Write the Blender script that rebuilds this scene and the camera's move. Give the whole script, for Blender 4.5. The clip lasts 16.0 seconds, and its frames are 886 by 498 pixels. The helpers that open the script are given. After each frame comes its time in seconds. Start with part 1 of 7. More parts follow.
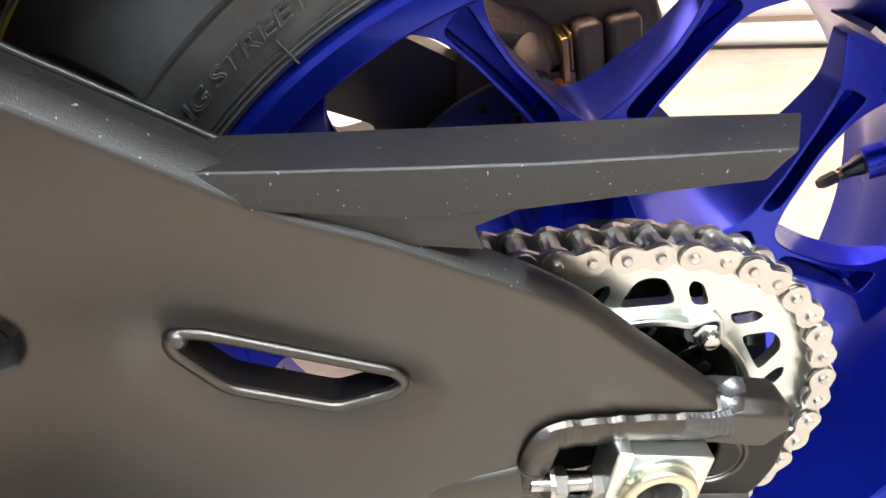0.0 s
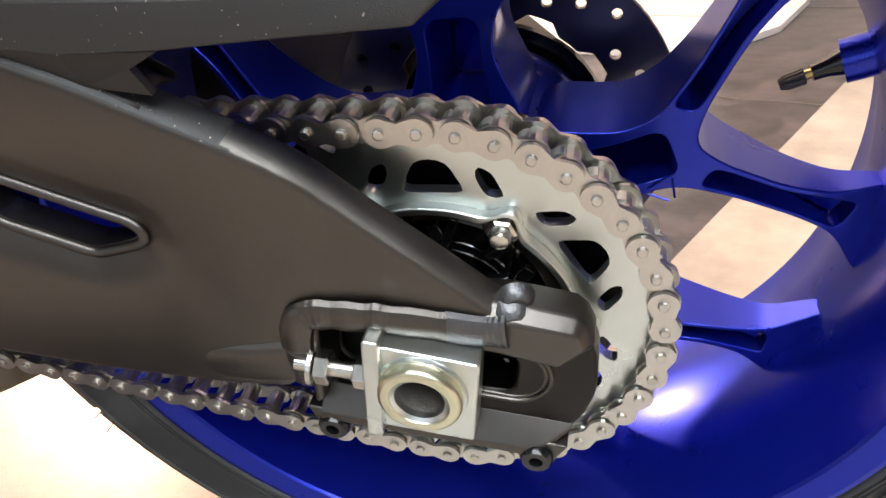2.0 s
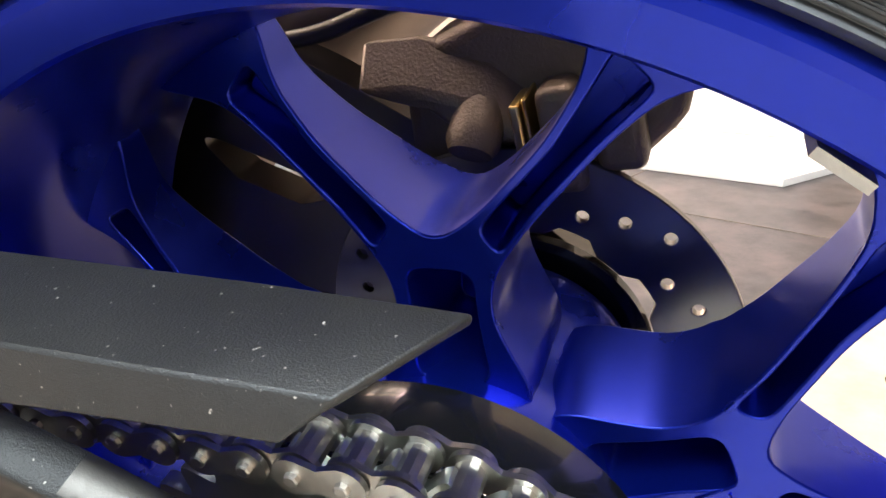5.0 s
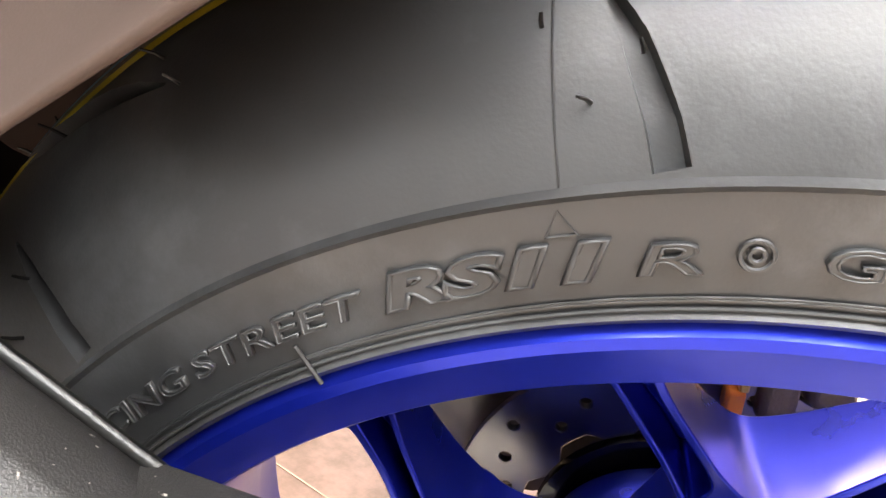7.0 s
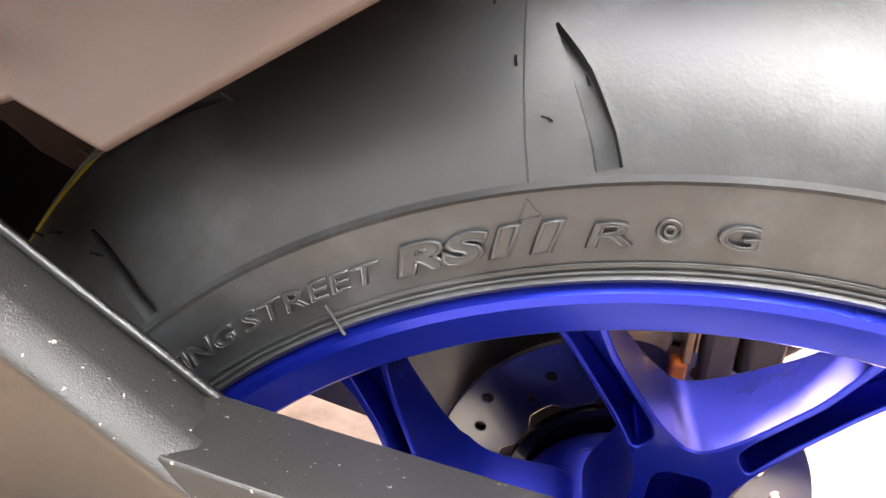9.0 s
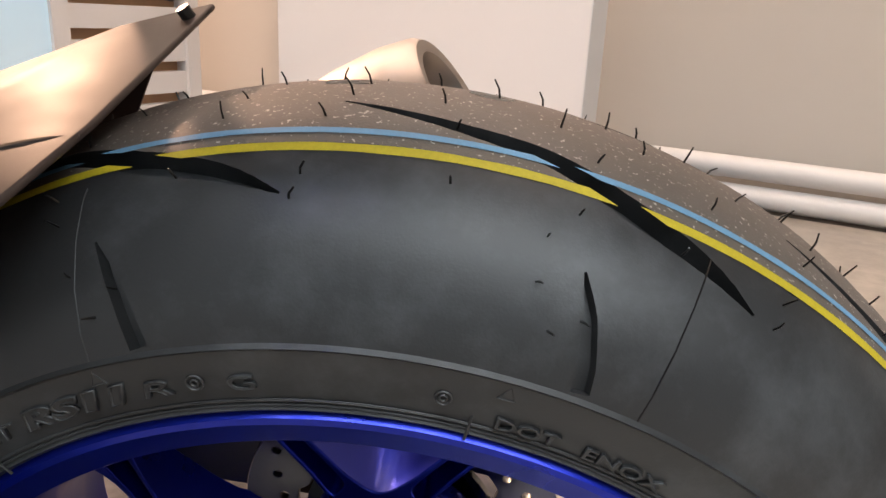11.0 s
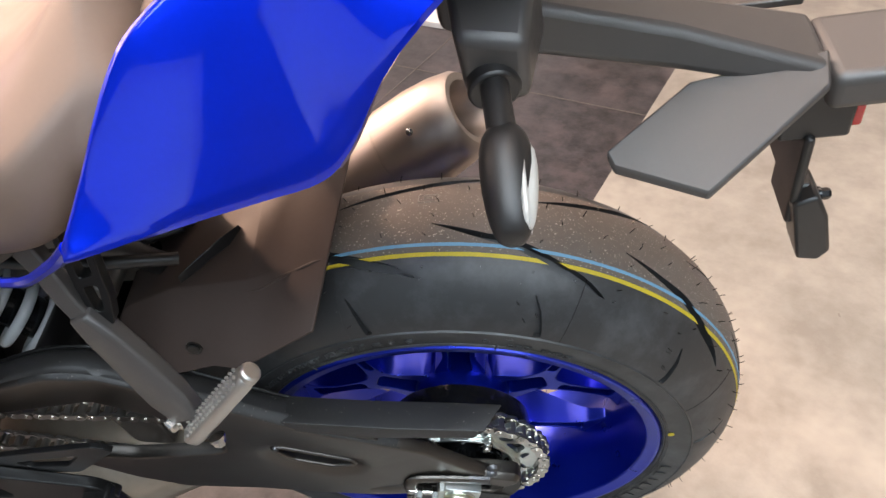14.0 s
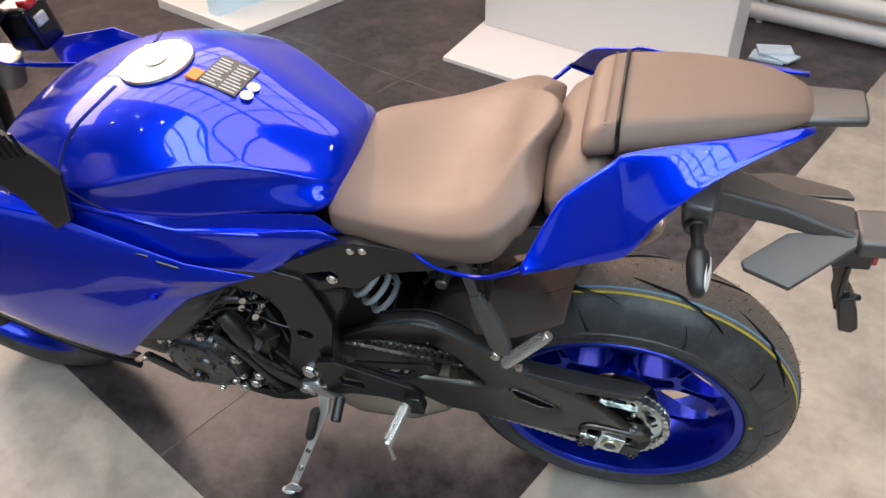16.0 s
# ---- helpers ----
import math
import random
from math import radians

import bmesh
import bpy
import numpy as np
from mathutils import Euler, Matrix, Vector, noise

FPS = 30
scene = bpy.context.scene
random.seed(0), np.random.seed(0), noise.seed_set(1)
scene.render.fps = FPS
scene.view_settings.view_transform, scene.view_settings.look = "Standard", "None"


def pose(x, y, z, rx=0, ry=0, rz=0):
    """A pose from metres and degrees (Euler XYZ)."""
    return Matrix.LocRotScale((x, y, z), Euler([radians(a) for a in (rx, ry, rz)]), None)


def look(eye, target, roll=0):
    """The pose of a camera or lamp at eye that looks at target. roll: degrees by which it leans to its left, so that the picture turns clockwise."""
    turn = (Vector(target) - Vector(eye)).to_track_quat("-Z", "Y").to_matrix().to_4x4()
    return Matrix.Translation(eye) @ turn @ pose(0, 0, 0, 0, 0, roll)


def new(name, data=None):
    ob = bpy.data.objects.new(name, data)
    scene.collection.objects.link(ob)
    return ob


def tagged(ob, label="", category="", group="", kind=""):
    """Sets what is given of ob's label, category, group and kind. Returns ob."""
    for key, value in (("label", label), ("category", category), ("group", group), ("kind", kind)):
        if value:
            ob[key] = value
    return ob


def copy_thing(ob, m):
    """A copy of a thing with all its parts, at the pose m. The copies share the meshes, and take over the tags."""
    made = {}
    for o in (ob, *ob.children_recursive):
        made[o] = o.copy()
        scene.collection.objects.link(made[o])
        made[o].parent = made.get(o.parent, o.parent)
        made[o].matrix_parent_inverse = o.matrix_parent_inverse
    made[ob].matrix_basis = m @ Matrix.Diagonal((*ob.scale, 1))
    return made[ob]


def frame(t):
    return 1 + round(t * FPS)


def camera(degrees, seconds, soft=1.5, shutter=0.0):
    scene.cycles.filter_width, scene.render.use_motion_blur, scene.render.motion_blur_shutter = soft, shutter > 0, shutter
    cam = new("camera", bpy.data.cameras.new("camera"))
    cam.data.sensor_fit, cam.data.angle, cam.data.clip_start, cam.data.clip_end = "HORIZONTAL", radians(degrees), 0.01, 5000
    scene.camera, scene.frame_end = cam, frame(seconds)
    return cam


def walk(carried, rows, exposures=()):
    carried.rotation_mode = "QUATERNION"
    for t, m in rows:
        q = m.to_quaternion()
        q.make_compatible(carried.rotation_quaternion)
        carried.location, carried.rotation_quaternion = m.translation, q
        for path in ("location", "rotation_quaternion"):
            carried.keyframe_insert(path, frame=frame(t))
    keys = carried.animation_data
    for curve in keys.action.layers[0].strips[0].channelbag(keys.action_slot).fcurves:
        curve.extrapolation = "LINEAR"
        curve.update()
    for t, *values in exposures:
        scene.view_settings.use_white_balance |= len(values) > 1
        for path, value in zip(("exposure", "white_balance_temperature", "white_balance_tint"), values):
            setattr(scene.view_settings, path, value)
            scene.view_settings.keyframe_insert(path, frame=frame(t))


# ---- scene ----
from mathutils.bvhtree import BVHTree

# The motorcycle's frame: x to the rear, y to its right side, z up, the origin in the rear axle. It leans on its side stand.
BIKE = Matrix(((0.99469, -0.01773, -0.10134, 0), (0.0, 0.98503, -0.17238, 0), (0.10288, 0.17147, 0.9798, 0.3221), (0, 0, 0, 1)))
cam = camera(61.95, 16.0)
# Seconds, eye, target and roll in the motorcycle's frame.
PATH = [
    (0, (-0.0757, -0.3483, 0.2842), (-0.0686, 0.4830, -0.2716), -10.94),
    (0.5, (-0.0058, -0.3565, 0.2641), (-0.0995, 0.4666, -0.2961), -13.20),
    (1, (0.0505, -0.3563, 0.2421), (-0.1418, 0.4533, -0.3124), -16.09),
    (1.5, (0.0890, -0.3517, 0.2314), (-0.1755, 0.4324, -0.3301), -17.57),
    (2, (0.1087, -0.3391, 0.2131), (-0.2088, 0.4259, -0.3473), -17.95),
    (2.5, (0.1246, -0.3055, 0.1801), (-0.2378, 0.4391, -0.3805), -18.15),
    (3, (0.1447, -0.2551, 0.1590), (-0.2936, 0.4562, -0.3904), -21.10),
    (5.5, (0.0872, -0.2119, 0.2589), (-0.2739, 0.6133, -0.1755), -12.41),
    (6, (0.0304, -0.2109, 0.2901), (-0.2565, 0.6404, -0.1492), -8.14),
    (6.5, (-0.0231, -0.2087, 0.3070), (-0.2586, 0.6576, -0.1337), -3.08),
    (7, (-0.0562, -0.2180, 0.3031), (-0.2389, 0.6629, -0.1337), 1.49),
    (7.5, (-0.0725, -0.2395, 0.2989), (-0.2280, 0.6493, -0.1325), 4.41),
    (8, (-0.0728, -0.2542, 0.3085), (-0.2242, 0.6348, -0.1236), 5.30),
    (10.5, (0.0445, -0.2780, 0.3533), (-0.0745, 0.6161, -0.0783), -3.55),
    (11, (0.0916, -0.2894, 0.3965), (-0.0192, 0.5981, -0.0509), -4.57),
    (11.5, (0.1091, -0.3233, 0.4203), (0.0120, 0.5690, -0.0205), -5.78),
    (12, (0.1132, -0.3545, 0.4726), (-0.0483, 0.5309, 0.0369), -8.70),
    (12.5, (0.1229, -0.3859, 0.5090), (-0.0610, 0.4889, 0.0609), -10.66),
    (13, (0.1253, -0.3984, 0.5093), (-0.0606, 0.4395, -0.0038), -12.32),
    (13.5, (0.1416, -0.3938, 0.6160), (-0.0298, 0.3268, -0.0558), -14.79),
    (14, (0.1427, -0.4458, 0.8101), (-0.0238, 0.1799, 0.0480), -16.13),
    (14.5, (0.1349, -0.5179, 0.9345), (-0.0240, 0.1023, 0.1664), -14.02),
    (15, (0.0785, -0.6519, 1.0472), (-0.0848, -0.0233, 0.2868), -11.94),
    (15.5, (0.0447, -0.7929, 1.1494), (-0.1452, -0.1413, 0.4149), -11.13),
    (16, (0.0749, -0.8280, 1.2653), (-0.2155, -0.1894, 0.5527), -13.77),
]
# Seconds, stops, kelvin, tint: the clip's camera adapts on the way.
EXPOSURES = [(0, 1.80, 7000, 11), (0.5, 1.66, 7000, 12), (2.0, 1.04, 7000, 13), (3.2, 0.84, 6900, 12), (5.5, 2.08, 6700, 6), (6.0, 2.54, 7200, 12), (6.5, 2.66, 7600, 16), (8.2, 3.00, 7800, 17), (10.5, 1.38, 7050, 13), (11.0, 0.44, 6950, 12), (11.4, 0.24, 6850, 12), (12.5, 0.29, 6650, 11), (14, 0.46, 6450, 10), (16, 0.12, 6100, 6)]
walk(cam, [(t, BIKE @ look(eye, target, roll)) for t, eye, target, roll in PATH], EXPOSURES)

# ---------------------------------------------------------------- world, light
world = bpy.data.worlds.new("world")
scene.world = world
world.use_nodes = True
wn = world.node_tree
sky = wn.nodes.new("ShaderNodeTexSky")
sky.sky_type, sky.sun_disc, sky.sun_elevation, sky.sun_rotation = "NISHITA", False, radians(27), radians(313)
wn.links.new(sky.outputs[0], wn.nodes["Background"].inputs[0])
wn.nodes["Background"].inputs[1].default_value = 0.08


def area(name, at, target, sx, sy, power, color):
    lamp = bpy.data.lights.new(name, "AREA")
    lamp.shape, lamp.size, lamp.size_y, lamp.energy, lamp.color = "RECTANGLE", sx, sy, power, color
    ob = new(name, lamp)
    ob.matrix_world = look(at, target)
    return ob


# The room's own axes are turned against the motorcycle's.
ROOM = pose(0, 0, 0, 0, 0, -24.5)
# area lamps at assumed, unseen openings: warm from the high west window and the roof glazing above it, cool daylight
# from the other roof strip and the shop window
area("warm_west_lamp", ROOM @ Vector((-4.93, -0.6, 3.08)), ROOM @ Vector((0.0, -0.3, 0.9)), 4.6, 1.75, 170.0, (1.0, 0.70, 0.54))
area("warm_overhead_lamp", ROOM @ Vector((-1.9, 1.0, 4.12)), ROOM @ Vector((-1.9, 1.001, 0.0)), 5.6, 3.6, 270.0, (1.0, 0.78, 0.66))
area("cool_overhead_lamp", ROOM @ Vector((2.4, -2.2, 4.12)), ROOM @ Vector((2.4, -2.199, 0.0)), 6.4, 2.6, 400.0, (0.78, 0.90, 1.0))
area("window_daylight", ROOM @ Vector((0.8, -6.5, 2.1)), ROOM @ Vector((0.5, 0, 0.9)), 9.6, 2.7, 30.0, (0.80, 0.91, 1.0))


# low warm sun through the assumed west window
sun = bpy.data.lights.new("sun", "SUN")
sun.energy, sun.angle, sun.color = 2.1, radians(2.4), (1.0, 0.62, 0.43)
new("sun", sun).matrix_world = look((-1.44, 1.34, 1.0), (0, 0, 0))


# ---------------------------------------------------------------- materials
def mat(name, color, rough=0.5, metal=0.0, coat=0.0, spread=0.15, scale=60.0, bump=0.0, bump_scale=400.0, dust=0.0, stain=0.0, spec=0.5, coat_rough=0.04):
    """A surface with fine grain, broad stains, roughness wear and relief."""
    m = bpy.data.materials.new(name)
    m.use_nodes = True
    nt = m.node_tree
    p = nt.nodes["Principled BSDF"]
    p.inputs["Metallic"].default_value = metal
    p.inputs["Coat Weight"].default_value = coat
    p.inputs["Coat Roughness"].default_value = coat_rough
    p.inputs["Specular IOR Level"].default_value = spec
    tc = nt.nodes.new("ShaderNodeTexCoord")
    n1, n2 = nt.nodes.new("ShaderNodeTexNoise"), nt.nodes.new("ShaderNodeTexNoise")
    n1.inputs["Scale"].default_value, n1.inputs["Detail"].default_value = scale, 6
    n2.inputs["Scale"].default_value, n2.inputs["Detail"].default_value = scale / 9, 4
    for n in (n1, n2):
        nt.links.new(tc.outputs["Object"], n.inputs["Vector"])
    mix = nt.nodes.new("ShaderNodeMixRGB")
    mix.blend_type = "MIX"
    mix.inputs[1].default_value = (*[c * (1 - spread) for c in color], 1)
    mix.inputs[2].default_value = (*[min(1, c * (1 + spread)) for c in color], 1)
    add = nt.nodes.new("ShaderNodeMath")
    add.operation = "ADD"
    half = nt.nodes.new("ShaderNodeMath")
    half.operation = "MULTIPLY"
    half.inputs[1].default_value = 0.5
    nt.links.new(n1.outputs[0], add.inputs[0])
    nt.links.new(n2.outputs[0], add.inputs[1])
    nt.links.new(add.outputs[0], half.inputs[0])
    nt.links.new(half.outputs[0], mix.inputs[0])
    out = mix.outputs[0]
    if stain:
        sn = nt.nodes.new("ShaderNodeTexNoise")
        sn.inputs["Scale"].default_value, sn.inputs["Detail"].default_value, sn.inputs["Roughness"].default_value = 17.0, 7, 0.68
        nt.links.new(tc.outputs["Object"], sn.inputs["Vector"])
        sr = nt.nodes.new("ShaderNodeValToRGB")
        sr.color_ramp.elements[0].position, sr.color_ramp.elements[1].position = 0.48, 0.72
        sr.color_ramp.elements[1].color = (stain, stain, stain, 1)
        nt.links.new(sn.outputs[0], sr.inputs[0])
        sm = nt.nodes.new("ShaderNodeMixRGB")
        sm.inputs[2].default_value = (0.10, 0.105, 0.11, 1)
        nt.links.new(sr.outputs[0], sm.inputs[0])
        nt.links.new(out, sm.inputs[1])
        out = sm.outputs[0]
    if dust:
        v = nt.nodes.new("ShaderNodeTexNoise")
        v.inputs["Scale"].default_value, v.inputs["Detail"].default_value = 520.0, 2
        nt.links.new(tc.outputs["Object"], v.inputs["Vector"])
        ramp = nt.nodes.new("ShaderNodeValToRGB")
        ramp.color_ramp.elements[0].position, ramp.color_ramp.elements[1].position = 0.72 - 0.05 * dust, 0.79 - 0.045 * dust
        nt.links.new(v.outputs[0], ramp.inputs[0])
        dm = nt.nodes.new("ShaderNodeMixRGB")
        dm.inputs[2].default_value = (0.42, 0.38, 0.33, 1)
        nt.links.new(ramp.outputs[0], dm.inputs[0])
        nt.links.new(out, dm.inputs[1])
        out = dm.outputs[0]
    nt.links.new(out, p.inputs["Base Color"])
    rr = nt.nodes.new("ShaderNodeMapRange")
    rr.inputs["To Min"].default_value, rr.inputs["To Max"].default_value = max(0.02, rough * 0.82), min(1, rough * 1.18)
    nt.links.new(n2.outputs[0], rr.inputs["Value"])
    nt.links.new(rr.outputs[0], p.inputs["Roughness"])
    if bump:
        n3 = nt.nodes.new("ShaderNodeTexNoise")
        n3.inputs["Scale"].default_value, n3.inputs["Detail"].default_value = bump_scale, 3
        nt.links.new(tc.outputs["Object"], n3.inputs["Vector"])
        b = nt.nodes.new("ShaderNodeBump")
        b.inputs["Strength"].default_value, b.inputs["Distance"].default_value = bump, 0.001
        nt.links.new(n3.outputs[0], b.inputs["Height"])
        nt.links.new(b.outputs[0], p.inputs["Normal"])
    return m


BLUE = mat("blue_metallic_paint", (0.001, 0.021, 0.60), 0.34, 0.72, 1.0, 0.12, 300, 0.18, 42, spec=0.1)
BLUEW = mat("blue_satin_wheel_paint", (0.005, 0.020, 0.38), 0.29, 0.80, 0.35, 0.12, 300, coat_rough=0.14)
SATIN = mat("satin_dark_grey_paint", (0.106, 0.097, 0.089), 0.36, 1.0, 0, 0.10, 400, 0.06, 1500)
FRAME = mat("satin_black_frame_paint", (0.006, 0.0057, 0.0056), 0.30, 0.0, 0, 0.12, 300, 0.08, 1200, spec=0.40)
PLASTIC = mat("matt_black_plastic", (0.012, 0.0108, 0.0103), 0.40, 0.0, 0, 0.15, 500, 0.15, 1800, spec=0.65)
DUSTY = mat("dusty_black_plastic", (0.018, 0.0166, 0.016), 0.48, 0.0, 0, 0.15, 500, 0.25, 1800, dust=0.25, spec=0.6)
GREYP = mat("matt_grey_plastic", (0.050, 0.044, 0.041), 0.42, 0.0, 0, 0.12, 400, 0.18, 1500, spec=0.9)
RUBBER = mat("tyre_rubber", (0.022, 0.0225, 0.0235), 0.45, 0.0, 0, 0.25, 90, 0.07, 900, stain=0.5, spec=0.62)
RUBBERD = mat("dusty_tread_rubber", (0.118, 0.096, 0.080), 0.58, 0.0, 0, 0.3, 120, 0.2, 900, dust=1.7, stain=0.3)
# Black vinyl; the warm sheen on it is put into this brown base.
SEAT = mat("warm_tinted_seat_vinyl", (0.134, 0.087, 0.063), 0.58, 0.0, 0.0, 0.10, 300, 0.14, 1800, spec=0.7)
ZINC = mat("zinc_plated_steel", (0.66, 0.69, 0.66), 0.29, 1.0, 0, 0.08, 120, 0.05, 600)
SLEEVE = mat("yellow_passivated_steel", (0.66, 0.64, 0.47), 0.30, 1.0, 0, 0.10, 90, 0.05, 600)
STEEL = mat("chain_steel", (0.56, 0.53, 0.49), 0.30, 1.0, 0, 0.15, 400, 0.1, 900)
BOLT = mat("bright_bolt_steel", (0.62, 0.60, 0.56), 0.25, 1.0, 0, 0.1, 300)
ALU = mat("cast_aluminium", (0.52, 0.50, 0.47), 0.42, 1.0, 0, 0.12, 200, 0.3, 900)
TITAN = mat("brushed_muffler_metal", (0.37, 0.325, 0.295), 0.46, 1.0, 0, 0.08, 150, 0.05, 900)
BRASS = mat("brass", (0.60, 0.42, 0.16), 0.3, 1.0)
BLACKM = mat("gloss_black_metal", (0.012, 0.012, 0.013), 0.22, 0.5, 0.3, 0.2, 200)
DISC = mat("brake_disc_steel", (0.20, 0.19, 0.18), 0.30, 1.0, 0, 0.1, 200)
CALIPER = mat("dark_caliper", (0.10, 0.075, 0.06), 0.5, 0.4, 0, 0.2, 200, 0.4, 700)
WELD = mat("weld_bead", (0.135, 0.135, 0.14), 0.42, 1.0, 0, 0.25, 300, 0.3, 700)
YELLOW = mat("yellow_mark_paint", (0.50, 0.39, 0.02), 0.6, 0, 0, 0.35, 700)
LBLUE = mat("pale_blue_mark_paint", (0.13, 0.30, 0.46), 0.6, 0, 0, 0.25, 500)
RED = mat("red_lens", (0.6, 0.02, 0.02), 0.15, 0, 0.5)
ORANGE = mat("orange_plastic", (0.75, 0.20, 0.02), 0.5)
CLEAR = mat("clear_lens", (0.50, 0.49, 0.46), 0.12, 0, 0.5)
WHITE = mat("white_laminate", (0.62, 0.60, 0.585), 0.4, 0, 0, 0.03, 5, 0.02)
GLOSSB = mat("polished_black_casting", (0.006, 0.006, 0.0065), 0.10, 0.0, 0.6, 0.2, 200, spec=0.8)
# Black plastic with the brown of the warm light mixed into its colour.
HUGM = mat("warm_tinted_black_moulding", (0.066, 0.045, 0.037), 0.52, 0.0, 0, 0.12, 300, 0.06, 1500, spec=0.3)
PLATEM = mat("dark_machined_plate", (0.034, 0.032, 0.031), 0.36, 1.0, 0, 0.12, 300, 0.06, 1200)
SILVER = mat("silver_painted_steel", (0.52, 0.50, 0.47), 0.34, 0.35, 0.2, 0.10, 200)
CASE = mat("satin_black_engine_paint", (0.013, 0.0128, 0.013), 0.28, 0.0, 0.2, 0.15, 200, 0.12, 500, spec=0.7, coat_rough=0.2)
SPRING = mat("grey_spring_paint", (0.72, 0.73, 0.74), 0.35, 0.1, 0.2)


# ---------------------------------------------------------------- mesh helpers
def obj(name, verts, faces, material, parent=None, label="", smooth=False, bevel=0.0, seg=2, subsurf=0, solid=0.0, matrix=None):
    me = bpy.data.meshes.new(name)
    me.from_pydata([tuple(v) for v in verts], [], faces)
    bm = bmesh.new()
    bm.from_mesh(me)
    bmesh.ops.recalc_face_normals(bm, faces=bm.faces)
    bm.to_mesh(me)
    bm.free()
    me.materials.append(material)
    ob = new(name, me)
    if parent:
        ob.parent = parent
    if matrix is not None:
        ob.matrix_local = matrix
    if label:
        tagged(ob, label)
    if solid:
        md = ob.modifiers.new("solid", "SOLIDIFY")
        md.thickness, md.offset = solid, 0
    if subsurf:
        md = ob.modifiers.new("sub", "SUBSURF")
        md.levels = md.render_levels = subsurf
    if bevel:
        md = ob.modifiers.new("bevel", "BEVEL")
        md.width, md.segments, md.limit_method, md.angle_limit = bevel, seg, "ANGLE", radians(35)
    if smooth or subsurf or bevel:
        for f in me.polygons:
            f.use_smooth = True
        if not subsurf:
            try:
                me.set_sharp_from_angle(angle=radians(38))
            except AttributeError:
                pass
    return ob


def merge(*lists):
    """Joins (verts, faces) pairs."""
    verts, faces = [], []
    for v, f in lists:
        n = len(verts)
        verts += [tuple(p) for p in v]
        faces += [tuple(i + n for i in q) for q in f]
    return verts, faces


def moved(vf, m):
    return [tuple(m @ Vector(v)) for v in vf[0]], vf[1]


def prism(outline, y0, y1):
    """An outline of (x, z) between two planes of y; y may be a function of (x, z)."""
    f0 = y0 if callable(y0) else (lambda x, z: y0)
    f1 = y1 if callable(y1) else (lambda x, z: y1)
    n = len(outline)
    verts = [(x, f0(x, z), z) for x, z in outline] + [(x, f1(x, z), z) for x, z in outline]
    faces = [tuple(range(n)), tuple(range(2 * n - 1, n - 1, -1))]
    faces += [(i, (i + 1) % n, n + (i + 1) % n, n + i) for i in range(n)]
    return verts, faces


def prism_holes(outline, holes, y0, y1):
    """As prism, with holes through it."""
    bm = bmesh.new()
    edges = []
    for ring in (outline, *holes):
        vs = [bm.verts.new((x, 0, z)) for x, z in ring]
        edges += [bm.edges.new((vs[i], vs[(i + 1) % len(vs)])) for i in range(len(vs))]
    bmesh.ops.triangle_fill(bm, use_beauty=True, use_dissolve=True, edges=edges)
    bm.verts.index_update()
    flat = [tuple(v.co) for v in bm.verts]
    tris = [tuple(v.index for v in f.verts) for f in bm.faces]
    bm.free()
    f0 = y0 if callable(y0) else (lambda x, z: y0)
    f1 = y1 if callable(y1) else (lambda x, z: y1)
    n = len(flat)
    verts = [(x, f0(x, z), z) for x, _, z in flat] + [(x, f1(x, z), z) for x, _, z in flat]
    faces = tris + [tuple(i + n for i in reversed(t)) for t in tris]
    k = 0
    for ring in (outline, *holes):
        m = len(ring)
        faces += [(k + i, k + (i + 1) % m, n + k + (i + 1) % m, n + k + i) for i in range(m)]
        k += m
    return verts, faces


def rounded(outline, r, seg=4):
    """An outline with its corners rounded."""
    out = []
    n = len(outline)
    for i in range(n):
        a, b, c = (Vector(outline[(i + k) % n]) for k in (-1, 0, 1))
        u, v = (a - b), (c - b)
        d = min(r, u.length * 0.45, v.length * 0.45)
        p, q = b + u.normalized() * d, b + v.normalized() * d
        for s in range(seg + 1):
            t = s / seg
            out.append(tuple((1 - t) ** 2 * p + 2 * t * (1 - t) * b + t * t * q))
    return out


def revolve(profile, seg=96, closed=True, a0=0.0, a1=360.0):
    """A profile of (r, y) turned round the y axis."""
    full = abs(a1 - a0 - 360) < 1e-6
    rings = seg if full else seg + 1
    n = len(profile)
    verts = []
    for k in range(rings):
        a = radians(a0 + (a1 - a0) * k / seg)
        verts += [(r * math.cos(a), y, r * math.sin(a)) for r, y in profile]
    faces = []
    for k in range(seg):
        p, q = k * n, ((k + 1) % rings) * n
        for i in range(n if closed else n - 1):
            j = (i + 1) % n
            faces.append((p + i, p + j, q + j, q + i))
    if not full and closed:
        faces += [tuple(range(n)), tuple(range((rings - 1) * n, rings * n))]
    return verts, faces


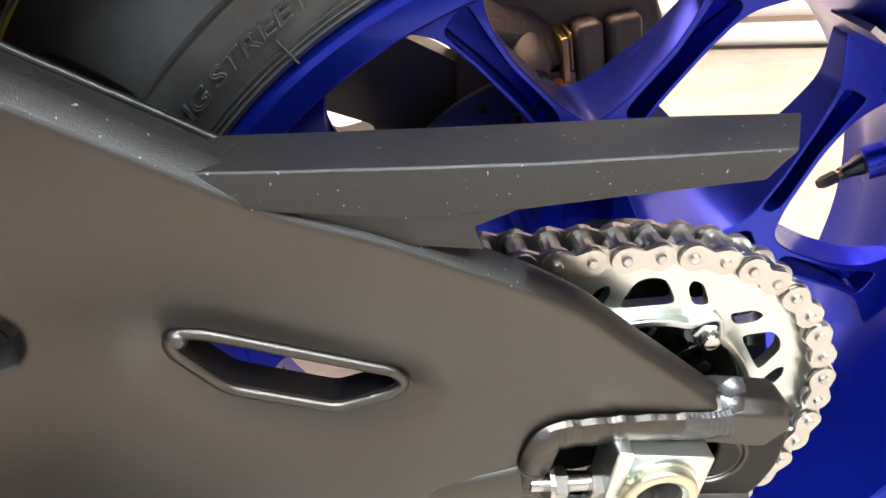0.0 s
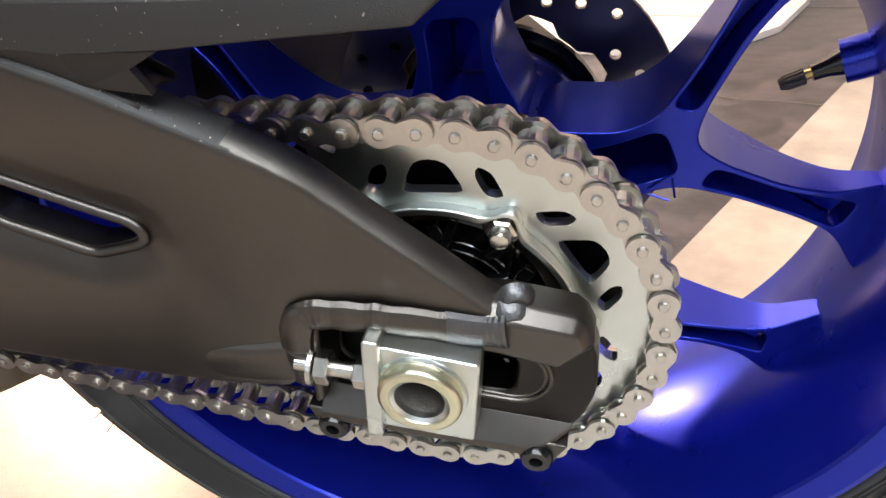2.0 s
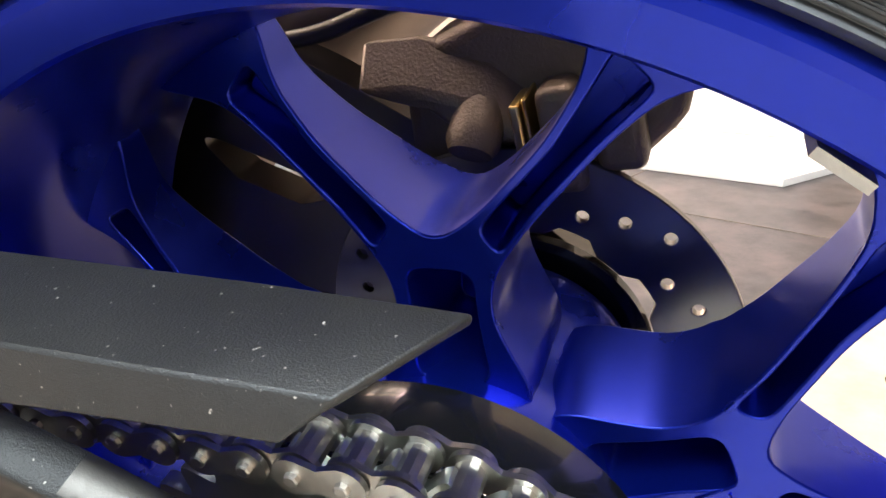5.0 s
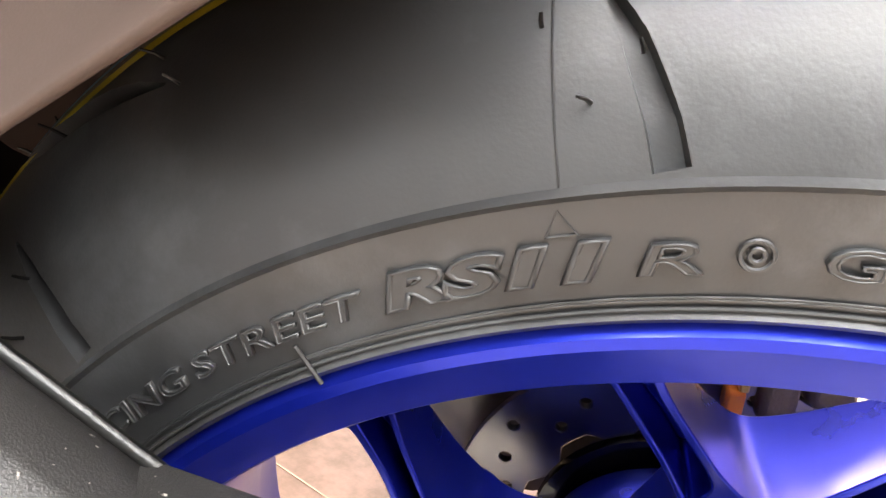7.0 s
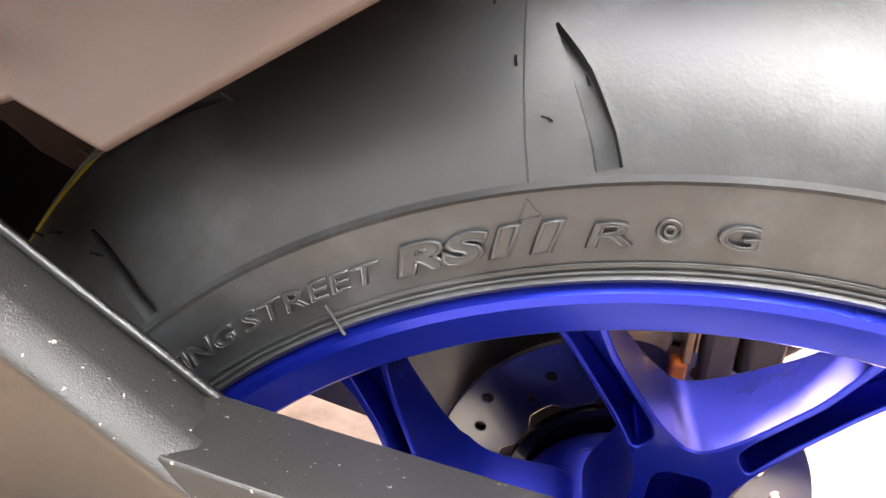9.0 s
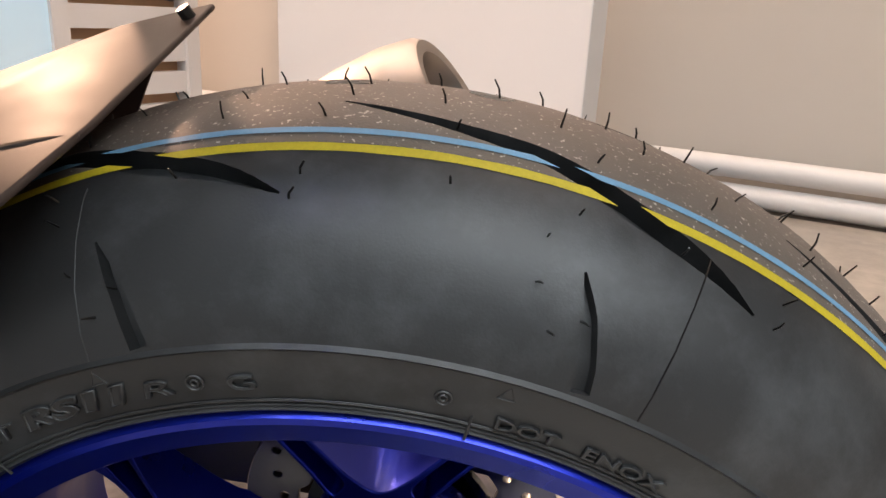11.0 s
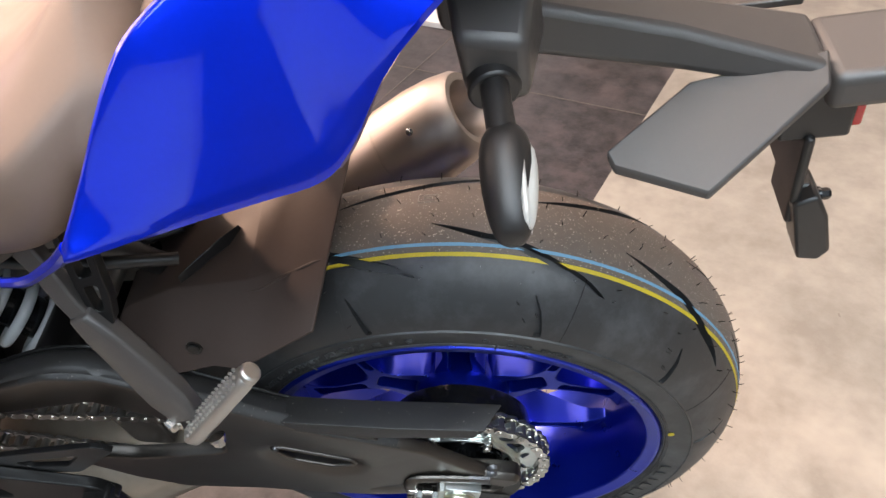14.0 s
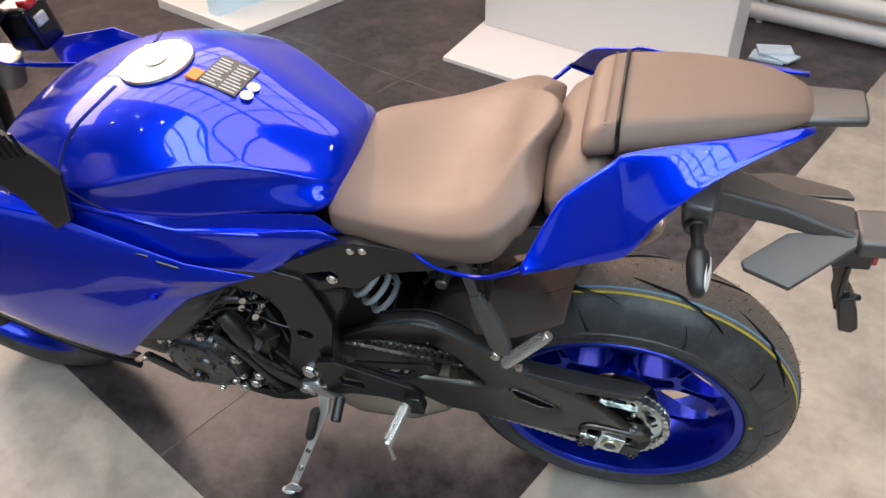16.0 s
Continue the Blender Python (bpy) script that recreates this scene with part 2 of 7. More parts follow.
def tube(path, radius, seg=10, closed=False, caps=True):
    """A round tube along points; radius may be a list."""
    pts = [Vector(p) for p in path]
    n = len(pts)
    rad = radius if isinstance(radius, (list, tuple)) else [radius] * n
    verts, faces = [], []
    side = None
    for i, p in enumerate(pts):
        a = pts[(i - 1) % n] if closed or i else p
        b = pts[(i + 1) % n] if closed or i < n - 1 else p
        d = (b - a).normalized()
        if side is None:
            side = d.orthogonal().normalized()
        side = (side - d * side.dot(d)).normalized()
        up = d.cross(side)
        for k in range(seg):
            c = 2 * math.pi * k / seg
            verts.append(p + (side * math.cos(c) + up * math.sin(c)) * rad[i])
    for i in range(n if closed else n - 1):
        p, q = i * seg, ((i + 1) % n) * seg
        faces += [(p + k, p + (k + 1) % seg, q + (k + 1) % seg, q + k) for k in range(seg)]
    if caps and not closed:
        faces += [tuple(range(seg)), tuple(range((n - 1) * seg, n * seg))]
    return verts, faces


def smooth_path(pts, steps=6):
    """A Catmull-Rom curve through points."""
    ps = [Vector(p) for p in pts]
    ps = [2 * ps[0] - ps[1]] + ps + [2 * ps[-1] - ps[-2]]
    out = []
    for i in range(1, len(ps) - 2):
        a, b, c, d = ps[i - 1 : i + 3]
        for s in range(steps):
            t = s / steps
            out.append(0.5 * (2 * b + (c - a) * t + (2 * a - 5 * b + 4 * c - d) * t * t + (3 * b - a - 3 * c + d) * t**3))
    return out + [ps[-2]]


def rod(a, b, r, seg=16, r2=None):
    return tube([a, b], [r, r if r2 is None else r2], seg)


def box(x0, x1, y0, y1, z0, z1):
    v = [(x, y, z) for x in (x0, x1) for y in (y0, y1) for z in (z0, z1)]
    return v, [(0, 1, 3, 2), (4, 6, 7, 5), (0, 4, 5, 1), (2, 3, 7, 6), (0, 2, 6, 4), (1, 5, 7, 3)]


def bolt_head(at, way, r, h, hexed=True, socket=False):
    """A bolt head at a place, standing out along way."""
    at, way = Vector(at), Vector(way).normalized()
    s = 6 if hexed else 20
    parts = [tube([at, at + way * h * 0.8, at + way * h], [r, r, r * 0.8], s)]
    parts.append(tube([at - way * 0.0005, at + way * h * 0.22], [r * 1.28, r * 1.28], 20))
    if socket:
        parts.append(tube([at + way * h, at + way * (h * 1.02)], [r * 0.5, r * 0.45], 6))
    return merge(*parts)


def loft(sections, cap=True):
    """Skins closed rings of equal counts."""
    n = len(sections[0])
    verts = [tuple(p) for s in sections for p in s]
    faces = []
    for k in range(len(sections) - 1):
        p, q = k * n, (k + 1) * n
        faces += [(p + i, p + (i + 1) % n, q + (i + 1) % n, q + i) for i in range(n)]
    if cap:
        faces += [tuple(range(n)), tuple(range((len(sections) - 1) * n, len(sections) * n))]
    return verts, faces


def mirrored(stations):
    """Rings across the centre plane from (x, [(y, z), ...]) stations given from the top middle outwards and down."""
    rings = []
    for x, half in stations:
        xs = [h[2] if len(h) > 2 else x for h in half]
        left = [(xx, -h[0], h[1]) for xx, h in zip(xs, half)]
        right = [(xx, h[0], h[1]) for xx, h in zip(xs, half) if h[0] > 1e-6]
        rings.append(left + right[::-1])
    return rings


def sheet(rows):
    """A grid of 3D points as a skin."""
    m = len(rows[0])
    verts = [p for r in rows for p in r]
    faces = [(i * m + j, i * m + j + 1, (i + 1) * m + j + 1, (i + 1) * m + j) for i in range(len(rows) - 1) for j in range(m - 1)]
    return verts, faces


def text_mesh(words, size, depth, material, matrix, parent, name, label=""):
    """Raised letters as a mesh, laid by matrix."""
    cu = bpy.data.curves.new("letters", "FONT")
    cu.body, cu.size, cu.extrude, cu.align_x, cu.resolution_u = words, size, depth, "CENTER", 2
    tmp = new("letters", cu)
    me = bpy.data.meshes.new_from_object(tmp.evaluated_get(bpy.context.evaluated_depsgraph_get()))
    bpy.data.objects.remove(tmp)
    bpy.data.curves.remove(cu)
    me.materials.clear()
    me.materials.append(material)
    ob = new(name, me)
    ob.parent = parent
    ob.matrix_local = matrix
    if label:
        tagged(ob, label)
    return ob


def empty(name, matrix=None, label="", category="", **kw):
    ob = new(name)
    if matrix is not None:
        ob.matrix_world = matrix
    return tagged(ob, label, category, **kw)



# ---------------------------------------------------------------- the showroom
def floor_mat(name, a, b, c, scale):
    m = mat(name, a, 0.30, 0, 0, 0.2, scale * 8, 0.08, 300)
    nt = m.node_tree
    p = nt.nodes["Principled BSDF"]
    tc = nt.nodes.new("ShaderNodeTexCoord")
    n1, n2 = nt.nodes.new("ShaderNodeTexNoise"), nt.nodes.new("ShaderNodeTexNoise")
    for n, s, d in ((n1, scale, 8), (n2, scale * 0.35, 5)):
        n.inputs["Scale"].default_value, n.inputs["Detail"].default_value, n.inputs["Roughness"].default_value = s, d, 0.70
        nt.links.new(tc.outputs["Object"], n.inputs["Vector"])
    r = nt.nodes.new("ShaderNodeValToRGB")
    r.color_ramp.elements[0].position, r.color_ramp.elements[1].position = 0.36, 0.66
    r.color_ramp.elements[0].color, r.color_ramp.elements[1].color = (*a, 1), (*b, 1)
    nt.links.new(n1.outputs[0], r.inputs[0])
    mx = nt.nodes.new("ShaderNodeMixRGB")
    mx.inputs[2].default_value = (*c, 1)
    r2 = nt.nodes.new("ShaderNodeValToRGB")
    r2.color_ramp.elements[0].position, r2.color_ramp.elements[1].position = 0.48, 0.68
    nt.links.new(n2.outputs[0], r2.inputs[0])
    nt.links.new(r2.outputs[0], mx.inputs[0])
    nt.links.new(r.outputs[0], mx.inputs[1])
    nt.links.new(mx.outputs[0], p.inputs["Base Color"])
    return m


DARKF = floor_mat("dark_slate_vinyl", (0.009, 0.0083, 0.0098), (0.054, 0.0465, 0.050), (0.076, 0.059, 0.061), 18)
LIGHTF = floor_mat("light_stone_vinyl", (0.23, 0.203, 0.172), (0.345, 0.31, 0.265), (0.40, 0.36, 0.305), 6)

floor = obj("floor", *box(-7, 7, -7, 9, -0.12, 0), DARKF)
tagged(floor, "dark brown-grey slate patterned vinyl floor", "floor", kind="structure")



def room_box(name, u0, u1, v0, v1, z0, z1, material, label, category, kind="", bevel=0.0, parent=None):
    ob = obj(name, *box(u0, u1, v0, v1, z0, z1), material, parent, bevel=bevel)
    if not parent:
        ob.matrix_world = ROOM
        tagged(ob, label, category, kind=kind)
    return ob


floor.matrix_world = ROOM
patch = obj("floor_covering", *box(-0.105, 6.9, -0.604, 2.76, 0, 0.004), LIGHTF, matrix=ROOM)
tagged(patch, "light beige stone patterned vinyl floor area", "floor", kind="structure")
# This strip stops short out of view, so less light bounces onto the motorcycle.
patch = obj("floor_covering", *box(-6.9, 6.9, -1.25, -0.604, 0, 0.004), LIGHTF, matrix=ROOM)
tagged(patch, "light beige stone patterned vinyl floor area", "floor", kind="structure")
JOINT = mat("vinyl_joint", (0.13, 0.115, 0.10), 0.6)
joints = [box(u - 0.0012, u + 0.0012, -0.604, 2.9, 0, 0.0012) for u in (-0.815, -1.73, -2.64)]
joints += [box(-2.7, -0.105, v - 0.0012, v + 0.0012, 0, 0.0012) for v in (0.31, 1.22, 2.14)]
ob = obj("floor_joints", *merge(*joints), JOINT, matrix=ROOM)
tagged(ob, "thin pale joints between dark vinyl floor tiles", "floor", kind="structure")

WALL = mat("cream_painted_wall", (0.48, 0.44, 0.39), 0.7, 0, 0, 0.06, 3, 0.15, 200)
# Grey for the unseen east and south walls, to hold reflections down.
WALLD = mat("dimmed_unseen_wall", (0.20, 0.19, 0.18), 0.7, 0, 0, 0.06, 3, 0.15, 200)
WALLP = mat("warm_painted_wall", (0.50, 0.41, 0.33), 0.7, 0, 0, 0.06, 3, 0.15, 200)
# Unseen ceiling, kept dark so the blue paint reflects little.
CEIL = mat("dark_ceiling_paint", (0.06, 0.058, 0.056), 0.8, 0, 0, 0.06, 3)
room_box("wall_north", -7, 7, 2.92, 3.15, 0, 4.2, WALL, "cream painted wall behind radiator pipes", "wall", "structure")
# Unseen wall with an assumed window; its high sill keeps sun off the floor.
for v0, v1, z0, z1 in ((-6.8, 2.92, 0, 2.15), (-6.8, 2.92, 4.05, 4.2), (-6.8, -3.4, 2.15, 4.05), (2.9, 2.92, 2.15, 4.05)):
    room_box("wall_west", -5.2, -5.0, v0, v1, z0, z1, WALLP, "unseen warm beige wall round a high window, limiting the sun", "wall", "structure")
west = obj("assumed_west_window", *box(-5.02, -4.96, -3.4, 2.9, 2.13, 2.19), WHITE, matrix=ROOM)
tagged(west, "assumed high white-framed window, out of view, letting in warm light", "window", kind="structure")
for k in range(8):
    obj("mullion", *box(-5.03, -4.97, -3.42 + k * 0.90, -3.38 + k * 0.90, 2.19, 4.05), WHITE, west)
room_box("wall_east", 6.6, 6.8, -6.8, 2.92, 0, 4.2, WALLD, "unseen wall, grey to dim its reflections", "wall", "structure")
room_box("ceiling", -5.2, 6.8, -6.8, 3.1, 4.2, 4.35, CEIL, "dark painted showroom ceiling", "ceiling", "structure")
# unseen south wall with a broad window band inferred from reflections
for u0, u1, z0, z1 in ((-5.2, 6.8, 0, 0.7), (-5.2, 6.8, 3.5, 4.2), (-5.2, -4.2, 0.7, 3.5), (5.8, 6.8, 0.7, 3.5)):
    room_box("wall_south", u0, u1, -6.8, -6.6, z0, z1, WALLD, "unseen wall round a broad window, grey to dim its reflections", "wall", "structure")
win = obj("window_1", *box(-4.2, 5.8, -6.72, -6.68, 0.68, 0.74), WHITE, matrix=ROOM)
tagged(win, "broad white-framed showroom window in the wall", "window", kind="structure")
for k in range(11):
    obj("mullion", *box(-4.22 + k, -4.16 + k, -6.74, -6.66, 0.74, 3.5), WHITE, win)
for z in (1.6, 2.55, 3.46):
    obj("transom", *box(-4.2, 5.8, -6.735, -6.665, z, z + 0.05), WHITE, win)

# white exhibition partition on its base panel
partition = obj("partition", *box(-1.80, -0.572, 1.90, 2.04, 0.02, 2.6), WHITE, matrix=ROOM, bevel=0.004)
tagged(partition, "white laminate exhibition partition standing on a white base", "partition")
base = obj("base_panel", *moved(prism([(-1.715, 1.475), (-0.463, 1.502), (-0.368, 1.807), (-0.40, 2.2), (-1.90, 2.2)], 0, 0.02), Matrix(((1, 0, 0, 0), (0, 0, 1, 0), (0, 1, 0, 0), (0, 0, 0, 1)))), WHITE, matrix=ROOM, bevel=0.002)
tagged(base, "flat glossy white base panel lying on the floor", "base panel")

# radiator pipes along the wall
pipes = obj("radiator_pipe", *rod((-4.9, 2.80, 0.165), (6.5, 2.80, 0.165), 0.044, 20), WHITE, matrix=ROOM, smooth=True)
tagged(pipes, "cream painted thick heating pipe along the wall", "pipe", "heating pipes")
copy_thing(pipes, ROOM @ pose(0, 0, -0.110))
for u in (-4.4, -2.6, -0.775, 1.6, 3.6):
    ob = obj("pipe_bracket", *merge(box(u, u + 0.03, 2.80, 2.92, 0.03, 0.20), rod((u + 0.015, 2.80, 0.0), (u + 0.015, 2.80, 0.225), 0.020, 14)), WHITE, matrix=ROOM, smooth=True)
    tagged(ob, "cream painted upright joining the heating pipes", "pipe bracket", "heating pipes")

# display wall on the left with a lit picture and slats
SCREEN = bpy.data.materials.new("lit_picture")
SCREEN.use_nodes = True
nt = SCREEN.node_tree
p = nt.nodes["Principled BSDF"]
tc = nt.nodes.new("ShaderNodeTexCoord")
sep = nt.nodes.new("ShaderNodeSeparateXYZ")
nt.links.new(tc.outputs["Object"], sep.inputs[0])
rp = nt.nodes.new("ShaderNodeValToRGB")
mr = nt.nodes.new("ShaderNodeMapRange")
mr.inputs["From Min"].default_value, mr.inputs["From Max"].default_value = 0.1, 1.4
nt.links.new(sep.outputs[2], mr.inputs["Value"])
nt.links.new(mr.outputs[0], rp.inputs[0])
rp.color_ramp.elements[0].color, rp.color_ramp.elements[1].color = (0.50, 0.62, 0.68, 1), (0.30, 0.52, 0.70, 1)
nt.links.new(rp.outputs[0], p.inputs["Base Color"])
nt.links.new(rp.outputs[0], p.inputs["Emission Color"])
p.inputs["Emission Strength"].default_value = 0.25
p.inputs["Roughness"].default_value = 0.4
platform = room_box("display_platform", -3.4, -2.66, 1.06, 2.62, 0, 0.05, WHITE, "low white display platform along the partition", "platform", bevel=0.003)
screen = room_box("display_screen", -2.98, -2.90, 1.10, 1.70, 0.05, 1.62, SCREEN, "pale blue printed display screen with a plant picture", "display screen")
obj("screen_frame", *box(-2.985, -2.88, 1.70, 1.78, 0.05, 1.62), WHITE, screen)
slat_wall = room_box("slat_panel", -2.985, -2.88, 2.42, 2.50, 0.05, 1.62, WHITE, "white slatted panel with warm gaps beside the screen", "slat panel")
obj("panel_back", *box(-2.985, -2.965, 1.78, 2.42, 0.05, 1.62), mat("warm_wood_board", (0.42, 0.24, 0.13), 0.5, 0, 0, 0.2, 20), slat_wall)
for k in range(10):
    z = 0.09 + k * 0.155
    obj("slat", *box(-2.955, -2.90, 1.78, 2.42, z, z + 0.105), WHITE, slat_wall)
LEAF = mat("printed_leaf_green", (0.10, 0.28, 0.10), 0.5, 0, 0, 0.3, 30)
random.seed(4)
PALE_LEAF = mat("printed_leaf_pale", (0.30, 0.46, 0.22), 0.5, 0, 0, 0.3, 30)


def leaf_print(stems, lift):
    """Pointed flat leaves: root, angle from upright, length and breadth of each."""
    lv, lf = [], []
    for k, (v, z, a, ln, br) in enumerate(stems):
        n = len(lv)
        for c, d in ((0, 0), (0.6, 0.25), (1.0, 0.5), (0.6, 0.8), (0, 1), (-0.6, 0.8), (-1.0, 0.5), (-0.6, 0.25)):
            lv.append((lift + 0.0003 * k, v + d * ln * math.sin(a) + c * br * math.cos(a), z + d * ln * math.cos(a) - c * br * math.sin(a)))
        lf.append(tuple(range(n, n + 8)))
    return lv, lf


low = [(1.635 + random.uniform(-0.015, 0.015), 0.085, -1.15 + 0.21 * k + random.uniform(-0.1, 0.1), random.uniform(0.07, 0.13), random.uniform(0.009, 0.015)) for k in range(11)]
tall = [(1.632, 0.15, -0.1 + 0.3 * math.sin(k * 2.1), 0.06 + 0.018 * k, 0.012) for k in range(5)] + [(1.585, 0.17, -0.5, 0.03, 0.010), (1.612, 0.225, -0.6, 0.06, 0.02), (1.612, 0.225, 0.4, 0.06, 0.02)]
obj("printed_plant", *leaf_print(tall, -2.896), LEAF, screen, "green plant printed on the screen")
obj("printed_leaves", *leaf_print(low, -2.893), PALE_LEAF, screen, "pale green printed leaves")
# leaflets by the partition
PAPER = mat("printed_paper", (0.55, 0.65, 0.75), 0.4, 0, 0, 0.3, 25)
for k, (u, v, a) in enumerate(((-0.56, 2.40, 8), (-0.52, 2.42, -14), (-0.55, 2.44, 30))):
    ob = obj("leaflet", *box(-0.075, 0.075, -0.05, 0.05, 0, 0.010), PAPER, matrix=ROOM @ pose(u, v, 0.0 + 0.0105 * k, 0, 0, a))
    tagged(ob, "small stack of blue and white printed leaflets on the floor", "leaflet", "leaflets")

# assumed, unseen roof glazing with its bars, framed round the overhead area lamps, and small spot lamps
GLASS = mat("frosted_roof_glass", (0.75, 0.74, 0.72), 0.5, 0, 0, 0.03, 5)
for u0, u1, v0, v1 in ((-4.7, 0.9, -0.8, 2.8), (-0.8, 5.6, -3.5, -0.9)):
    roof = obj("assumed_roof_light", *merge(box(u0 - 0.08, u0, v0 - 0.08, v1 + 0.08, 4.04, 4.2), box(u1, u1 + 0.08, v0 - 0.08, v1 + 0.08, 4.04, 4.2), box(u0, u1, v0 - 0.08, v0, 4.04, 4.2), box(u0, u1, v1, v1 + 0.08, 4.04, 4.2)), WHITE, matrix=ROOM)
    tagged(roof, "assumed white framed roof light with glazing bars, out of view", "roof light", kind="structure")
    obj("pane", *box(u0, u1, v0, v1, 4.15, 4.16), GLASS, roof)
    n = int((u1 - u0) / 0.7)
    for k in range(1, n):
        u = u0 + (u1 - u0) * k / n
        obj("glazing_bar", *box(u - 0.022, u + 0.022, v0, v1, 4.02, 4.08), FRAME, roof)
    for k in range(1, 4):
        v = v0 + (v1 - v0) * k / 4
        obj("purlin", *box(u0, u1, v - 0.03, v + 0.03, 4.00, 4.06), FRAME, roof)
GLOW = bpy.data.materials.new("lamp_diffuser")
GLOW.use_nodes = True
g = GLOW.node_tree.nodes["Principled BSDF"]
g.inputs["Emission Color"].default_value = (1.0, 0.86, 0.74, 1)
g.inputs["Emission Strength"].default_value = 90.0
spot0 = obj("spot_lamp", *merge(rod((0, 0, 0), (0, 0, 0.16), 0.055, 20), rod((0, 0, 0.16), (0, 0, 0.34), 0.012, 8)), WHITE, matrix=ROOM @ pose(1.6, 1.2, 3.86), smooth=True)
tagged(spot0, "white ceiling spot lamp, lit", "spot lamp", "ceiling spot lamps")
obj("diffuser", *rod((0, 0, -0.003), (0, 0, 0.0), 0.045, 20), GLOW, spot0)
for u, v in ((-3.6, -1.5), (-2.4, -1.6), (-1.2, -1.5), (0.1, -1.6), (1.4, -1.5), (-3.3, -2.4), (-1.7, -2.3), (-0.2, -2.4), (2.6, -0.6), (1.5, -0.2)):
    copy_thing(spot0, ROOM @ pose(u, v, 3.86))

# ---------------------------------------------------------------- the motorcycle
bike = empty("motorcycle", BIKE, "blue and black sports motorcycle leaning on its side stand", "motorcycle")
SPOKES, SPOKE0 = 5, 11.5

# rear wheel: rim, spokes, tyre
rim_half = [(0.2290, -0.0825), (0.2268, -0.0856), (0.2240, -0.0858), (0.2132, -0.0818), (0.2120, -0.0800), (0.2110, -0.072), (0.2090, -0.056), (0.2045, -0.042), (0.2010, -0.025), (0.199, 0.0)]
rim_profile = rim_half + [(r, -y) for r, y in rim_half[-2::-1]] + [(0.2200, 0.078), (0.2150, 0.05), (0.2075, 0.03), (0.2075, -0.03), (0.2150, -0.05), (0.2200, -0.078)]
wheel = obj("rear_wheel", *revolve(rim_profile, 192), BLUEW, bike, "blue painted cast wheel rim", smooth=True)
wheel.data.set_sharp_from_angle(angle=radians(16))


def y_spoke():
    """One forked spoke with grooved arms, pointing along +x; it thins towards the rim."""
    outer = [(0.040, -0.0290), (0.056, -0.0305), (0.072, -0.0235), (0.088, -0.0180), (0.105, -0.0205), (0.125, -0.0350), (0.152, -0.0600), (0.1655, -0.0760), (0.1715, -0.1085)]
    inner_ = [(0.1900, -0.0800), (0.1975, -0.0555), (0.172, -0.0525), (0.152, -0.0400), (0.127, -0.0160), (0.1165, 0.0)]
    half = outer + inner_
    out = rounded(half + [(x, -z) for x, z in half[-2::-1]], 0.009, 4)
    low = [(0.1130, -0.0232), (0.128, -0.0345), (0.152, -0.0566), (0.168, -0.0735)]
    top = [(0.1800, -0.0620), (0.168, -0.0545), (0.150, -0.0425), (0.128, -0.0215), (0.1215, -0.0165)]
    arm = low + top
    pockets = [rounded(arm, 0.004, 3), rounded([(x, -z) for x, z in arm][::-1], 0.004, 3)]
    pockets.append(rounded([(0.055, -0.0150), (0.086, -0.0125), (0.1060, -0.0130), (0.1060, 0.0130), (0.086, 0.0125), (0.055, 0.0150)], 0.008, 4))
    face = lambda x, z: -0.014 + 0.10 * max(0, math.hypot(x, z) - 0.11)
    back = lambda x, z: 0.044 - 0.38 * max(0, math.hypot(x, z) - 0.105)
    body = prism_holes(out, pockets, face, back)
    floors = [prism(inset_by(p_, 0.97), lambda x, z, k=k: face(x, z) + k * (back(x, z) - face(x, z)), lambda x, z: back(x, z) - 0.001) for p_, k in zip(pockets, (0.6, 0.6, 0.95))]
    return merge(body, *floors)


def inset_by(ring, k):
    """The ring drawn slightly towards its middle."""
    cx, cz = sum(p[0] for p in ring) / len(ring), sum(p[1] for p in ring) / len(ring)
    return [(cx + (x - cx) * k, cz + (z - cz) * k) for x, z in ring]


spoke_data = y_spoke()
for k in range(SPOKES):
    m = pose(0, 0, 0, 0, -(SPOKE0 + k * 360 / SPOKES), 0)
    obj("spoke", *spoke_data, BLUEW, wheel, bevel=0.0018, seg=2, matrix=m)
obj("hub", *revolve([(0.020, -0.045), (0.050, -0.045), (0.055, -0.038), (0.058, -0.01), (0.052, 0.01), (0.052, 0.035), (0.060, 0.055), (0.058, 0.07), (0.020, 0.07)], 64), BLUEW, wheel, smooth=True)
# recycling mark cast on one spoke
mark = []
for a in (90, 210, 330):
    p = [Vector((0.0075 * math.cos(radians(a + d)), 0, 0.0075 * math.sin(radians(a + d)))) for d in (12, 108)]
    mark.append(rod(p[0], p[1], 0.0006, 6))
obj("cast_mark", *merge(*mark), BLUEW, wheel, matrix=pose(0, 0, 0, 0, -SPOKE0, 0) @ pose(0.096, -0.0143, -0.019, 0, 40, 0))
# tyre valve
va = pose(0, 0, 0, 0, -12.5, 0)
valve = obj("valve", *moved(merge(revolve([(0.0, 0.0), (0.009, 0.0), (0.0085, 0.004), (0.0062, 0.012), (0.0055, 0.020), (0.0, 0.020)], 20)), Matrix.Rotation(radians(90), 4, "Z")), BLACKM, bike, "black rubber tyre valve stem", smooth=True, matrix=va @ pose(0.1880, 0.018, 0, 0, 0, 6) @ Matrix.Diagonal((0.72, 0.72, 0.72, 1)))
obj("valve_seat", *rod((0.2035, 0.016, 0), (0.1875, 0.018, 0), 0.0105, 20), BLUEW, wheel, smooth=True, matrix=va)
obj("valve_thread", *rod((-0.020, 0, 0), (-0.0245, 0, 0), 0.0035, 14), BRASS, valve, "brass valve thread", smooth=True)
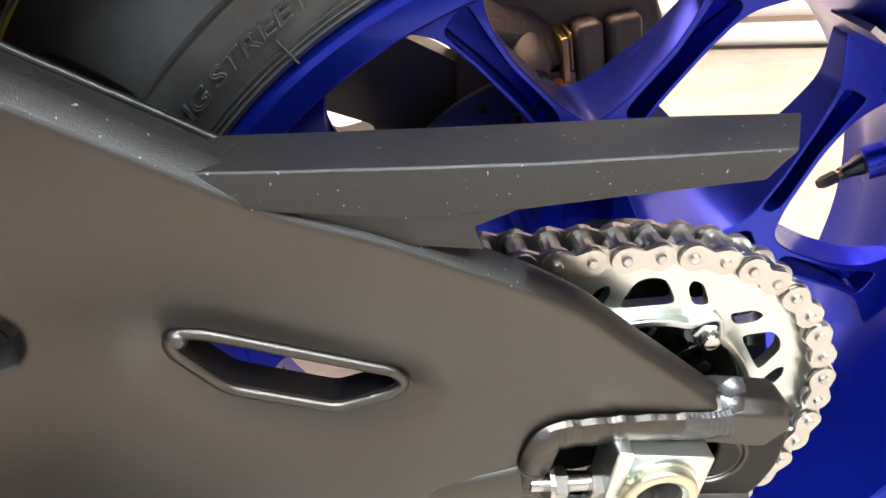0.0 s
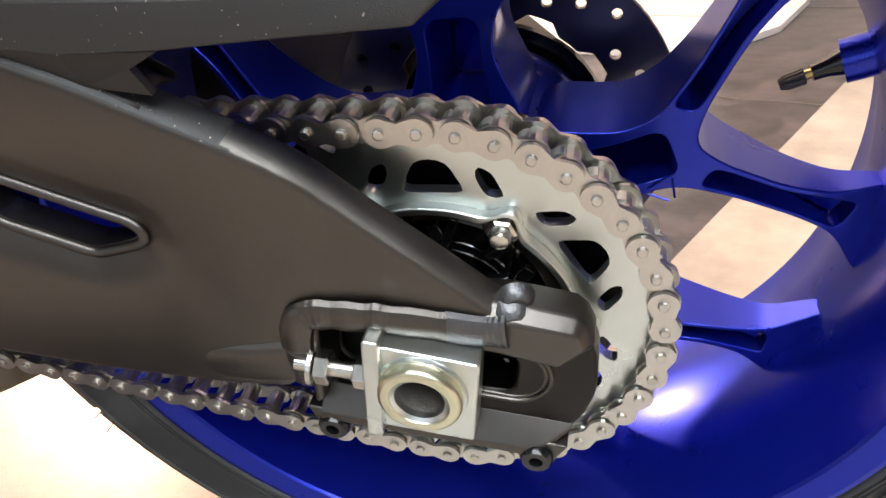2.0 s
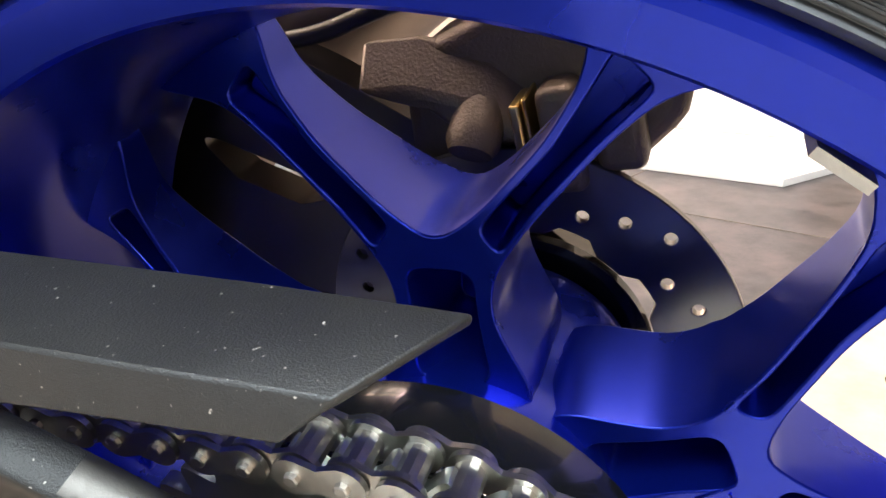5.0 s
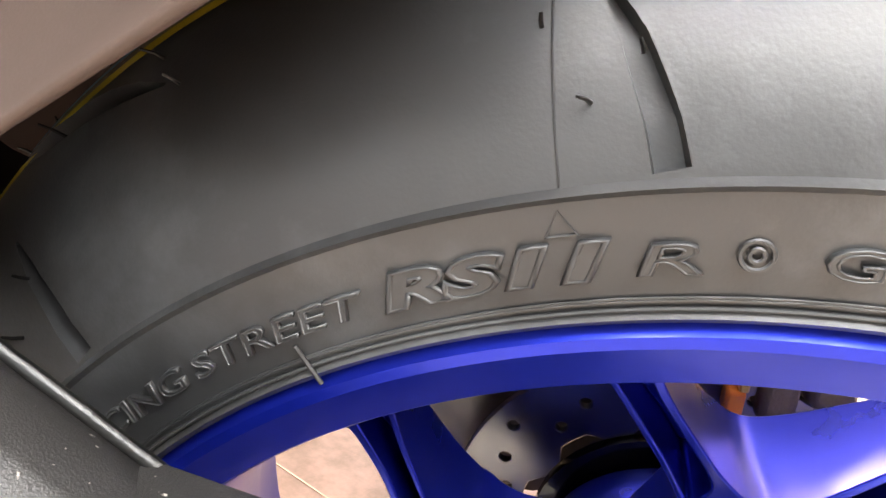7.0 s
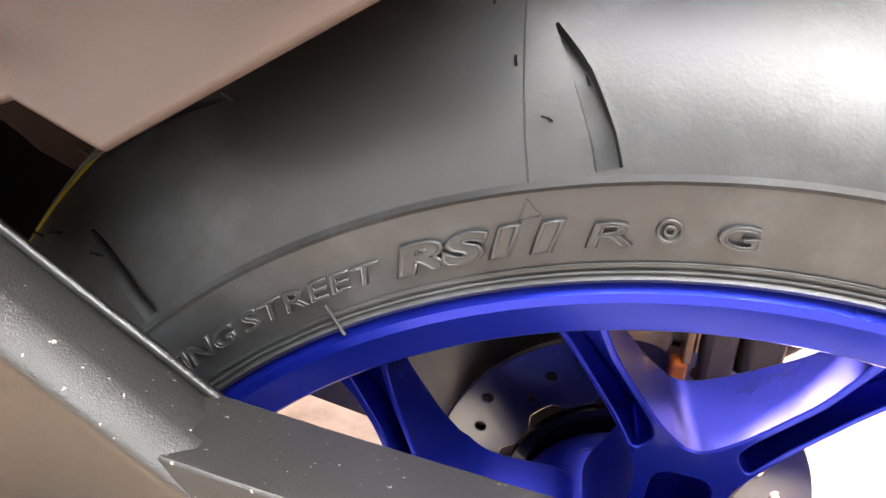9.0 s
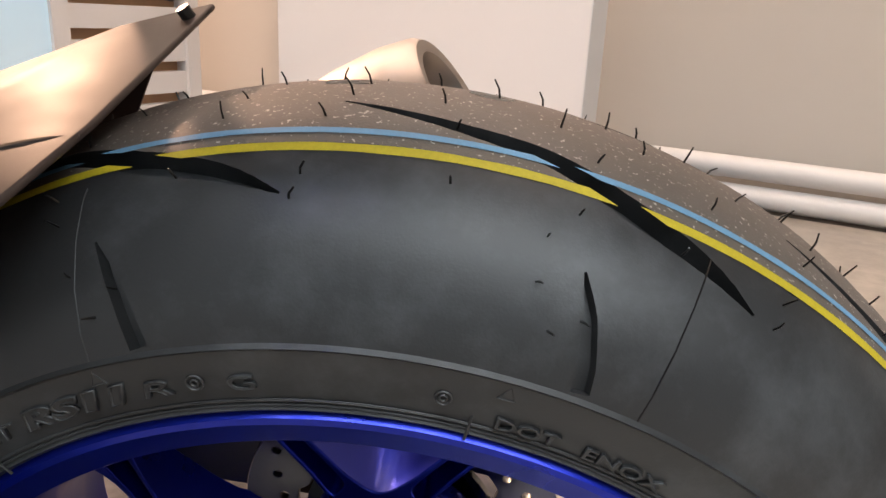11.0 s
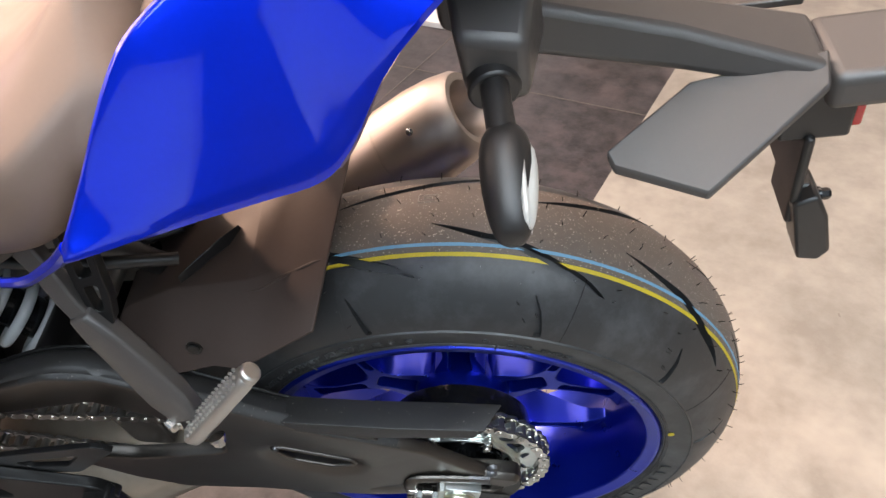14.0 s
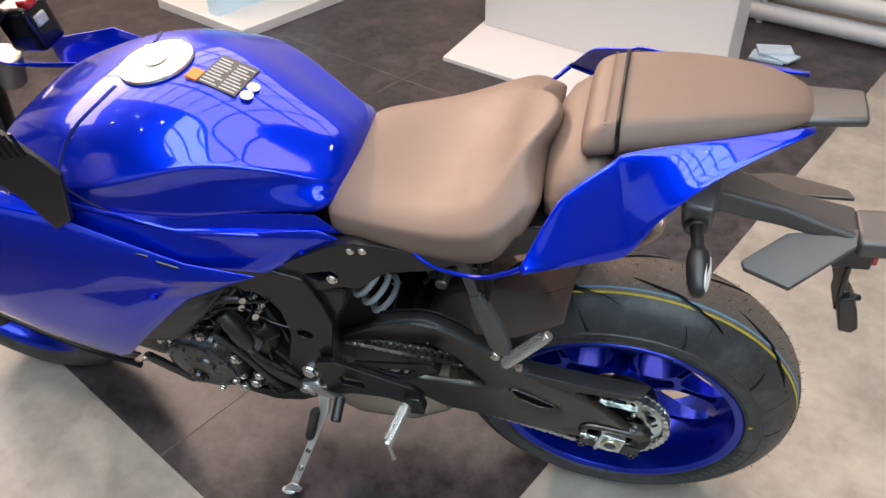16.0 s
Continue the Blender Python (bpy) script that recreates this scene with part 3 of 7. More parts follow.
cap_out = [(0.0052 + (0.0005 if k % 2 else 0)) for k in range(28)]
cv = [(-0.0245, r * math.cos(2 * math.pi * k / 28), r * math.sin(2 * math.pi * k / 28)) for k, r in enumerate(cap_out)]
cv2 = [(-0.036, y * 0.95, z * 0.95) for _, y, z in cv]
cv3 = [(-0.0405, y * 0.62, z * 0.62) for _, y, z in cv]
obj("valve_cap", *loft([cv, cv2, cv3]), PLASTIC, valve, "ribbed black plastic valve cap")
obj("balance_weight", *box(-0.0015, 0.0015, -0.016, 0.016, -0.008, 0.008), ALU, wheel, "small grey adhesive balance weight", matrix=pose(0, 0, 0, 0, -48, 0) @ pose(0.2008, -0.035, 0))

crown = [(0.3245, 0), (0.3238, 0.015), (0.3212, 0.028), (0.3193, 0.0335), (0.3163, 0.0415), (0.3085, 0.055), (0.2985, 0.0665), (0.2855, 0.0775), (0.271, 0.0855), (0.2614, 0.0884)]
side = [(0.2602, 0.0903), (0.2588, 0.0892), (0.2540, 0.0890), (0.247, 0.0880), (0.238, 0.0862), (0.2325, 0.0852), (0.2312, 0.0862), (0.2295, 0.0845), (0.2285, 0.081)]
tyre_half = crown + side
tyre_profile = [(r, -y) for r, y in tyre_half[::-1]] + tyre_half[1:]
tyre_profile += [(0.222, 0.076), (0.222, -0.076)]
ANG11 = 360 / 11


def tread_radius(y):
    """The tyre's radius at a distance from its middle plane."""
    pts = [(yy, r) for r, yy in tyre_half[:11]]
    y = abs(y)
    for (a, ra), (b, rb) in zip(pts, pts[1:]):
        if a <= y <= b:
            return ra + (rb - ra) * (y - a) / (b - a)
    return pts[-1][1]


def tread_point(angle, y, lift=0.0):
    r = tread_radius(y) + lift
    return (r * math.cos(radians(angle)), y, r * math.sin(radians(angle)))


def tread_normal(y):
    d = 0.002
    return math.atan2(tread_radius(y - d) - tread_radius(y + d), 2 * d) if abs(y) < 0.086 else math.copysign(1.4, y)


def groove(path, widths, depth):
    """A cutter along (angle, y) points."""
    pts = smooth_path([(a, y, w) for (a, y), w in zip(path, widths)], 4)
    rings = []
    for i, p in enumerate(pts):
        q, o = pts[min(i + 1, len(pts) - 1)], pts[max(i - 1, 0)]
        c = Vector(tread_point(p.x, p.y))
        t = (Vector(tread_point(q.x, q.y)) - Vector(tread_point(o.x, o.y))).normalized()
        tilt = math.atan2(tread_radius(abs(p.y) - 0.002) - tread_radius(abs(p.y) + 0.002), 0.004) * (1 if p.y > 0 else -1)
        rad = Vector((math.cos(radians(p.x)), 0, math.sin(radians(p.x))))
        n = (rad * math.cos(tilt) + Vector((0, 1, 0)) * math.sin(tilt)).normalized()
        side_ = n.cross(t).normalized() * max(p.z, 0.0003)
        rings.append([c + n * 0.005 + side_ * 1.1, c + n * 0.005 - side_ * 1.1, c - n * depth - side_ * 0.8, c - n * depth + side_ * 0.8])
    return loft(rings)


# the tread pattern's repeats
PITCHES = [ANG11 * k for k in range(11)]
cutters = []
for o in PITCHES:
    cutters.append(groove([(85.7 + o, -0.0150), (78.0 + o, -0.0260), (71.5 + o, -0.0330), (65.9 + o, -0.0440), (60.2 + o, -0.0525), (55.8 + o, -0.0600)], [0.0005, 0.0032, 0.0046, 0.0056, 0.0042, 0.0005], 0.0095))
    m_ = 17.0
    cutters.append(groove([(85.5 + o + m_, 0.0175), (79.5 + o + m_, 0.024), (72.5 + o + m_, 0.0325), (66.5 + o + m_, 0.042), (60.5 + o + m_, 0.051), (55.8 + o + m_, 0.0572)], [0.0004, 0.0026, 0.0038, 0.0046, 0.0033, 0.0004], 0.0085))
for k in range(11):
    o = 33.6 if k == 1 else ANG11 * k
    cutters.append(groove([(67.9 + o, -0.0680), (67.0 + o, -0.0755), (66.2 + o, -0.0825), (65.6 + o, -0.0880)], [0.0005, 0.0023, 0.0032, 0.0036], 0.0055))


def carved(name, body, cutter, material):
    """A mesh with the cutter's shapes taken out of it."""
    a, b = obj(name, *body, material, smooth=True), obj("cutter", *cutter, material)
    md = a.modifiers.new("cut", "BOOLEAN")
    md.operation, md.object, md.solver = "DIFFERENCE", b, "EXACT"
    md.use_self = False
    me = bpy.data.meshes.new_from_object(a.evaluated_get(bpy.context.evaluated_depsgraph_get()))
    bpy.data.objects.remove(a)
    bpy.data.objects.remove(b)
    me.name = name
    me.set_sharp_from_angle(angle=radians(32))
    return me


tyre = new("tyre", carved("tyre", revolve(tyre_profile, 264), merge(*cutters), RUBBER))
tyre.parent = bike
tyre.data.materials.append(RUBBERD)
for f in tyre.data.polygons:
    if abs(f.center.y) < 0.0416 and f.center.xz.length > tread_radius(f.center.y) - 0.0012:
        f.material_index = 1
tagged(tyre, "black sport tyre with curved grooves and moulded lettering")


def stripe(y0, y1, lift, a0, a1, step=1.5):
    """A painted line between two grooves, its ends slanted along them."""
    rows = []
    n = max(4, int((a1 - a0) / step))
    for i in range(n + 1):
        a = a0 + (a1 - a0) * i / n
        w = 0.0003 * noise.noise((a * 0.35, y0 * 900, 0.0))
        row = []
        for y in (y0 + w, (y0 + y1) / 2, y1 + w):
            b = a + 640 * (y - (y0 + y1) / 2)
            row.append(tread_point(b, y, lift))
        rows.append(row)
    return sheet(rows)


for k, o in enumerate(PITCHES):
    nxt = (PITCHES + [360.0])[k + 1]
    obj("yellow_line", *stripe(-0.0453, -0.0420, 0.00035, 65.9 + o + 1.75, 65.9 + nxt - 1.75), YELLOW, tyre, "yellow painted marking line", smooth=True)
    obj("pale_blue_line", *stripe(-0.0368, -0.0339, 0.00035, 70.3 + o + 1.4, 70.3 + nxt - 1.4), LBLUE, tyre, "pale blue painted marking line", smooth=True)
obj("yellow_dot", *moved(revolve([(0.0, 0), (0.0036, 0), (0.0036, 0.0006), (0, 0.0006)], 20), pose(0, 0, 0)), YELLOW, tyre, "yellow paint dot", matrix=pose(0.2385 * math.cos(radians(5)), -0.0872, 0.2385 * math.sin(radians(5))))

# pale stamped marks on the crown of the tread
STAMP = mat("pale_tread_stamp", (0.30, 0.27, 0.24), 0.7, 0, 0, 0.4, 500)
for mid_a, mid_y, half_a, half_y, n_ in ((86.5, 0.0160, 1.6, 0.0050, 4), (75.9, 0.0160, 1.7, 0.0048, 14)):
    for f_ in (1.0, 0.45):
        ring_ = []
        for k in range(n_ * 6):
            q_ = 2 * math.pi * k / (n_ * 6)
            cx, cy = math.cos(q_), math.sin(q_)
            if n_ == 4:
                big = max(abs(cx), abs(cy))
                cx, cy = cx / big, cy / big
            ring_.append(tread_point(mid_a + half_a * f_ * cx, mid_y + half_y * f_ * cy * (0.6 if f_ < 1 else 1), 0.0001))
        obj("tread_stamp", *tube([Vector(p_) for p_ in ring_], 0.00042, 5, closed=True), STAMP, tyre, "pale stamped mark")

# vent hairs
random.seed(11)
hairs = []
for y, gap, ph in ((-0.006, 7.2, 0), (0.012, 8.1, 3), (0.03, 7.4, 5), (-0.026, 8.4, 2), (-0.0525, 8.6, 1), (-0.0605, 16.4, 6), (-0.0735, 32.727, 38.2), (-0.0775, 32.727, 34.6), (-0.0815, 32.727, 36.6), (0.052, 8, 4)):
    a = ph
    while a < 360 + ph:
        aa = a + (random.uniform(-1.2, 1.2) if gap < 20 else 0)
        yy = y + random.uniform(-0.0015, 0.0015)
        c = Vector(tread_point(aa, yy, -0.0006))
        tilt = math.atan2(tread_radius(abs(yy) - 0.002) - tread_radius(abs(yy) + 0.002), 0.004) * (1 if yy > 0 else -1)
        rad = Vector((math.cos(radians(aa)), 0, math.sin(radians(aa))))
        n = (rad * math.cos(tilt) + Vector((0, 1, 0)) * math.sin(tilt)).normalized()
        t = Vector((-rad.z, 0, rad.x))
        ln = random.uniform(0.0038, 0.0082)
        b = (t * random.uniform(-0.5, 0.5) + Vector((0, 1, 0)) * random.uniform(-0.4, 0.4)) * ln
        hairs.append(tube([c, c + n * ln * 0.55 + b * 0.3, c + n * ln + b], [0.0005, 0.00045, 0.00035], 5))
        a += gap
tagged(obj("vent_hairs", *merge(*hairs), FRAME, tyre, "fine rubber vent hairs", smooth=True), kind="stuff")
# mould seams across the tread edge
seams = []
for a0 in (103.6, 60.7, 17.8, 335, 292, 249, 206, 160):
    seams.append(tube([tread_point(a0 - 1.0 + 1.0 * i / 11, -0.050 - 0.0385 * i / 11, 0.0001) for i in range(12)], 0.00032, 5))
for k, sv in enumerate(seams):
    obj("mould_seam", *sv, RUBBER if k == 0 else FRAME, tyre)
obj("bead_line", *revolve([(0.2335 + 0.0006 * math.cos(k * math.pi / 4), -0.0858 + 0.0007 * math.sin(k * math.pi / 4)) for k in range(8)], 200), RUBBER, tyre, smooth=True)


# moulded writing on the sidewall
def bent_words(words, height, r, a0, a1, shear=0.0, depth=0.0009, y=-0.0884, bold=0.0, rim=0.0):
    """Raised letters bent round the sidewall between two angles, reading clockwise."""
    cu = bpy.data.curves.new("letters", "FONT")
    cu.body, cu.size, cu.resolution_u, cu.shear, cu.offset = words, 0.02, 3, shear, bold
    if rim:
        cu.fill_mode, cu.bevel_depth, cu.bevel_resolution = "NONE", rim, 1
    else:
        cu.extrude, cu.bevel_depth, cu.bevel_resolution = depth * 0.6, 0.0003, 1
    tmp = new("letters", cu)
    me = bpy.data.meshes.new_from_object(tmp.evaluated_get(bpy.context.evaluated_depsgraph_get()))
    bpy.data.objects.remove(tmp)
    xs, ys = [v.co.x for v in me.vertices], [v.co.y for v in me.vertices]
    x0, y0, wide, tall = min(xs), min(ys), max(xs) - min(xs), max(ys) - min(ys)
    for v in me.vertices:
        a = radians(a0 + (a1 - a0) * (v.co.x - x0) / wide)
        rr = r + height * ((v.co.y - y0) / tall - 0.5)
        v.co = (rr * math.cos(a), y + (0.13 * (0.247 - rr)) - v.co.z, rr * math.sin(a))
    me.materials.clear()
    me.materials.append(RUBBER)
    ob = new("lettering_rim" if rim else "lettering", me)
    ob.parent = tyre
    return ob


for words_, high_, r_, from_, to_, lean_, bold_, rim_ in (("RACING", 0.0066, 0.2450, 138.4, 126.3, 0.25, 0.0, 0.0005), ("STREET", 0.0066, 0.2453, 125.8, 113.9, 0.25, 0.0, 0.0005), ("RS11", 0.0098, 0.2460, 113.3, 101.7, 0.25, 0.0010, 0.0007), ("R", 0.0072, 0.2455, 100.8, 97.9, 0.2, 0.0, 0.0005), ("G", 0.0070, 0.2452, 93.1, 90.7, 0.0, 0.0, 0.0005)):
    bent_words(words_, high_, r_, from_, to_, lean_, 0.0006, bold=bold_)
    bent_words(words_, high_, r_, from_, to_, lean_, 0.0, y=-0.0889, bold=bold_, rim=rim_)
bent_words("DOT", 0.0056, 0.2405, 70.6, 65.0)
bent_words("ENOX", 0.0056, 0.2405, 62.7, 55.0)
for a, r_ in ((95.8, 0.0030), (75.3, 0.0028)):
    for q_ in (r_, r_ * 0.45):
        ring_ = [(q_ * math.cos(k * math.pi / 10), 0, q_ * math.sin(k * math.pi / 10)) for k in range(20)]
        obj("moulded_ring", *tube(ring_, 0.0005, 6, closed=True), RUBBER, tyre, matrix=pose(0.2462 * math.cos(radians(a)), -0.0886, 0.2462 * math.sin(radians(a))))
tri = [(0, 0, 0.0032), (0.0030, 0, -0.002), (-0.0030, 0, -0.002)]
for a in (103.8, 70.5):
    obj("moulded_triangle", *tube(tri, 0.0005, 6, closed=True), RUBBER, tyre, matrix=pose(0.2540 * math.cos(radians(a)), -0.0889, 0.2540 * math.sin(radians(a)), 0, 90 - a, 0))
for a in (119.2, 72.6):
    obj("bead_mark", *rod((0.2285 * math.cos(radians(a)), -0.0862, 0.2285 * math.sin(radians(a))), (0.2400 * math.cos(radians(a)), -0.0872, 0.2400 * math.sin(radians(a))), 0.0006, 6), RUBBER, tyre)
for r_, w_ in ((0.2356, 0.0004), (0.2362, 0.0003)):
    obj("moulded_line", *revolve([(r_ + w_ * math.cos(k * math.pi / 3), -0.0864 + w_ * math.sin(k * math.pi / 3)) for k in range(6)], 180), RUBBER, tyre, smooth=True)
# maker's name as plain raised bars
for k, w in enumerate((0.011, 0.013, 0.005, 0.013, 0.012, 0.012, 0.011, 0.011, 0.012, 0.012, 0.010)):
    a = -16.0 - 4.4 * k
    obj("lettering_bar", *box(-0.0062, 0.0062, -0.0005, 0.0005, -w * 0.36, w * 0.36), RUBBER, tyre, matrix=pose(0, 0, 0, 0, -a, 0) @ pose(0.2445, -0.0886, 0))

# brake disc and caliper on the far side
disc_holes = []
for k in range(30):
    a = 12 * k
    rr = (0.0985, 0.0905, 0.0830)[k % 3]
    disc_holes.append([(rr * math.cos(radians(a)) + 0.0032 * math.cos(j * math.pi / 6), rr * math.sin(radians(a)) + 0.0032 * math.sin(j * math.pi / 6)) for j in range(12)])
disc_in = []
for k in range(60):
    a = 2 * math.pi * k / 60
    disc_in.append(((0.073 if (k // 3) % 2 else 0.067) * math.cos(a), (0.073 if (k // 3) % 2 else 0.067) * math.sin(a)))
disc_out = [(0.110 * math.cos(2 * math.pi * k / 90), 0.110 * math.sin(2 * math.pi * k / 90)) for k in range(90)]
disc = obj("brake_disc", *prism_holes(disc_out, [disc_in] + disc_holes, 0.084, 0.089), DISC, wheel, "drilled steel brake disc", bevel=0.0005, seg=1)
obj("disc_carrier", *revolve([(0.03, 0.076), (0.066, 0.080), (0.066, 0.086), (0.03, 0.083)], 48), BLACKM, wheel, smooth=True)
caliper = obj("brake_caliper", *prism(rounded([(-0.060, 0.075), (-0.010, 0.070), (0.045, 0.078), (0.082, 0.108), (0.070, 0.150), (0.010, 0.168), (-0.050, 0.150)], 0.014, 3), 0.098, 0.150), CALIPER, bike, "dark brown brake caliper", bevel=0.008, seg=3)
obj("caliper_arm", *loft([[(x + dx, y, z + dz) for dx, y, dz in ((-0.014, 0.082, -0.010), (0.014, 0.082, -0.012), (0.016, 0.104, 0.010), (-0.014, 0.104, 0.012))] for x, z in ((-0.055, 0.150), (-0.022, 0.138), (-0.002, 0.118))]), CALIPER, caliper, bevel=0.005, seg=3)
obj("piston_housing", *tube([(-0.014, 0.070, 0.110), (-0.013, 0.074, 0.114), (-0.012, 0.12, 0.130)], [0.010, 0.0125, 0.0130], 24), CALIPER, caliper, "silver brake piston housing", smooth=True)
obj("pad_spring", *merge(box(0.006, 0.0105, 0.074, 0.100, 0.100, 0.128), box(0.0115, 0.0135, 0.076, 0.100, 0.106, 0.130)), BRASS, caliper, "brass coloured pad spring", bevel=0.001)
obj("wear_tab", *box(0.001, 0.010, 0.074, 0.092, 0.086, 0.100), ORANGE, caliper, "orange brake pad wear tab", bevel=0.002)
obj("pad_edge", *merge(box(0.016, 0.034, 0.078, 0.104, 0.082, 0.132), box(0.038, 0.060, 0.084, 0.104, 0.088, 0.130)), CALIPER, caliper, bevel=0.005, seg=3)
obj("banjo_bolt", *bolt_head((0.020, 0.124, 0.168), (0.1, 0, 1), 0.008, 0.009), BOLT, caliper)
obj("brake_hose", *tube(smooth_path([(0.02, 0.124, 0.176), (-0.05, 0.122, 0.172), (-0.13, 0.118, 0.165), (-0.26, 0.11, 0.20)], 8), 0.0048, 10), PLASTIC, caliper, smooth=True)
caliper.matrix_local = pose(0.014, 0, 0.004)

# ---------------------------------------------------------------- final drive
YC = -0.094
RC, TEETH = 0.0964, 41
PITCH = 2 * RC * math.sin(math.pi / TEETH)


def ring_outline(n, f):
    return [(f(k) * math.cos(2 * math.pi * k / n), f(k) * math.sin(2 * math.pi * k / n)) for k in range(n)]


teeth = []
for k in range(TEETH * 8):
    ph = (k % 8) / 8
    r = RC + (0.0015 if ph in (0.0,) else 0.0)
    r = RC - 0.0052 + 0.0095 * (0.5 - 0.5 * math.cos(2 * math.pi * ph))
    teeth.append((r, 2 * math.pi * (k / 8) / TEETH))
tooth_outline = [(r * math.cos(a), r * math.sin(a)) for r, a in teeth]


def polar(r, a):
    return (r * math.cos(radians(a)), r * math.sin(radians(a)))


holes = []
for k in range(6):
    a = 20 + 60 * k
    holes.append(rounded([polar(0.0665, a + 12), polar(0.0675, a - 12), polar(0.0800, a - 5), polar(0.0815, a), polar(0.0800, a + 5)][::-1], 0.004, 2))
    for s in (-1, 1):
        holes.append(rounded([polar(0.068, a + s * 19), polar(0.071, a + s * 25), polar(0.080, a + s * 18), polar(0.081, a + s * 13.5), polar(0.076, a + s * 13.5)], 0.003, 2))
inner = [polar(0.0575 - 0.0085 * max(0, math.cos(radians(6 * (a - 51)))) ** 3, a) for a in range(0, 360, 3)]
sprocket = obj("sprocket", *prism_holes(tooth_outline, [inner] + holes, YC - 0.003, YC + 0.003), ZINC, bike, "zinc plated steel rear sprocket with cut-outs", bevel=0.0006, seg=1)


def plate(half, r, waist):
    """A figure-eight link plate outline, along x."""
    pts = []
    for k in range(13):
        a = radians(-100 + 200 * k / 12)
        pts.append((half + r * math.cos(a), r * math.sin(a)))
    pts.append((0, waist))
    for k in range(13):
        a = radians(80 + 200 * k / 12)
        pts.append((-half + r * math.cos(a), r * math.sin(a)))
    pts.append((0, -waist))
    return pts


h = PITCH / 2
LINKR = PITCH * 0.47
outer_vf = []
for s in (-1, 1):
    outer_vf.append(prism(plate(h, LINKR * 0.93, LINKR * 0.62), s * 0.0088, s * 0.0107))
for s in (-1, 1):
    for x in (-h, h):
        outer_vf.append(tube([(x, s * 0.0107, 0), (x, s * 0.0121, 0), (x, s * 0.0124, 0)], [0.0024, 0.0023, 0.0017], 8))
outer_vf = merge(*outer_vf)
inner_vf = [prism(plate(h, LINKR, LINKR * 0.66), s * 0.0062, s * 0.0082) for s in (-1, 1)]
for x in (-h, h):
    inner_vf.append(tube([(x, -0.0062, 0), (x, 0.0062, 0)], 0.0047, 12, caps=False))
inner_vf = merge(*inner_vf)


def chain_line():
    """Places and slopes of the link middles: round the sprocket, then both runs to the front."""
    out = []
    step = 360 / TEETH
    front, rf = Vector((-0.575, 0.148)), 0.036
    d = front.length
    base = math.degrees(math.atan2(front.y, front.x))
    off = math.degrees(math.acos((RC - rf) / d))
    top, low = base - off, base + off
    a = PHASE + step / 2
    while a < top:
        a += step
    k0 = 0
    ang = PHASE - step / 2
    n_wrap = 0
    angs = []
    x = ang
    while x > low - 360:
        angs.append(x)
        x -= step
    x = ang + step
    pre = []
    while x < top:
        pre.append(x)
        x += step
    angs = pre[::-1] + angs
    for x in angs:
        c = RC * math.cos(math.pi / TEETH)
        out.append((c * math.cos(radians(x)), c * math.sin(radians(x)), x - 90))
    first, last = angs[0], angs[-1]
    for (ax, sign, tang) in ((first, 1, top), (last, -1, low)):
        e = ax + sign * step / 2
        p = Vector((RC * math.cos(radians(e)), RC * math.sin(radians(e))))
        q = front + rf * Vector((math.cos(radians(tang)), math.sin(radians(tang))))
        way = (q - p).normalized()
        for k in range(int((q - p).length / PITCH)):
            m = p + way * PITCH * (k + 0.5)
            if sign < 0:
                m.y -= 0.010 * math.sin(math.pi * (k + 0.5) * PITCH / (q - p).length)
            item = (m.x, m.y, math.degrees(math.atan2(way.y, way.x)))
            if sign > 0:
                out.insert(0, item)
            else:
                out.append(item)
    return out


PHASE = 72.1
line_of_links = chain_line()
chain = obj("drive_chain", *merge(*[rod((x + h * math.cos(radians(a)), YC - 0.009, z + h * math.sin(radians(a))), (x + h * math.cos(radians(a)), YC + 0.009, z + h * math.sin(radians(a))), 0.0022, 8) for x, z, a in line_of_links]), STEEL, bike, "steel roller chain with riveted link plates")
tagged(chain, kind="stuff")
first_outer = first_inner = None
n_top = [i for i, (x, z, a) in enumerate(line_of_links) if abs((a + 90) - (PHASE - 180 / TEETH)) < 1]
par = n_top[0] % 2 if n_top else 0
for i, (x, z, a) in enumerate(line_of_links):
    m = pose(x, YC, z, 0, -a, 0)
    if i % 2 == par:
        if first_outer is None:
            first_outer = obj("outer_link", *outer_vf, STEEL, chain, matrix=m)
        else:
            ob = new("outer_link", first_outer.data)
            ob.parent, ob.matrix_local = chain, m
    else:
        if first_inner is None:
            first_inner = obj("inner_link", *inner_vf, STEEL, chain, matrix=m)
        else:
            ob = new("inner_link", first_inner.data)
            ob.parent, ob.matrix_local = chain, m

# inner band that runs round the nuts, and the black damper hub
def bump(a):
    return max(0, math.cos(radians(6 * (a - 51)))) ** 5


car = [polar(0.0615 + 0.0080 * bump(2 * k), 2 * k) for k in range(180)]
car_in = [polar(0.0580 + 0.0088 * bump(2 * k), 2 * k) for k in range(180)]
carrier = obj("sprocket_band", *prism_holes(car, [car_in], YC - 0.0090, YC - 0.0030), ZINC, sprocket, "bright zinc plated inner band", bevel=0.0012)
obj("hub_ring", *revolve([(0.0475, YC + 0.003), (0.0570, YC + 0.001), (0.0575, YC + 0.012), (0.0475, YC + 0.012)], 72), DISC, sprocket, "grey cast ring behind the sprocket", smooth=True)
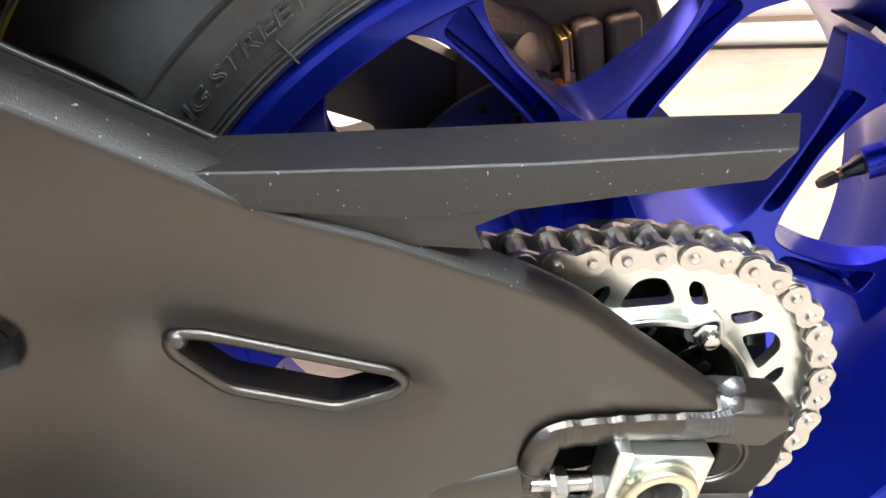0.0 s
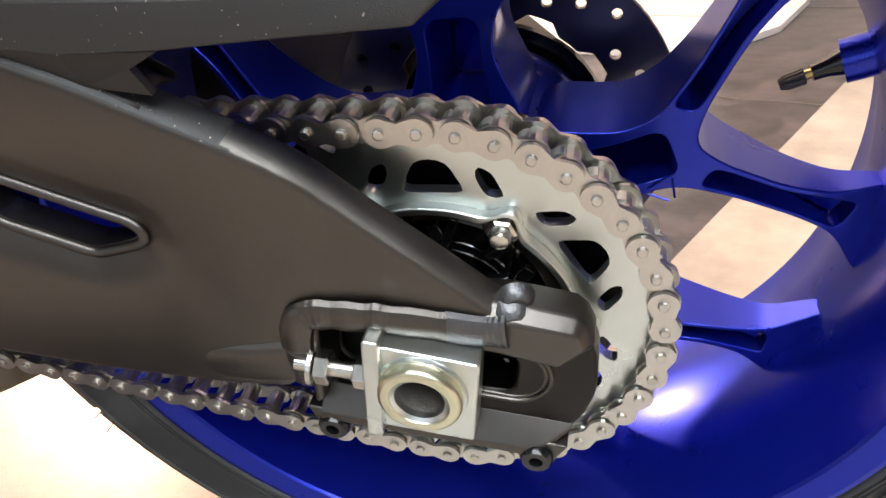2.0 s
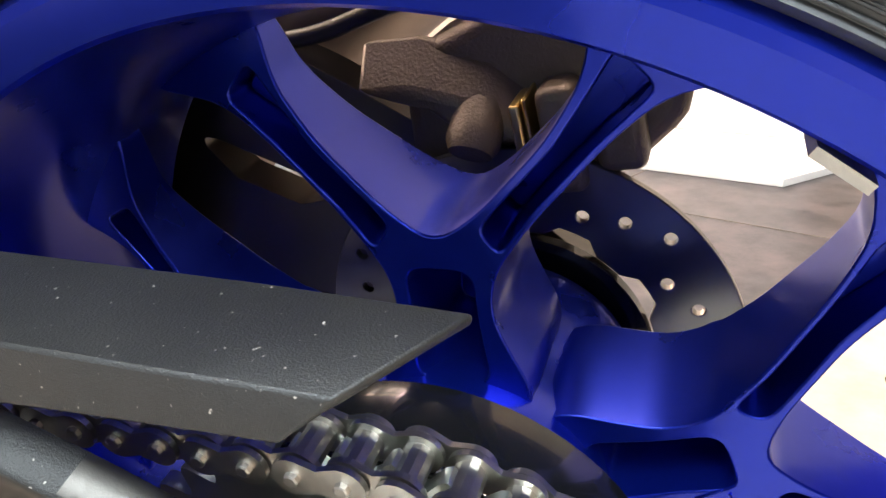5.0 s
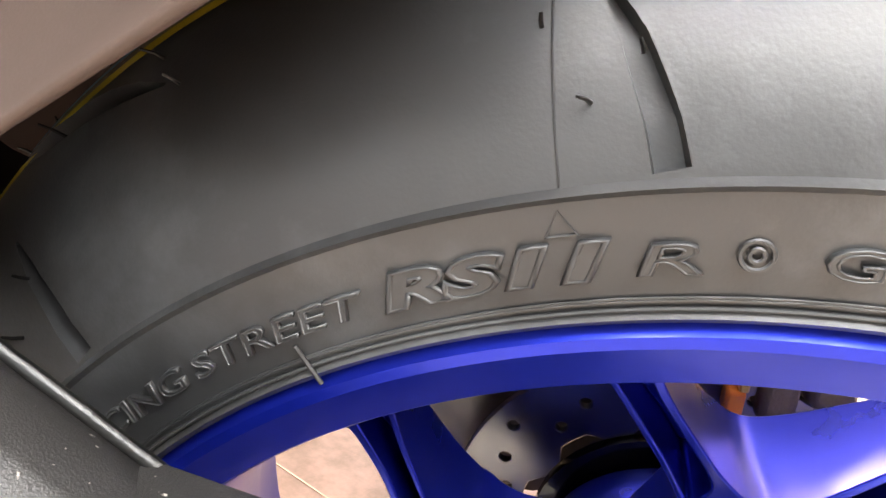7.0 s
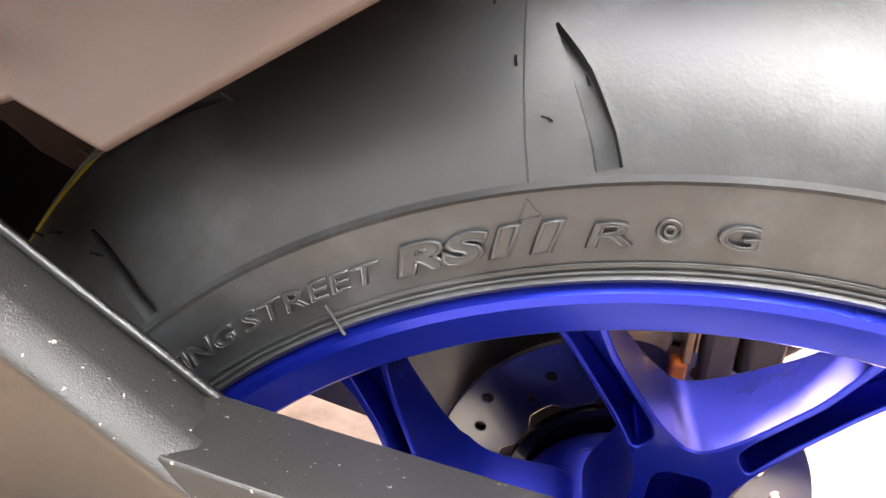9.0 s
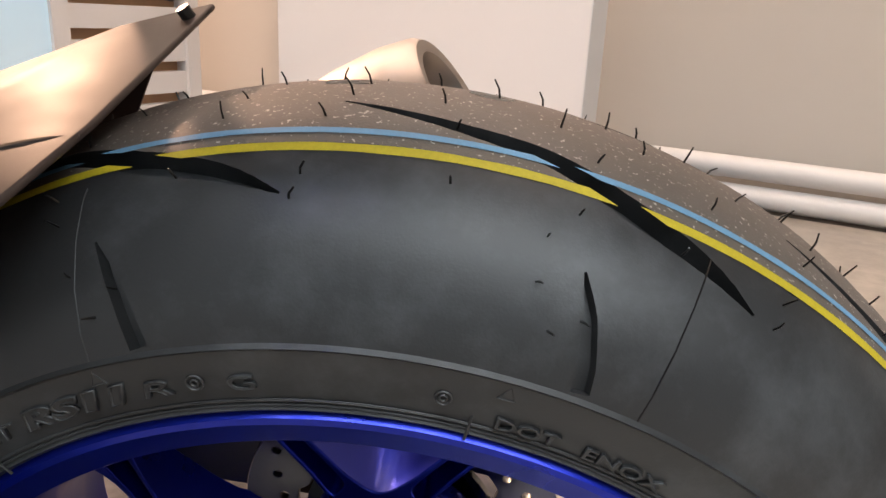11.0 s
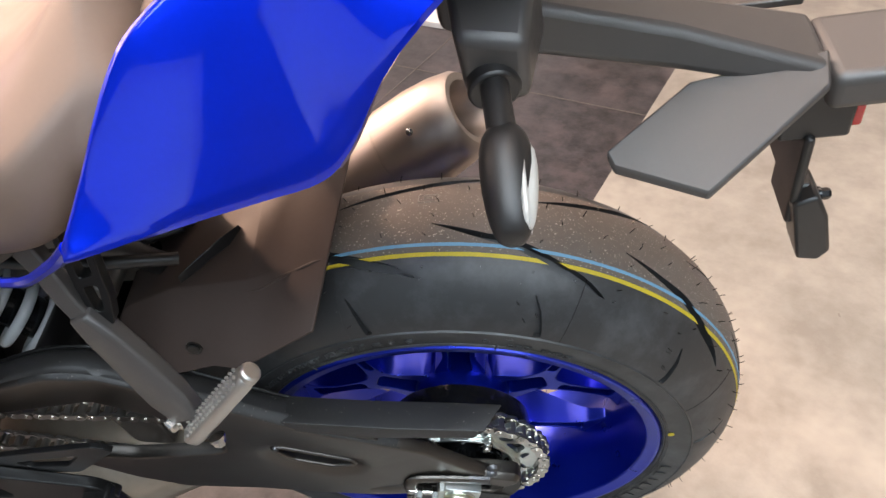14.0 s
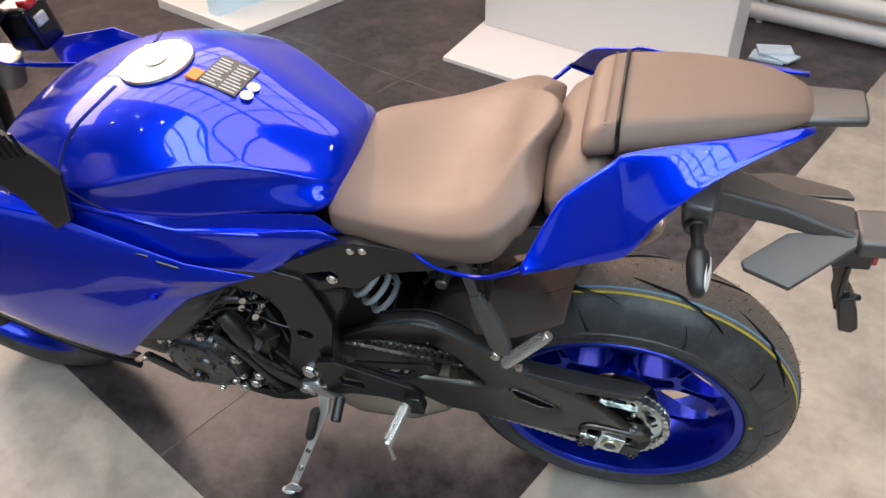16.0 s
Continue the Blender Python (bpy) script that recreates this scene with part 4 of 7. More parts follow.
for k in range(6):
    a = 51 + 60 * k
    x, z = polar(0.0588, a)
    nut = obj("nut", *merge(tube([(x, YC - 0.0030, z), (x, YC - 0.0095, z), (x, YC - 0.0105, z)], [0.0066, 0.0066, 0.0055], 6), tube([(x, YC - 0.0030, z), (x, YC - 0.0045, z)], [0.0086, 0.0086], 22)), BOLT, sprocket, "bright steel flange nut")
    obj("stud", *tube([(x, YC - 0.0105, z), (x, YC - 0.0140, z), (x, YC - 0.0155, z), (x, YC - 0.0160, z)], [0.0046, 0.0046, 0.0036, 0.0020], 16), BOLT, sprocket, smooth=True)
random.seed(5)
for k in range(22):
    a = 360 / 22 * k + random.uniform(-4, 4)
    r0, r1 = random.choice(((0.024, 0.036), (0.034, 0.0515), (0.026, 0.0515), (0.038, 0.0515)))
    p, q = polar(r0, a), polar(r1, a + random.choice((-14, -6, 3, 12)))
    d = Vector((q[0] - p[0], 0, q[1] - p[1])).normalized()
    n = Vector((-d.z, 0, d.x)) * random.uniform(0.0012, 0.0022)
    o = [(p[0] + n.x, p[1] + n.z), (q[0] + n.x, q[1] + n.z), (q[0] - n.x, q[1] - n.z), (p[0] - n.x, p[1] - n.z)]
    obj("damper_rib", *prism(o, YC + random.uniform(-0.003, 0.004), YC + 0.013), GLOSSB, sprocket, bevel=0.0007, seg=2)
for k in range(6):
    x, z = polar(0.043, 60 * k + 22)
    obj("damper_boss", *moved(box(-0.004, 0.004, YC - 0.001, YC + 0.013, -0.003, 0.003), pose(x, 0, z, 0, -(60 * k + 40), 0)), GLOSSB, sprocket, bevel=0.0008)
obj("damper_hub", *revolve([(0.015, YC + 0.012), (0.054, YC + 0.012), (0.054, YC + 0.03), (0.015, YC + 0.03)], 60), GLOSSB, sprocket, "ribbed gloss black damper hub", bevel=0.0008, seg=1)
obj("hub_sleeve", *revolve([(0.0135, YC - 0.02), (0.0215, YC - 0.02), (0.0215, YC + 0.02), (0.0135, YC + 0.02)], 40), GLOSSB, sprocket, bevel=0.0008, seg=1)
for r0, h_ in ((0.0305, 0.003), (0.0330, 0.006)):
    obj("damper_ring", *revolve([(r0, YC + h_), (r0 + 0.0014, YC + h_), (r0 + 0.0014, YC + 0.013), (r0, YC + 0.013)], 60), GLOSSB, sprocket, bevel=0.0005, seg=1)
obj("damper_body", *revolve([(0.02, YC + 0.03), (0.080, YC + 0.014), (0.083, YC + 0.02), (0.080, YC + 0.05), (0.02, YC + 0.05)], 64), BLACKM, sprocket, smooth=True)

# ---------------------------------------------------------------- swingarm
def arm_y(x, z):
    """The arm's outer face, which draws in towards the axle."""
    for (a, ya), (b, yb) in zip(FACE, FACE[1:]):
        if x <= b:
            return ya + (yb - ya) * max(0.0, (x - a) / (b - a))
    return FACE[-1][1]


FACE = [(-0.30, -0.1385), (-0.10, -0.1380), (-0.05, -0.1345), (-0.02, -0.1305), (0.05, -0.1295)]
top_line = [(0.038, 0.0190), (0.0315, 0.0262), (0.0100, 0.0520), (-0.0085, 0.0735), (-0.0270, 0.0965), (-0.0376, 0.1066), (-0.0485, 0.1165), (-0.0692, 0.1320), (-0.0934, 0.1500), (-0.126, 0.1695), (-0.157, 0.1950), (-0.190, 0.222), (-0.240, 0.262), (-0.285, 0.291), (-0.33, 0.298), (-0.40, 0.280), (-0.53, 0.211)]
low_line = [(-0.53, 0.198), (-0.46, 0.232), (-0.31, 0.252), (-0.262, 0.215), (-0.2195, 0.143), (-0.2250, 0.1305), (-0.245, 0.1265), (-0.33, 0.125), (-0.382, 0.134), (-0.397, 0.115), (-0.357, 0.074), (-0.31, 0.044), (-0.226, 0.031), (-0.152, 0.0115), (-0.0664, -0.006), (-0.0575, 0.008), (-0.050, 0.028)]
arm_face = rounded(top_line + low_line, 0.006, 3)
hole = rounded([(-0.1755, 0.1245), (-0.167, 0.1225), (-0.1035, 0.0865), (-0.1005, 0.0815), (-0.106, 0.079), (-0.1268, 0.077), (-0.1635, 0.0975), (-0.1765, 0.1195)], 0.004, 3)


def inset(ring, d):
    """The ring moved inwards by d (outwards if negative); the ring runs either way round."""
    n = len(ring)
    area_ = sum(ring[i][0] * ring[(i + 1) % n][1] - ring[(i + 1) % n][0] * ring[i][1] for i in range(n))
    sgn = 1 if area_ > 0 else -1
    out = []
    for i in range(n):
        a_, b_ = Vector(ring[(i - 2) % n]), Vector(ring[(i + 2) % n])
        t = (b_ - a_).normalized()
        out.append((ring[i][0] - t.y * d * sgn, ring[i][1] + t.x * d * sgn))
    return out


def dense(ring, step=0.006):
    """The ring with more points along its long sides."""
    out = []
    for i in range(len(ring)):
        p, q = Vector(ring[i]), Vector(ring[(i + 1) % len(ring)])
        k = max(1, int((q - p).length / step))
        out += [tuple(p.lerp(q, j / k)) for j in range(k)]
    return out


arm_out = inset(dense(arm_face, 0.005), -0.0052)


def soft_plate(outline, holes, face_y, depth, radius, dish):
    """A plate whose outer edges are rolled over and whose windows lie in soft dishes."""
    CHAMFER = {0.0: (0.0, 1.0), 0.0012: (0.0030, 0.42), 0.0032: (0.0044, 0.18), 0.0065: (0.0054, 0.07), 0.0105: (0.0068, 0.02), 0.0145: (0.0085, 0.0)}
    levels = [(0.0, 1.0), (0.0012, 0.72), (0.0032, 0.46), (0.0065, 0.22), (0.0105, 0.07), (0.0145, 0.0)]
    verts, faces = [], []

    def add(ring, off):
        k = len(verts)
        verts.extend((x, face_y(x, z) + off, z) for x, z in ring)
        return list(range(k, k + len(ring)))

    inner_edges = []
    rings_ = []
    for ring, is_hole in [(outline, False)] + [(h_, True) for h_ in holes]:
        ring = dense(ring) if is_hole else ring
        prev = None
        back = add(ring, depth)
        for d, f in levels:
            if is_hole:
                r2, off = inset(ring, -d * 1.5), dish * (1 - min(1, d / 0.0145)) ** 1.3
            else:
                r2, off = inset(ring, CHAMFER[d][0]), CHAMFER[d][1] * radius
            cur = add(r2, off)
            if prev is None:
                faces.extend((back[i], back[(i + 1) % len(cur)], cur[(i + 1) % len(cur)], cur[i]) for i in range(len(cur)))
            else:
                faces.extend((prev[i], prev[(i + 1) % len(cur)], cur[(i + 1) % len(cur)], cur[i]) for i in range(len(cur)))
            prev = cur
        rings_.append((prev, [(verts[i][0], verts[i][2]) for i in prev], back))
    for which, y_of in ((0, 0.0), (2, depth)):
        bm = bmesh.new()
        ids, edges = {}, []
        for item in rings_:
            vs = []
            for i in item[which]:
                v = bm.verts.new((verts[i][0], 0, verts[i][2]))
                ids[v] = i
                vs.append(v)
            edges += [bm.edges.new((vs[i], vs[(i + 1) % len(vs)])) for i in range(len(vs))]
        bmesh.ops.triangle_fill(bm, use_beauty=True, use_dissolve=False, edges=edges)
        faces.extend(tuple(ids[v] for v in f.verts) for f in bm.faces)
        bm.free()
    return verts, faces


swing = obj("swingarm", *soft_plate(arm_out, [hole], arm_y, 0.0125, 0.0095, 0.0080), SATIN, bike, "satin dark grey aluminium swingarm with weld seams", smooth=True)
for f in swing.data.polygons:
    f.use_smooth = True
swing.data.set_sharp_from_angle(angle=radians(50))
swing.data.materials.append(DUSTY)
crest_x, crest_z = [p[0] for p in top_line[::-1]], [p[1] for p in top_line[::-1]]
for f in swing.data.polygons:
    if -0.36 < f.center.x < -0.045 and f.normal.z > 0.30 and f.center.z > np.interp(f.center.x, crest_x, crest_z) - 0.006:
        f.material_index = 1
obj("right_leg", *moved(prism_holes(arm_out, [hole], lambda x, z: -0.138, lambda x, z: -0.112), Matrix.Diagonal((1, -1, 1, 1))), SATIN, swing, bevel=0.005)
obj("pivot_beam", *prism(rounded([(-0.395, 0.04), (-0.345, 0.03), (-0.338, 0.20), (-0.345, 0.26), (-0.395, 0.26)], 0.012, 3), -0.080, 0.112), SATIN, swing, bevel=0.006)
obj("cross_brace", *prism(rounded([(-0.56, 0.15), (-0.42, 0.15), (-0.38, 0.20), (-0.40, 0.27), (-0.54, 0.21)], 0.02, 4), 0.035, 0.115), SATIN, swing, bevel=0.008)


def bead(path, r, ripple, name, material, parent, flat=0.5, label=""):
    """A weld bead with its ripples, along a path on the arm's face."""
    pts = smooth_path(path, 10)
    verts, faces = [], []
    seg = 10
    dense = []
    for i in range(len(pts) - 1):
        for k in range(6):
            dense.append(pts[i].lerp(pts[i + 1], k / 6))
    run = 0.0
    rads = []
    for i, p in enumerate(dense):
        if i:
            run += (p - dense[i - 1]).length
        rads.append(r * min(1.0, 0.55 + run / 0.008) * (1 + ripple * (0.6 + noise.noise((run * 90, 2.0, r * 700))) * math.sin(run * 2 * math.pi / 0.0027 + 2.2 * noise.noise((run * 120, 7.0, 0))) + 0.11 * noise.noise((run * 160, r * 900, 0))))
    verts, faces = tube(dense, rads, seg)
    flatv = [(v[0], dense[k // seg].y + (v[1] - dense[k // seg].y) * flat, v[2]) for k, v in enumerate(verts)]
    return obj(name, flatv, faces, material, parent, label, smooth=True)


# rounded rim welded into the window
rim_pts = [(x, arm_y(x, z) + 0.0058, z) for x, z in inset(dense(hole, 0.004), -0.0022)]
obj("window_rim", *tube([Vector(p) for p in rim_pts], [0.0026 * (1 + 0.06 * noise.noise((i * 0.45, 0.0, 3.1))) for i in range(len(rim_pts))], 10, closed=True), SATIN, swing, smooth=True)
obj("window_weld", *revolve([(0.0, -0.0034), (0.0026, -0.0032), (0.0042, -0.001), (0.0042, 0.0)], 20), WELD, swing, smooth=True, matrix=pose(-0.1745, -0.1325, 0.1245))
liner_ring = dense(hole, 0.006)
n_ = len(liner_ring)
liner_v = [(x, arm_y(x, z) + 0.006, z) for x, z in liner_ring] + [(x, -0.119, z) for x, z in liner_ring]
obj("window_liner", liner_v, [(i, (i + 1) % n_, n_ + (i + 1) % n_, n_ + i) for i in range(n_)], SATIN, swing, solid=0.0015)
# dusty top face of the arm with its inner weld
crest = smooth_path([(x, 0, z) for x, z in top_line[7:16]], 5)
obj("arm_top", *sheet([[(p.x - 0.001, y, p.z + dz) for p in crest] for y, dz in ((-0.1335, 0.0015), (-0.127, 0.0040), (-0.116, 0.0040), (-0.106, 0.0005))]), DUSTY, swing, "dusty dark top face of the arm", smooth=True, solid=0.002)
bead([(p.x, -0.1075 + 0.0012 * math.sin(i * 0.9), p.z + 0.0025) for i, p in enumerate(crest[::4])], 0.0022, 0.008, "weld_bead", FRAME, swing, 0.9)
def on_arm(x, z, off):
    return (x, arm_y(x, z) + off, z)


# axle end: its own axes run along the slot and across it
END = pose(-0.0013, 0, -0.0025, 0, 16, 0)
end_out = rounded([(-0.0560, 0.026), (0.030, 0.031), (0.0534, 0.0345), (0.0622, 0.0300), (0.0695, 0.0164), (0.0713, -0.0045), (0.0670, -0.0225), (0.0560, -0.0375), (0.0490, -0.0405), (-0.0420, -0.0385), (-0.0540, -0.0290)], 0.006, 3)
slot = rounded([(-0.0465, 0.0185), (0.020, 0.0120), (0.0370, 0.0115), (0.0370, -0.0120), (0.020, -0.0120), (-0.020, -0.0300), (-0.0480, -0.0260)], 0.009, 4)
plate_ = obj("axle_plate", *prism_holes(end_out, [slot], -0.1255, -0.108), PLATEM, bike, "machined swingarm end with axle slot", bevel=0.0016, matrix=END)
obj("slot_back", *prism(slot, -0.106, -0.102), FRAME, plate_)
obj("slot_wall", *prism([(-0.0520, -0.030), (-0.0470, -0.027), (-0.0465, 0.018), (-0.0520, 0.024)], -0.1360, -0.110), SATIN, plate_, bevel=0.0022)
bar_front = [(-0.0520, 0.0180), (0.0280, 0.0168), (0.0515, 0.0142), (0.0545, 0.0150), (0.0615, 0.0245), (0.0618, 0.0265), (0.0590, 0.0312), (0.0565, 0.0328), (0.0300, 0.0345), (-0.0520, 0.0290)]
bar_back = [(-0.0520, 0.0165), (0.0280, 0.0150), (0.0520, 0.0122), (0.0560, 0.0130), (0.0660, 0.0225), (0.0668, 0.0255), (0.0620, 0.0345), (0.0570, 0.0378), (0.0300, 0.0400), (-0.0520, 0.0300)]
obj("end_cap", *loft([[(u, -0.1312, v) for u, v in bar_front], [(u, -0.1250, v) for u, v in bar_back], [(u, -0.1100, v) for u, v in bar_back]]), SATIN, plate_, "thick chamfered end piece", bevel=0.0012, seg=3)
low_bar = []
for u, k in ((-0.0500, 1.0), (0.0480, 1.0), (0.0560, 0.62), (0.0640, 0.10)):
    low_bar.append([(u, -0.110, -0.0250), (u, -0.1252, -0.0250), (u, -0.1258 - 0.0095 * k, -0.0255 - 0.0105 * k), (u, -0.1258 - 0.0100 * k, -0.0265 - 0.0135 * k), (u, -0.110, -0.0270 - 0.0140 * k)])
obj("lower_bar", *loft(low_bar), SATIN, plate_, bevel=0.0010)
for half_, top_, y_ in ((0.0160, 0.0520, -0.1256), (0.0140, 0.0495, -0.1250)):
    arc_ = [(-0.030, half_)] + [(top_ - half_ + half_ * math.sin(radians(a)), half_ * math.cos(radians(a))) for a in range(0, 181, 12)] + [(-0.030, -half_)]
    obj("slot_rim", *tube([(u, y_, v) for u, v in arc_], 0.0011, 8), SATIN, plate_, smooth=True)


def on_end(u, v, y):
    """A point given in the axes of the axle end."""
    return END @ Vector((u, y, v))


bead([on_end(*p) for p in ((-0.0560, 0.0040, -0.1365), (-0.0550, 0.0180, -0.1365), (-0.0500, 0.0255, -0.1350), (-0.0300, 0.0275, -0.1335), (-0.0060, 0.0280, -0.1320), (0.0080, 0.0280, -0.1315))], 0.0076, 0.006, "weld_bead", SATIN, swing, 0.55)
bead([on_end(*p) for p in ((0.0030, 0.0280, -0.1312), (0.0140, 0.0278, -0.1312), (0.0240, 0.0285, -0.1312), (0.0320, 0.0300, -0.1312))], 0.0078, 0.018, "weld_bead", WELD, swing, 0.55, label="bright rippled weld bead")
for u, v, r, y in ((0.0335, 0.0312, 0.0090, -0.1295), (0.0340, 0.0385, 0.0072, -0.1255)):
    at = on_end(u, v, y)
    obj("weld_blob", *moved(revolve([(0.0, -r * 0.26), (r * 0.40, -r * 0.23), (r * 0.62, -r * 0.26), (r * 0.84, -r * 0.10), (r * 1.0, r * 0.15), (r * 1.12, r * 0.6), (0.0, r * 0.6)], 22), pose(at[0], at[1] + 0.0022, at[2], 10, 0, 14)), WELD, swing, smooth=True)
bead([on_end(*p) for p in ((-0.0555, 0.0080, -0.1362), (-0.0560, -0.0040, -0.1355), (-0.0550, -0.0160, -0.1335))], 0.0062, 0.02, "weld_bead", SATIN, swing, 0.6)
# raised boss for the adjuster screw
boss_ = loft([[(x, -0.1345 - h * max(0.0, math.cos(a)) * 0.9, 0.010 + 0.012 * math.sin(a) + (-0.058 - x) * 0.06) for a in [2 * math.pi * k / 16 for k in range(16)]] for x, h in ((-0.052, 0.0030), (-0.062, 0.0050), (-0.078, 0.0058), (-0.096, 0.0050), (-0.115, 0.0015))])
obj("adjuster_boss", *boss_, SATIN, swing, smooth=True)
# adjuster
blk = rounded([(-0.0225, 0.0212), (0.0232, 0.0198), (0.0232, -0.0275), (-0.0225, -0.0275)], 0.0012, 2)
bore = [(0.0125 * math.cos(k / 16 * math.pi), 0.0125 * math.sin(k / 16 * math.pi)) for k in range(32)]
block = obj("adjuster_block", *prism_holes(blk, [bore], -0.1425, -0.128), ZINC, bike, "zinc plated axle adjuster block", bevel=0.0009, matrix=END)
obj("end_strip", *prism(rounded([(-0.0245, 0.0262), (-0.0170, 0.0262), (-0.0170, -0.0315), (-0.0245, -0.0315)], 0.0012, 2), -0.1458, -0.126), ZINC, block, bevel=0.0008)
obj("block_step", *revolve([(0.0125, -0.1445), (0.0192, -0.1445), (0.0196, -0.1425), (0.0125, -0.1420)], 40), ZINC, block, smooth=True)
obj("axle_sleeve", *revolve([(0.0125, -0.1500), (0.0168, -0.1500), (0.0180, -0.1485), (0.0180, -0.142), (0.0125, -0.142)], 40), SLEEVE, block, bevel=0.0008)
obj("axle_ring", *revolve([(0.0108, -0.1480), (0.0128, -0.1494), (0.0132, -0.1488), (0.0132, -0.145), (0.0108, -0.145)], 40), ZINC, block, smooth=True)
axle = obj("wheel_axle", *tube([(-0.0013, -0.1465, -0.0025), (-0.0013, -0.1300, -0.0025), (-0.0013, -0.1295, -0.0025), (-0.0013, 0.15, -0.0025)], [0.0122, 0.0108, 0.0100, 0.0122], 32, caps=False), ALU, swing, smooth=True)
scr = obj("adjuster_screw", *rod((-0.056, -0.1385, 0.0125), (-0.020, -0.1385, 0.003), 0.0034, 16), BOLT, bike, "threaded adjuster screw with two nuts", smooth=True)
wx = Vector((0.036, 0, -0.0095)).normalized()
base_ = Vector((-0.056, -0.1385, 0.0125))
thr = []
for k in range(16):
    p = base_ + wx * (0.012 + k * 0.0014)
    thr.append(tube([p, p + wx * 0.0007], [0.0037, 0.0037], 14))
obj("thread", *merge(*thr), BOLT, scr)
for d, r in ((0.0095, 0.0078), (0.0265, 0.0070)):
    p = base_ + wx * d
    obj("hex_nut", *tube([p, p + wx * 0.0006, p + wx * 0.0058, p + wx * 0.0064], [r * 0.9, r, r, r * 0.9], 6), BOLT, scr)
obj("washer", *tube([base_ + wx * 0.0072, base_ + wx * 0.0092], [0.0090, 0.0090], 24), BOLT, scr)
for u, v in ((-0.0445, -0.0455), (0.0505, -0.0420)):
    lug = obj("lug", *prism([(-0.0088 * math.sin(radians(a)), -0.0088 * math.cos(radians(a))) for a in range(-90, 91, 15)] + [(-0.0130, 0.0090), (0.0130, 0.0090)], -0.1330, -0.112), SATIN, bike, "dark lug below the axle plate", bevel=0.0010, matrix=END @ pose(u, 0, v))
    obj("socket_bolt", *moved(revolve([(0.0, 0.004), (0.0030, 0.004), (0.0032, 0.0), (0.0062, 0.0), (0.0074, 0.0018), (0.0076, 0.005), (0.0, 0.005)], 24), pose(0, -0.1372, 0)), BLACKM, lug, "black socket head bolt", smooth=True)

# ---------------------------------------------------------------- chain guard
g_top = [(0.066, -0.109, 0.1515), (0.020, -0.109, 0.1600), (-0.055, -0.109, 0.1720), (-0.100, -0.108, 0.1790), (-0.151, -0.106, 0.1870), (-0.175, -0.105, 0.1915)]
g_fold = [(0.050, -0.137, 0.1540), (0.010, -0.137, 0.1605), (-0.036, -0.137, 0.1675), (-0.085, -0.136, 0.1760), (-0.1276, -0.135, 0.1835), (-0.168, -0.134, 0.1910)]
g_low = [(0.038, -0.1395, 0.1470), (-0.011, -0.1395, 0.1515), (-0.0473, -0.1395, 0.1545), (-0.085, -0.1385, 0.1590), (-0.122, -0.1370, 0.1690), (-0.165, -0.136, 0.182)]
guard = obj("chain_guard", *sheet([g_top, g_fold, g_low]), DUSTY, bike, "matt black plastic chain guard with dust specks", solid=0.0028, bevel=0.0008)
flap = [(-0.0473, -0.138, 0.1545), (-0.0620, -0.136, 0.1500), (-0.0600, -0.134, 0.1390), (-0.085, -0.133, 0.146), (-0.122, -0.134, 0.168), (-0.085, -0.137, 0.1595)]
obj("guard_flap", *(flap, [(0, 1, 2, 3, 4, 5)]), PLASTIC, guard, solid=0.003)
obj("front_shroud", *sheet([[(-0.152, -0.104, 0.1885), (-0.164, -0.101, 0.1915), (-0.178, -0.100, 0.1945)], [(-0.160, -0.124, 0.1800), (-0.174, -0.121, 0.1850), (-0.188, -0.121, 0.1900)]]), PLASTIC, guard, solid=0.004)

# ---------------------------------------------------------------- rear hugger
hug_rows = [
    [(-0.0745, -0.1150, 0.312), (-0.0672, -0.037, 0.3235), (-0.0517, 0.064, 0.3504), (-0.110, 0.106, 0.316), (-0.140, 0.116, 0.275)],
    [(-0.116, -0.1165, 0.2875), (-0.102, -0.050, 0.3215), (-0.095, 0.057, 0.3440), (-0.140, 0.110, 0.305), (-0.165, 0.118, 0.262)],
    [(-0.160, -0.1175, 0.2615), (-0.142, -0.060, 0.3190), (-0.140, 0.052, 0.3320), (-0.178, 0.112, 0.290), (-0.195, 0.119, 0.240)],
    [(-0.180, -0.1185, 0.2725), (-0.215, -0.062, 0.3180), (-0.215, 0.050, 0.3130), (-0.235, 0.114, 0.262), (-0.245, 0.118, 0.21)],
    [(-0.245, -0.1140, 0.250), (-0.280, -0.058, 0.2880), (-0.290, 0.050, 0.2820), (-0.290, 0.110, 0.225), (-0.290, 0.114, 0.17)],
    [(-0.325, -0.0950, 0.215), (-0.338, -0.050, 0.2180), (-0.345, 0.050, 0.2100), (-0.335, 0.108, 0.160), (-0.330, 0.112, 0.12)],
]
hug = obj("rear_hugger", *sheet(hug_rows), HUGM, bike, "matt black plastic rear hugger with creased faces", solid=0.0032, bevel=0.0012)
obj("moulded_rib", *tube(smooth_path([(-0.142, -0.0680, 0.3125), (-0.130, -0.0650, 0.3128), (-0.114, -0.0585, 0.3165), (-0.096, -0.0550, 0.3210), (-0.081, -0.0490, 0.3225), (-0.068, -0.0450, 0.3225)], 4), [0.0008 + 0.0012 * math.sin(math.pi * k / 20) for k in range(21)], 8), HUGM, hug, smooth=True)
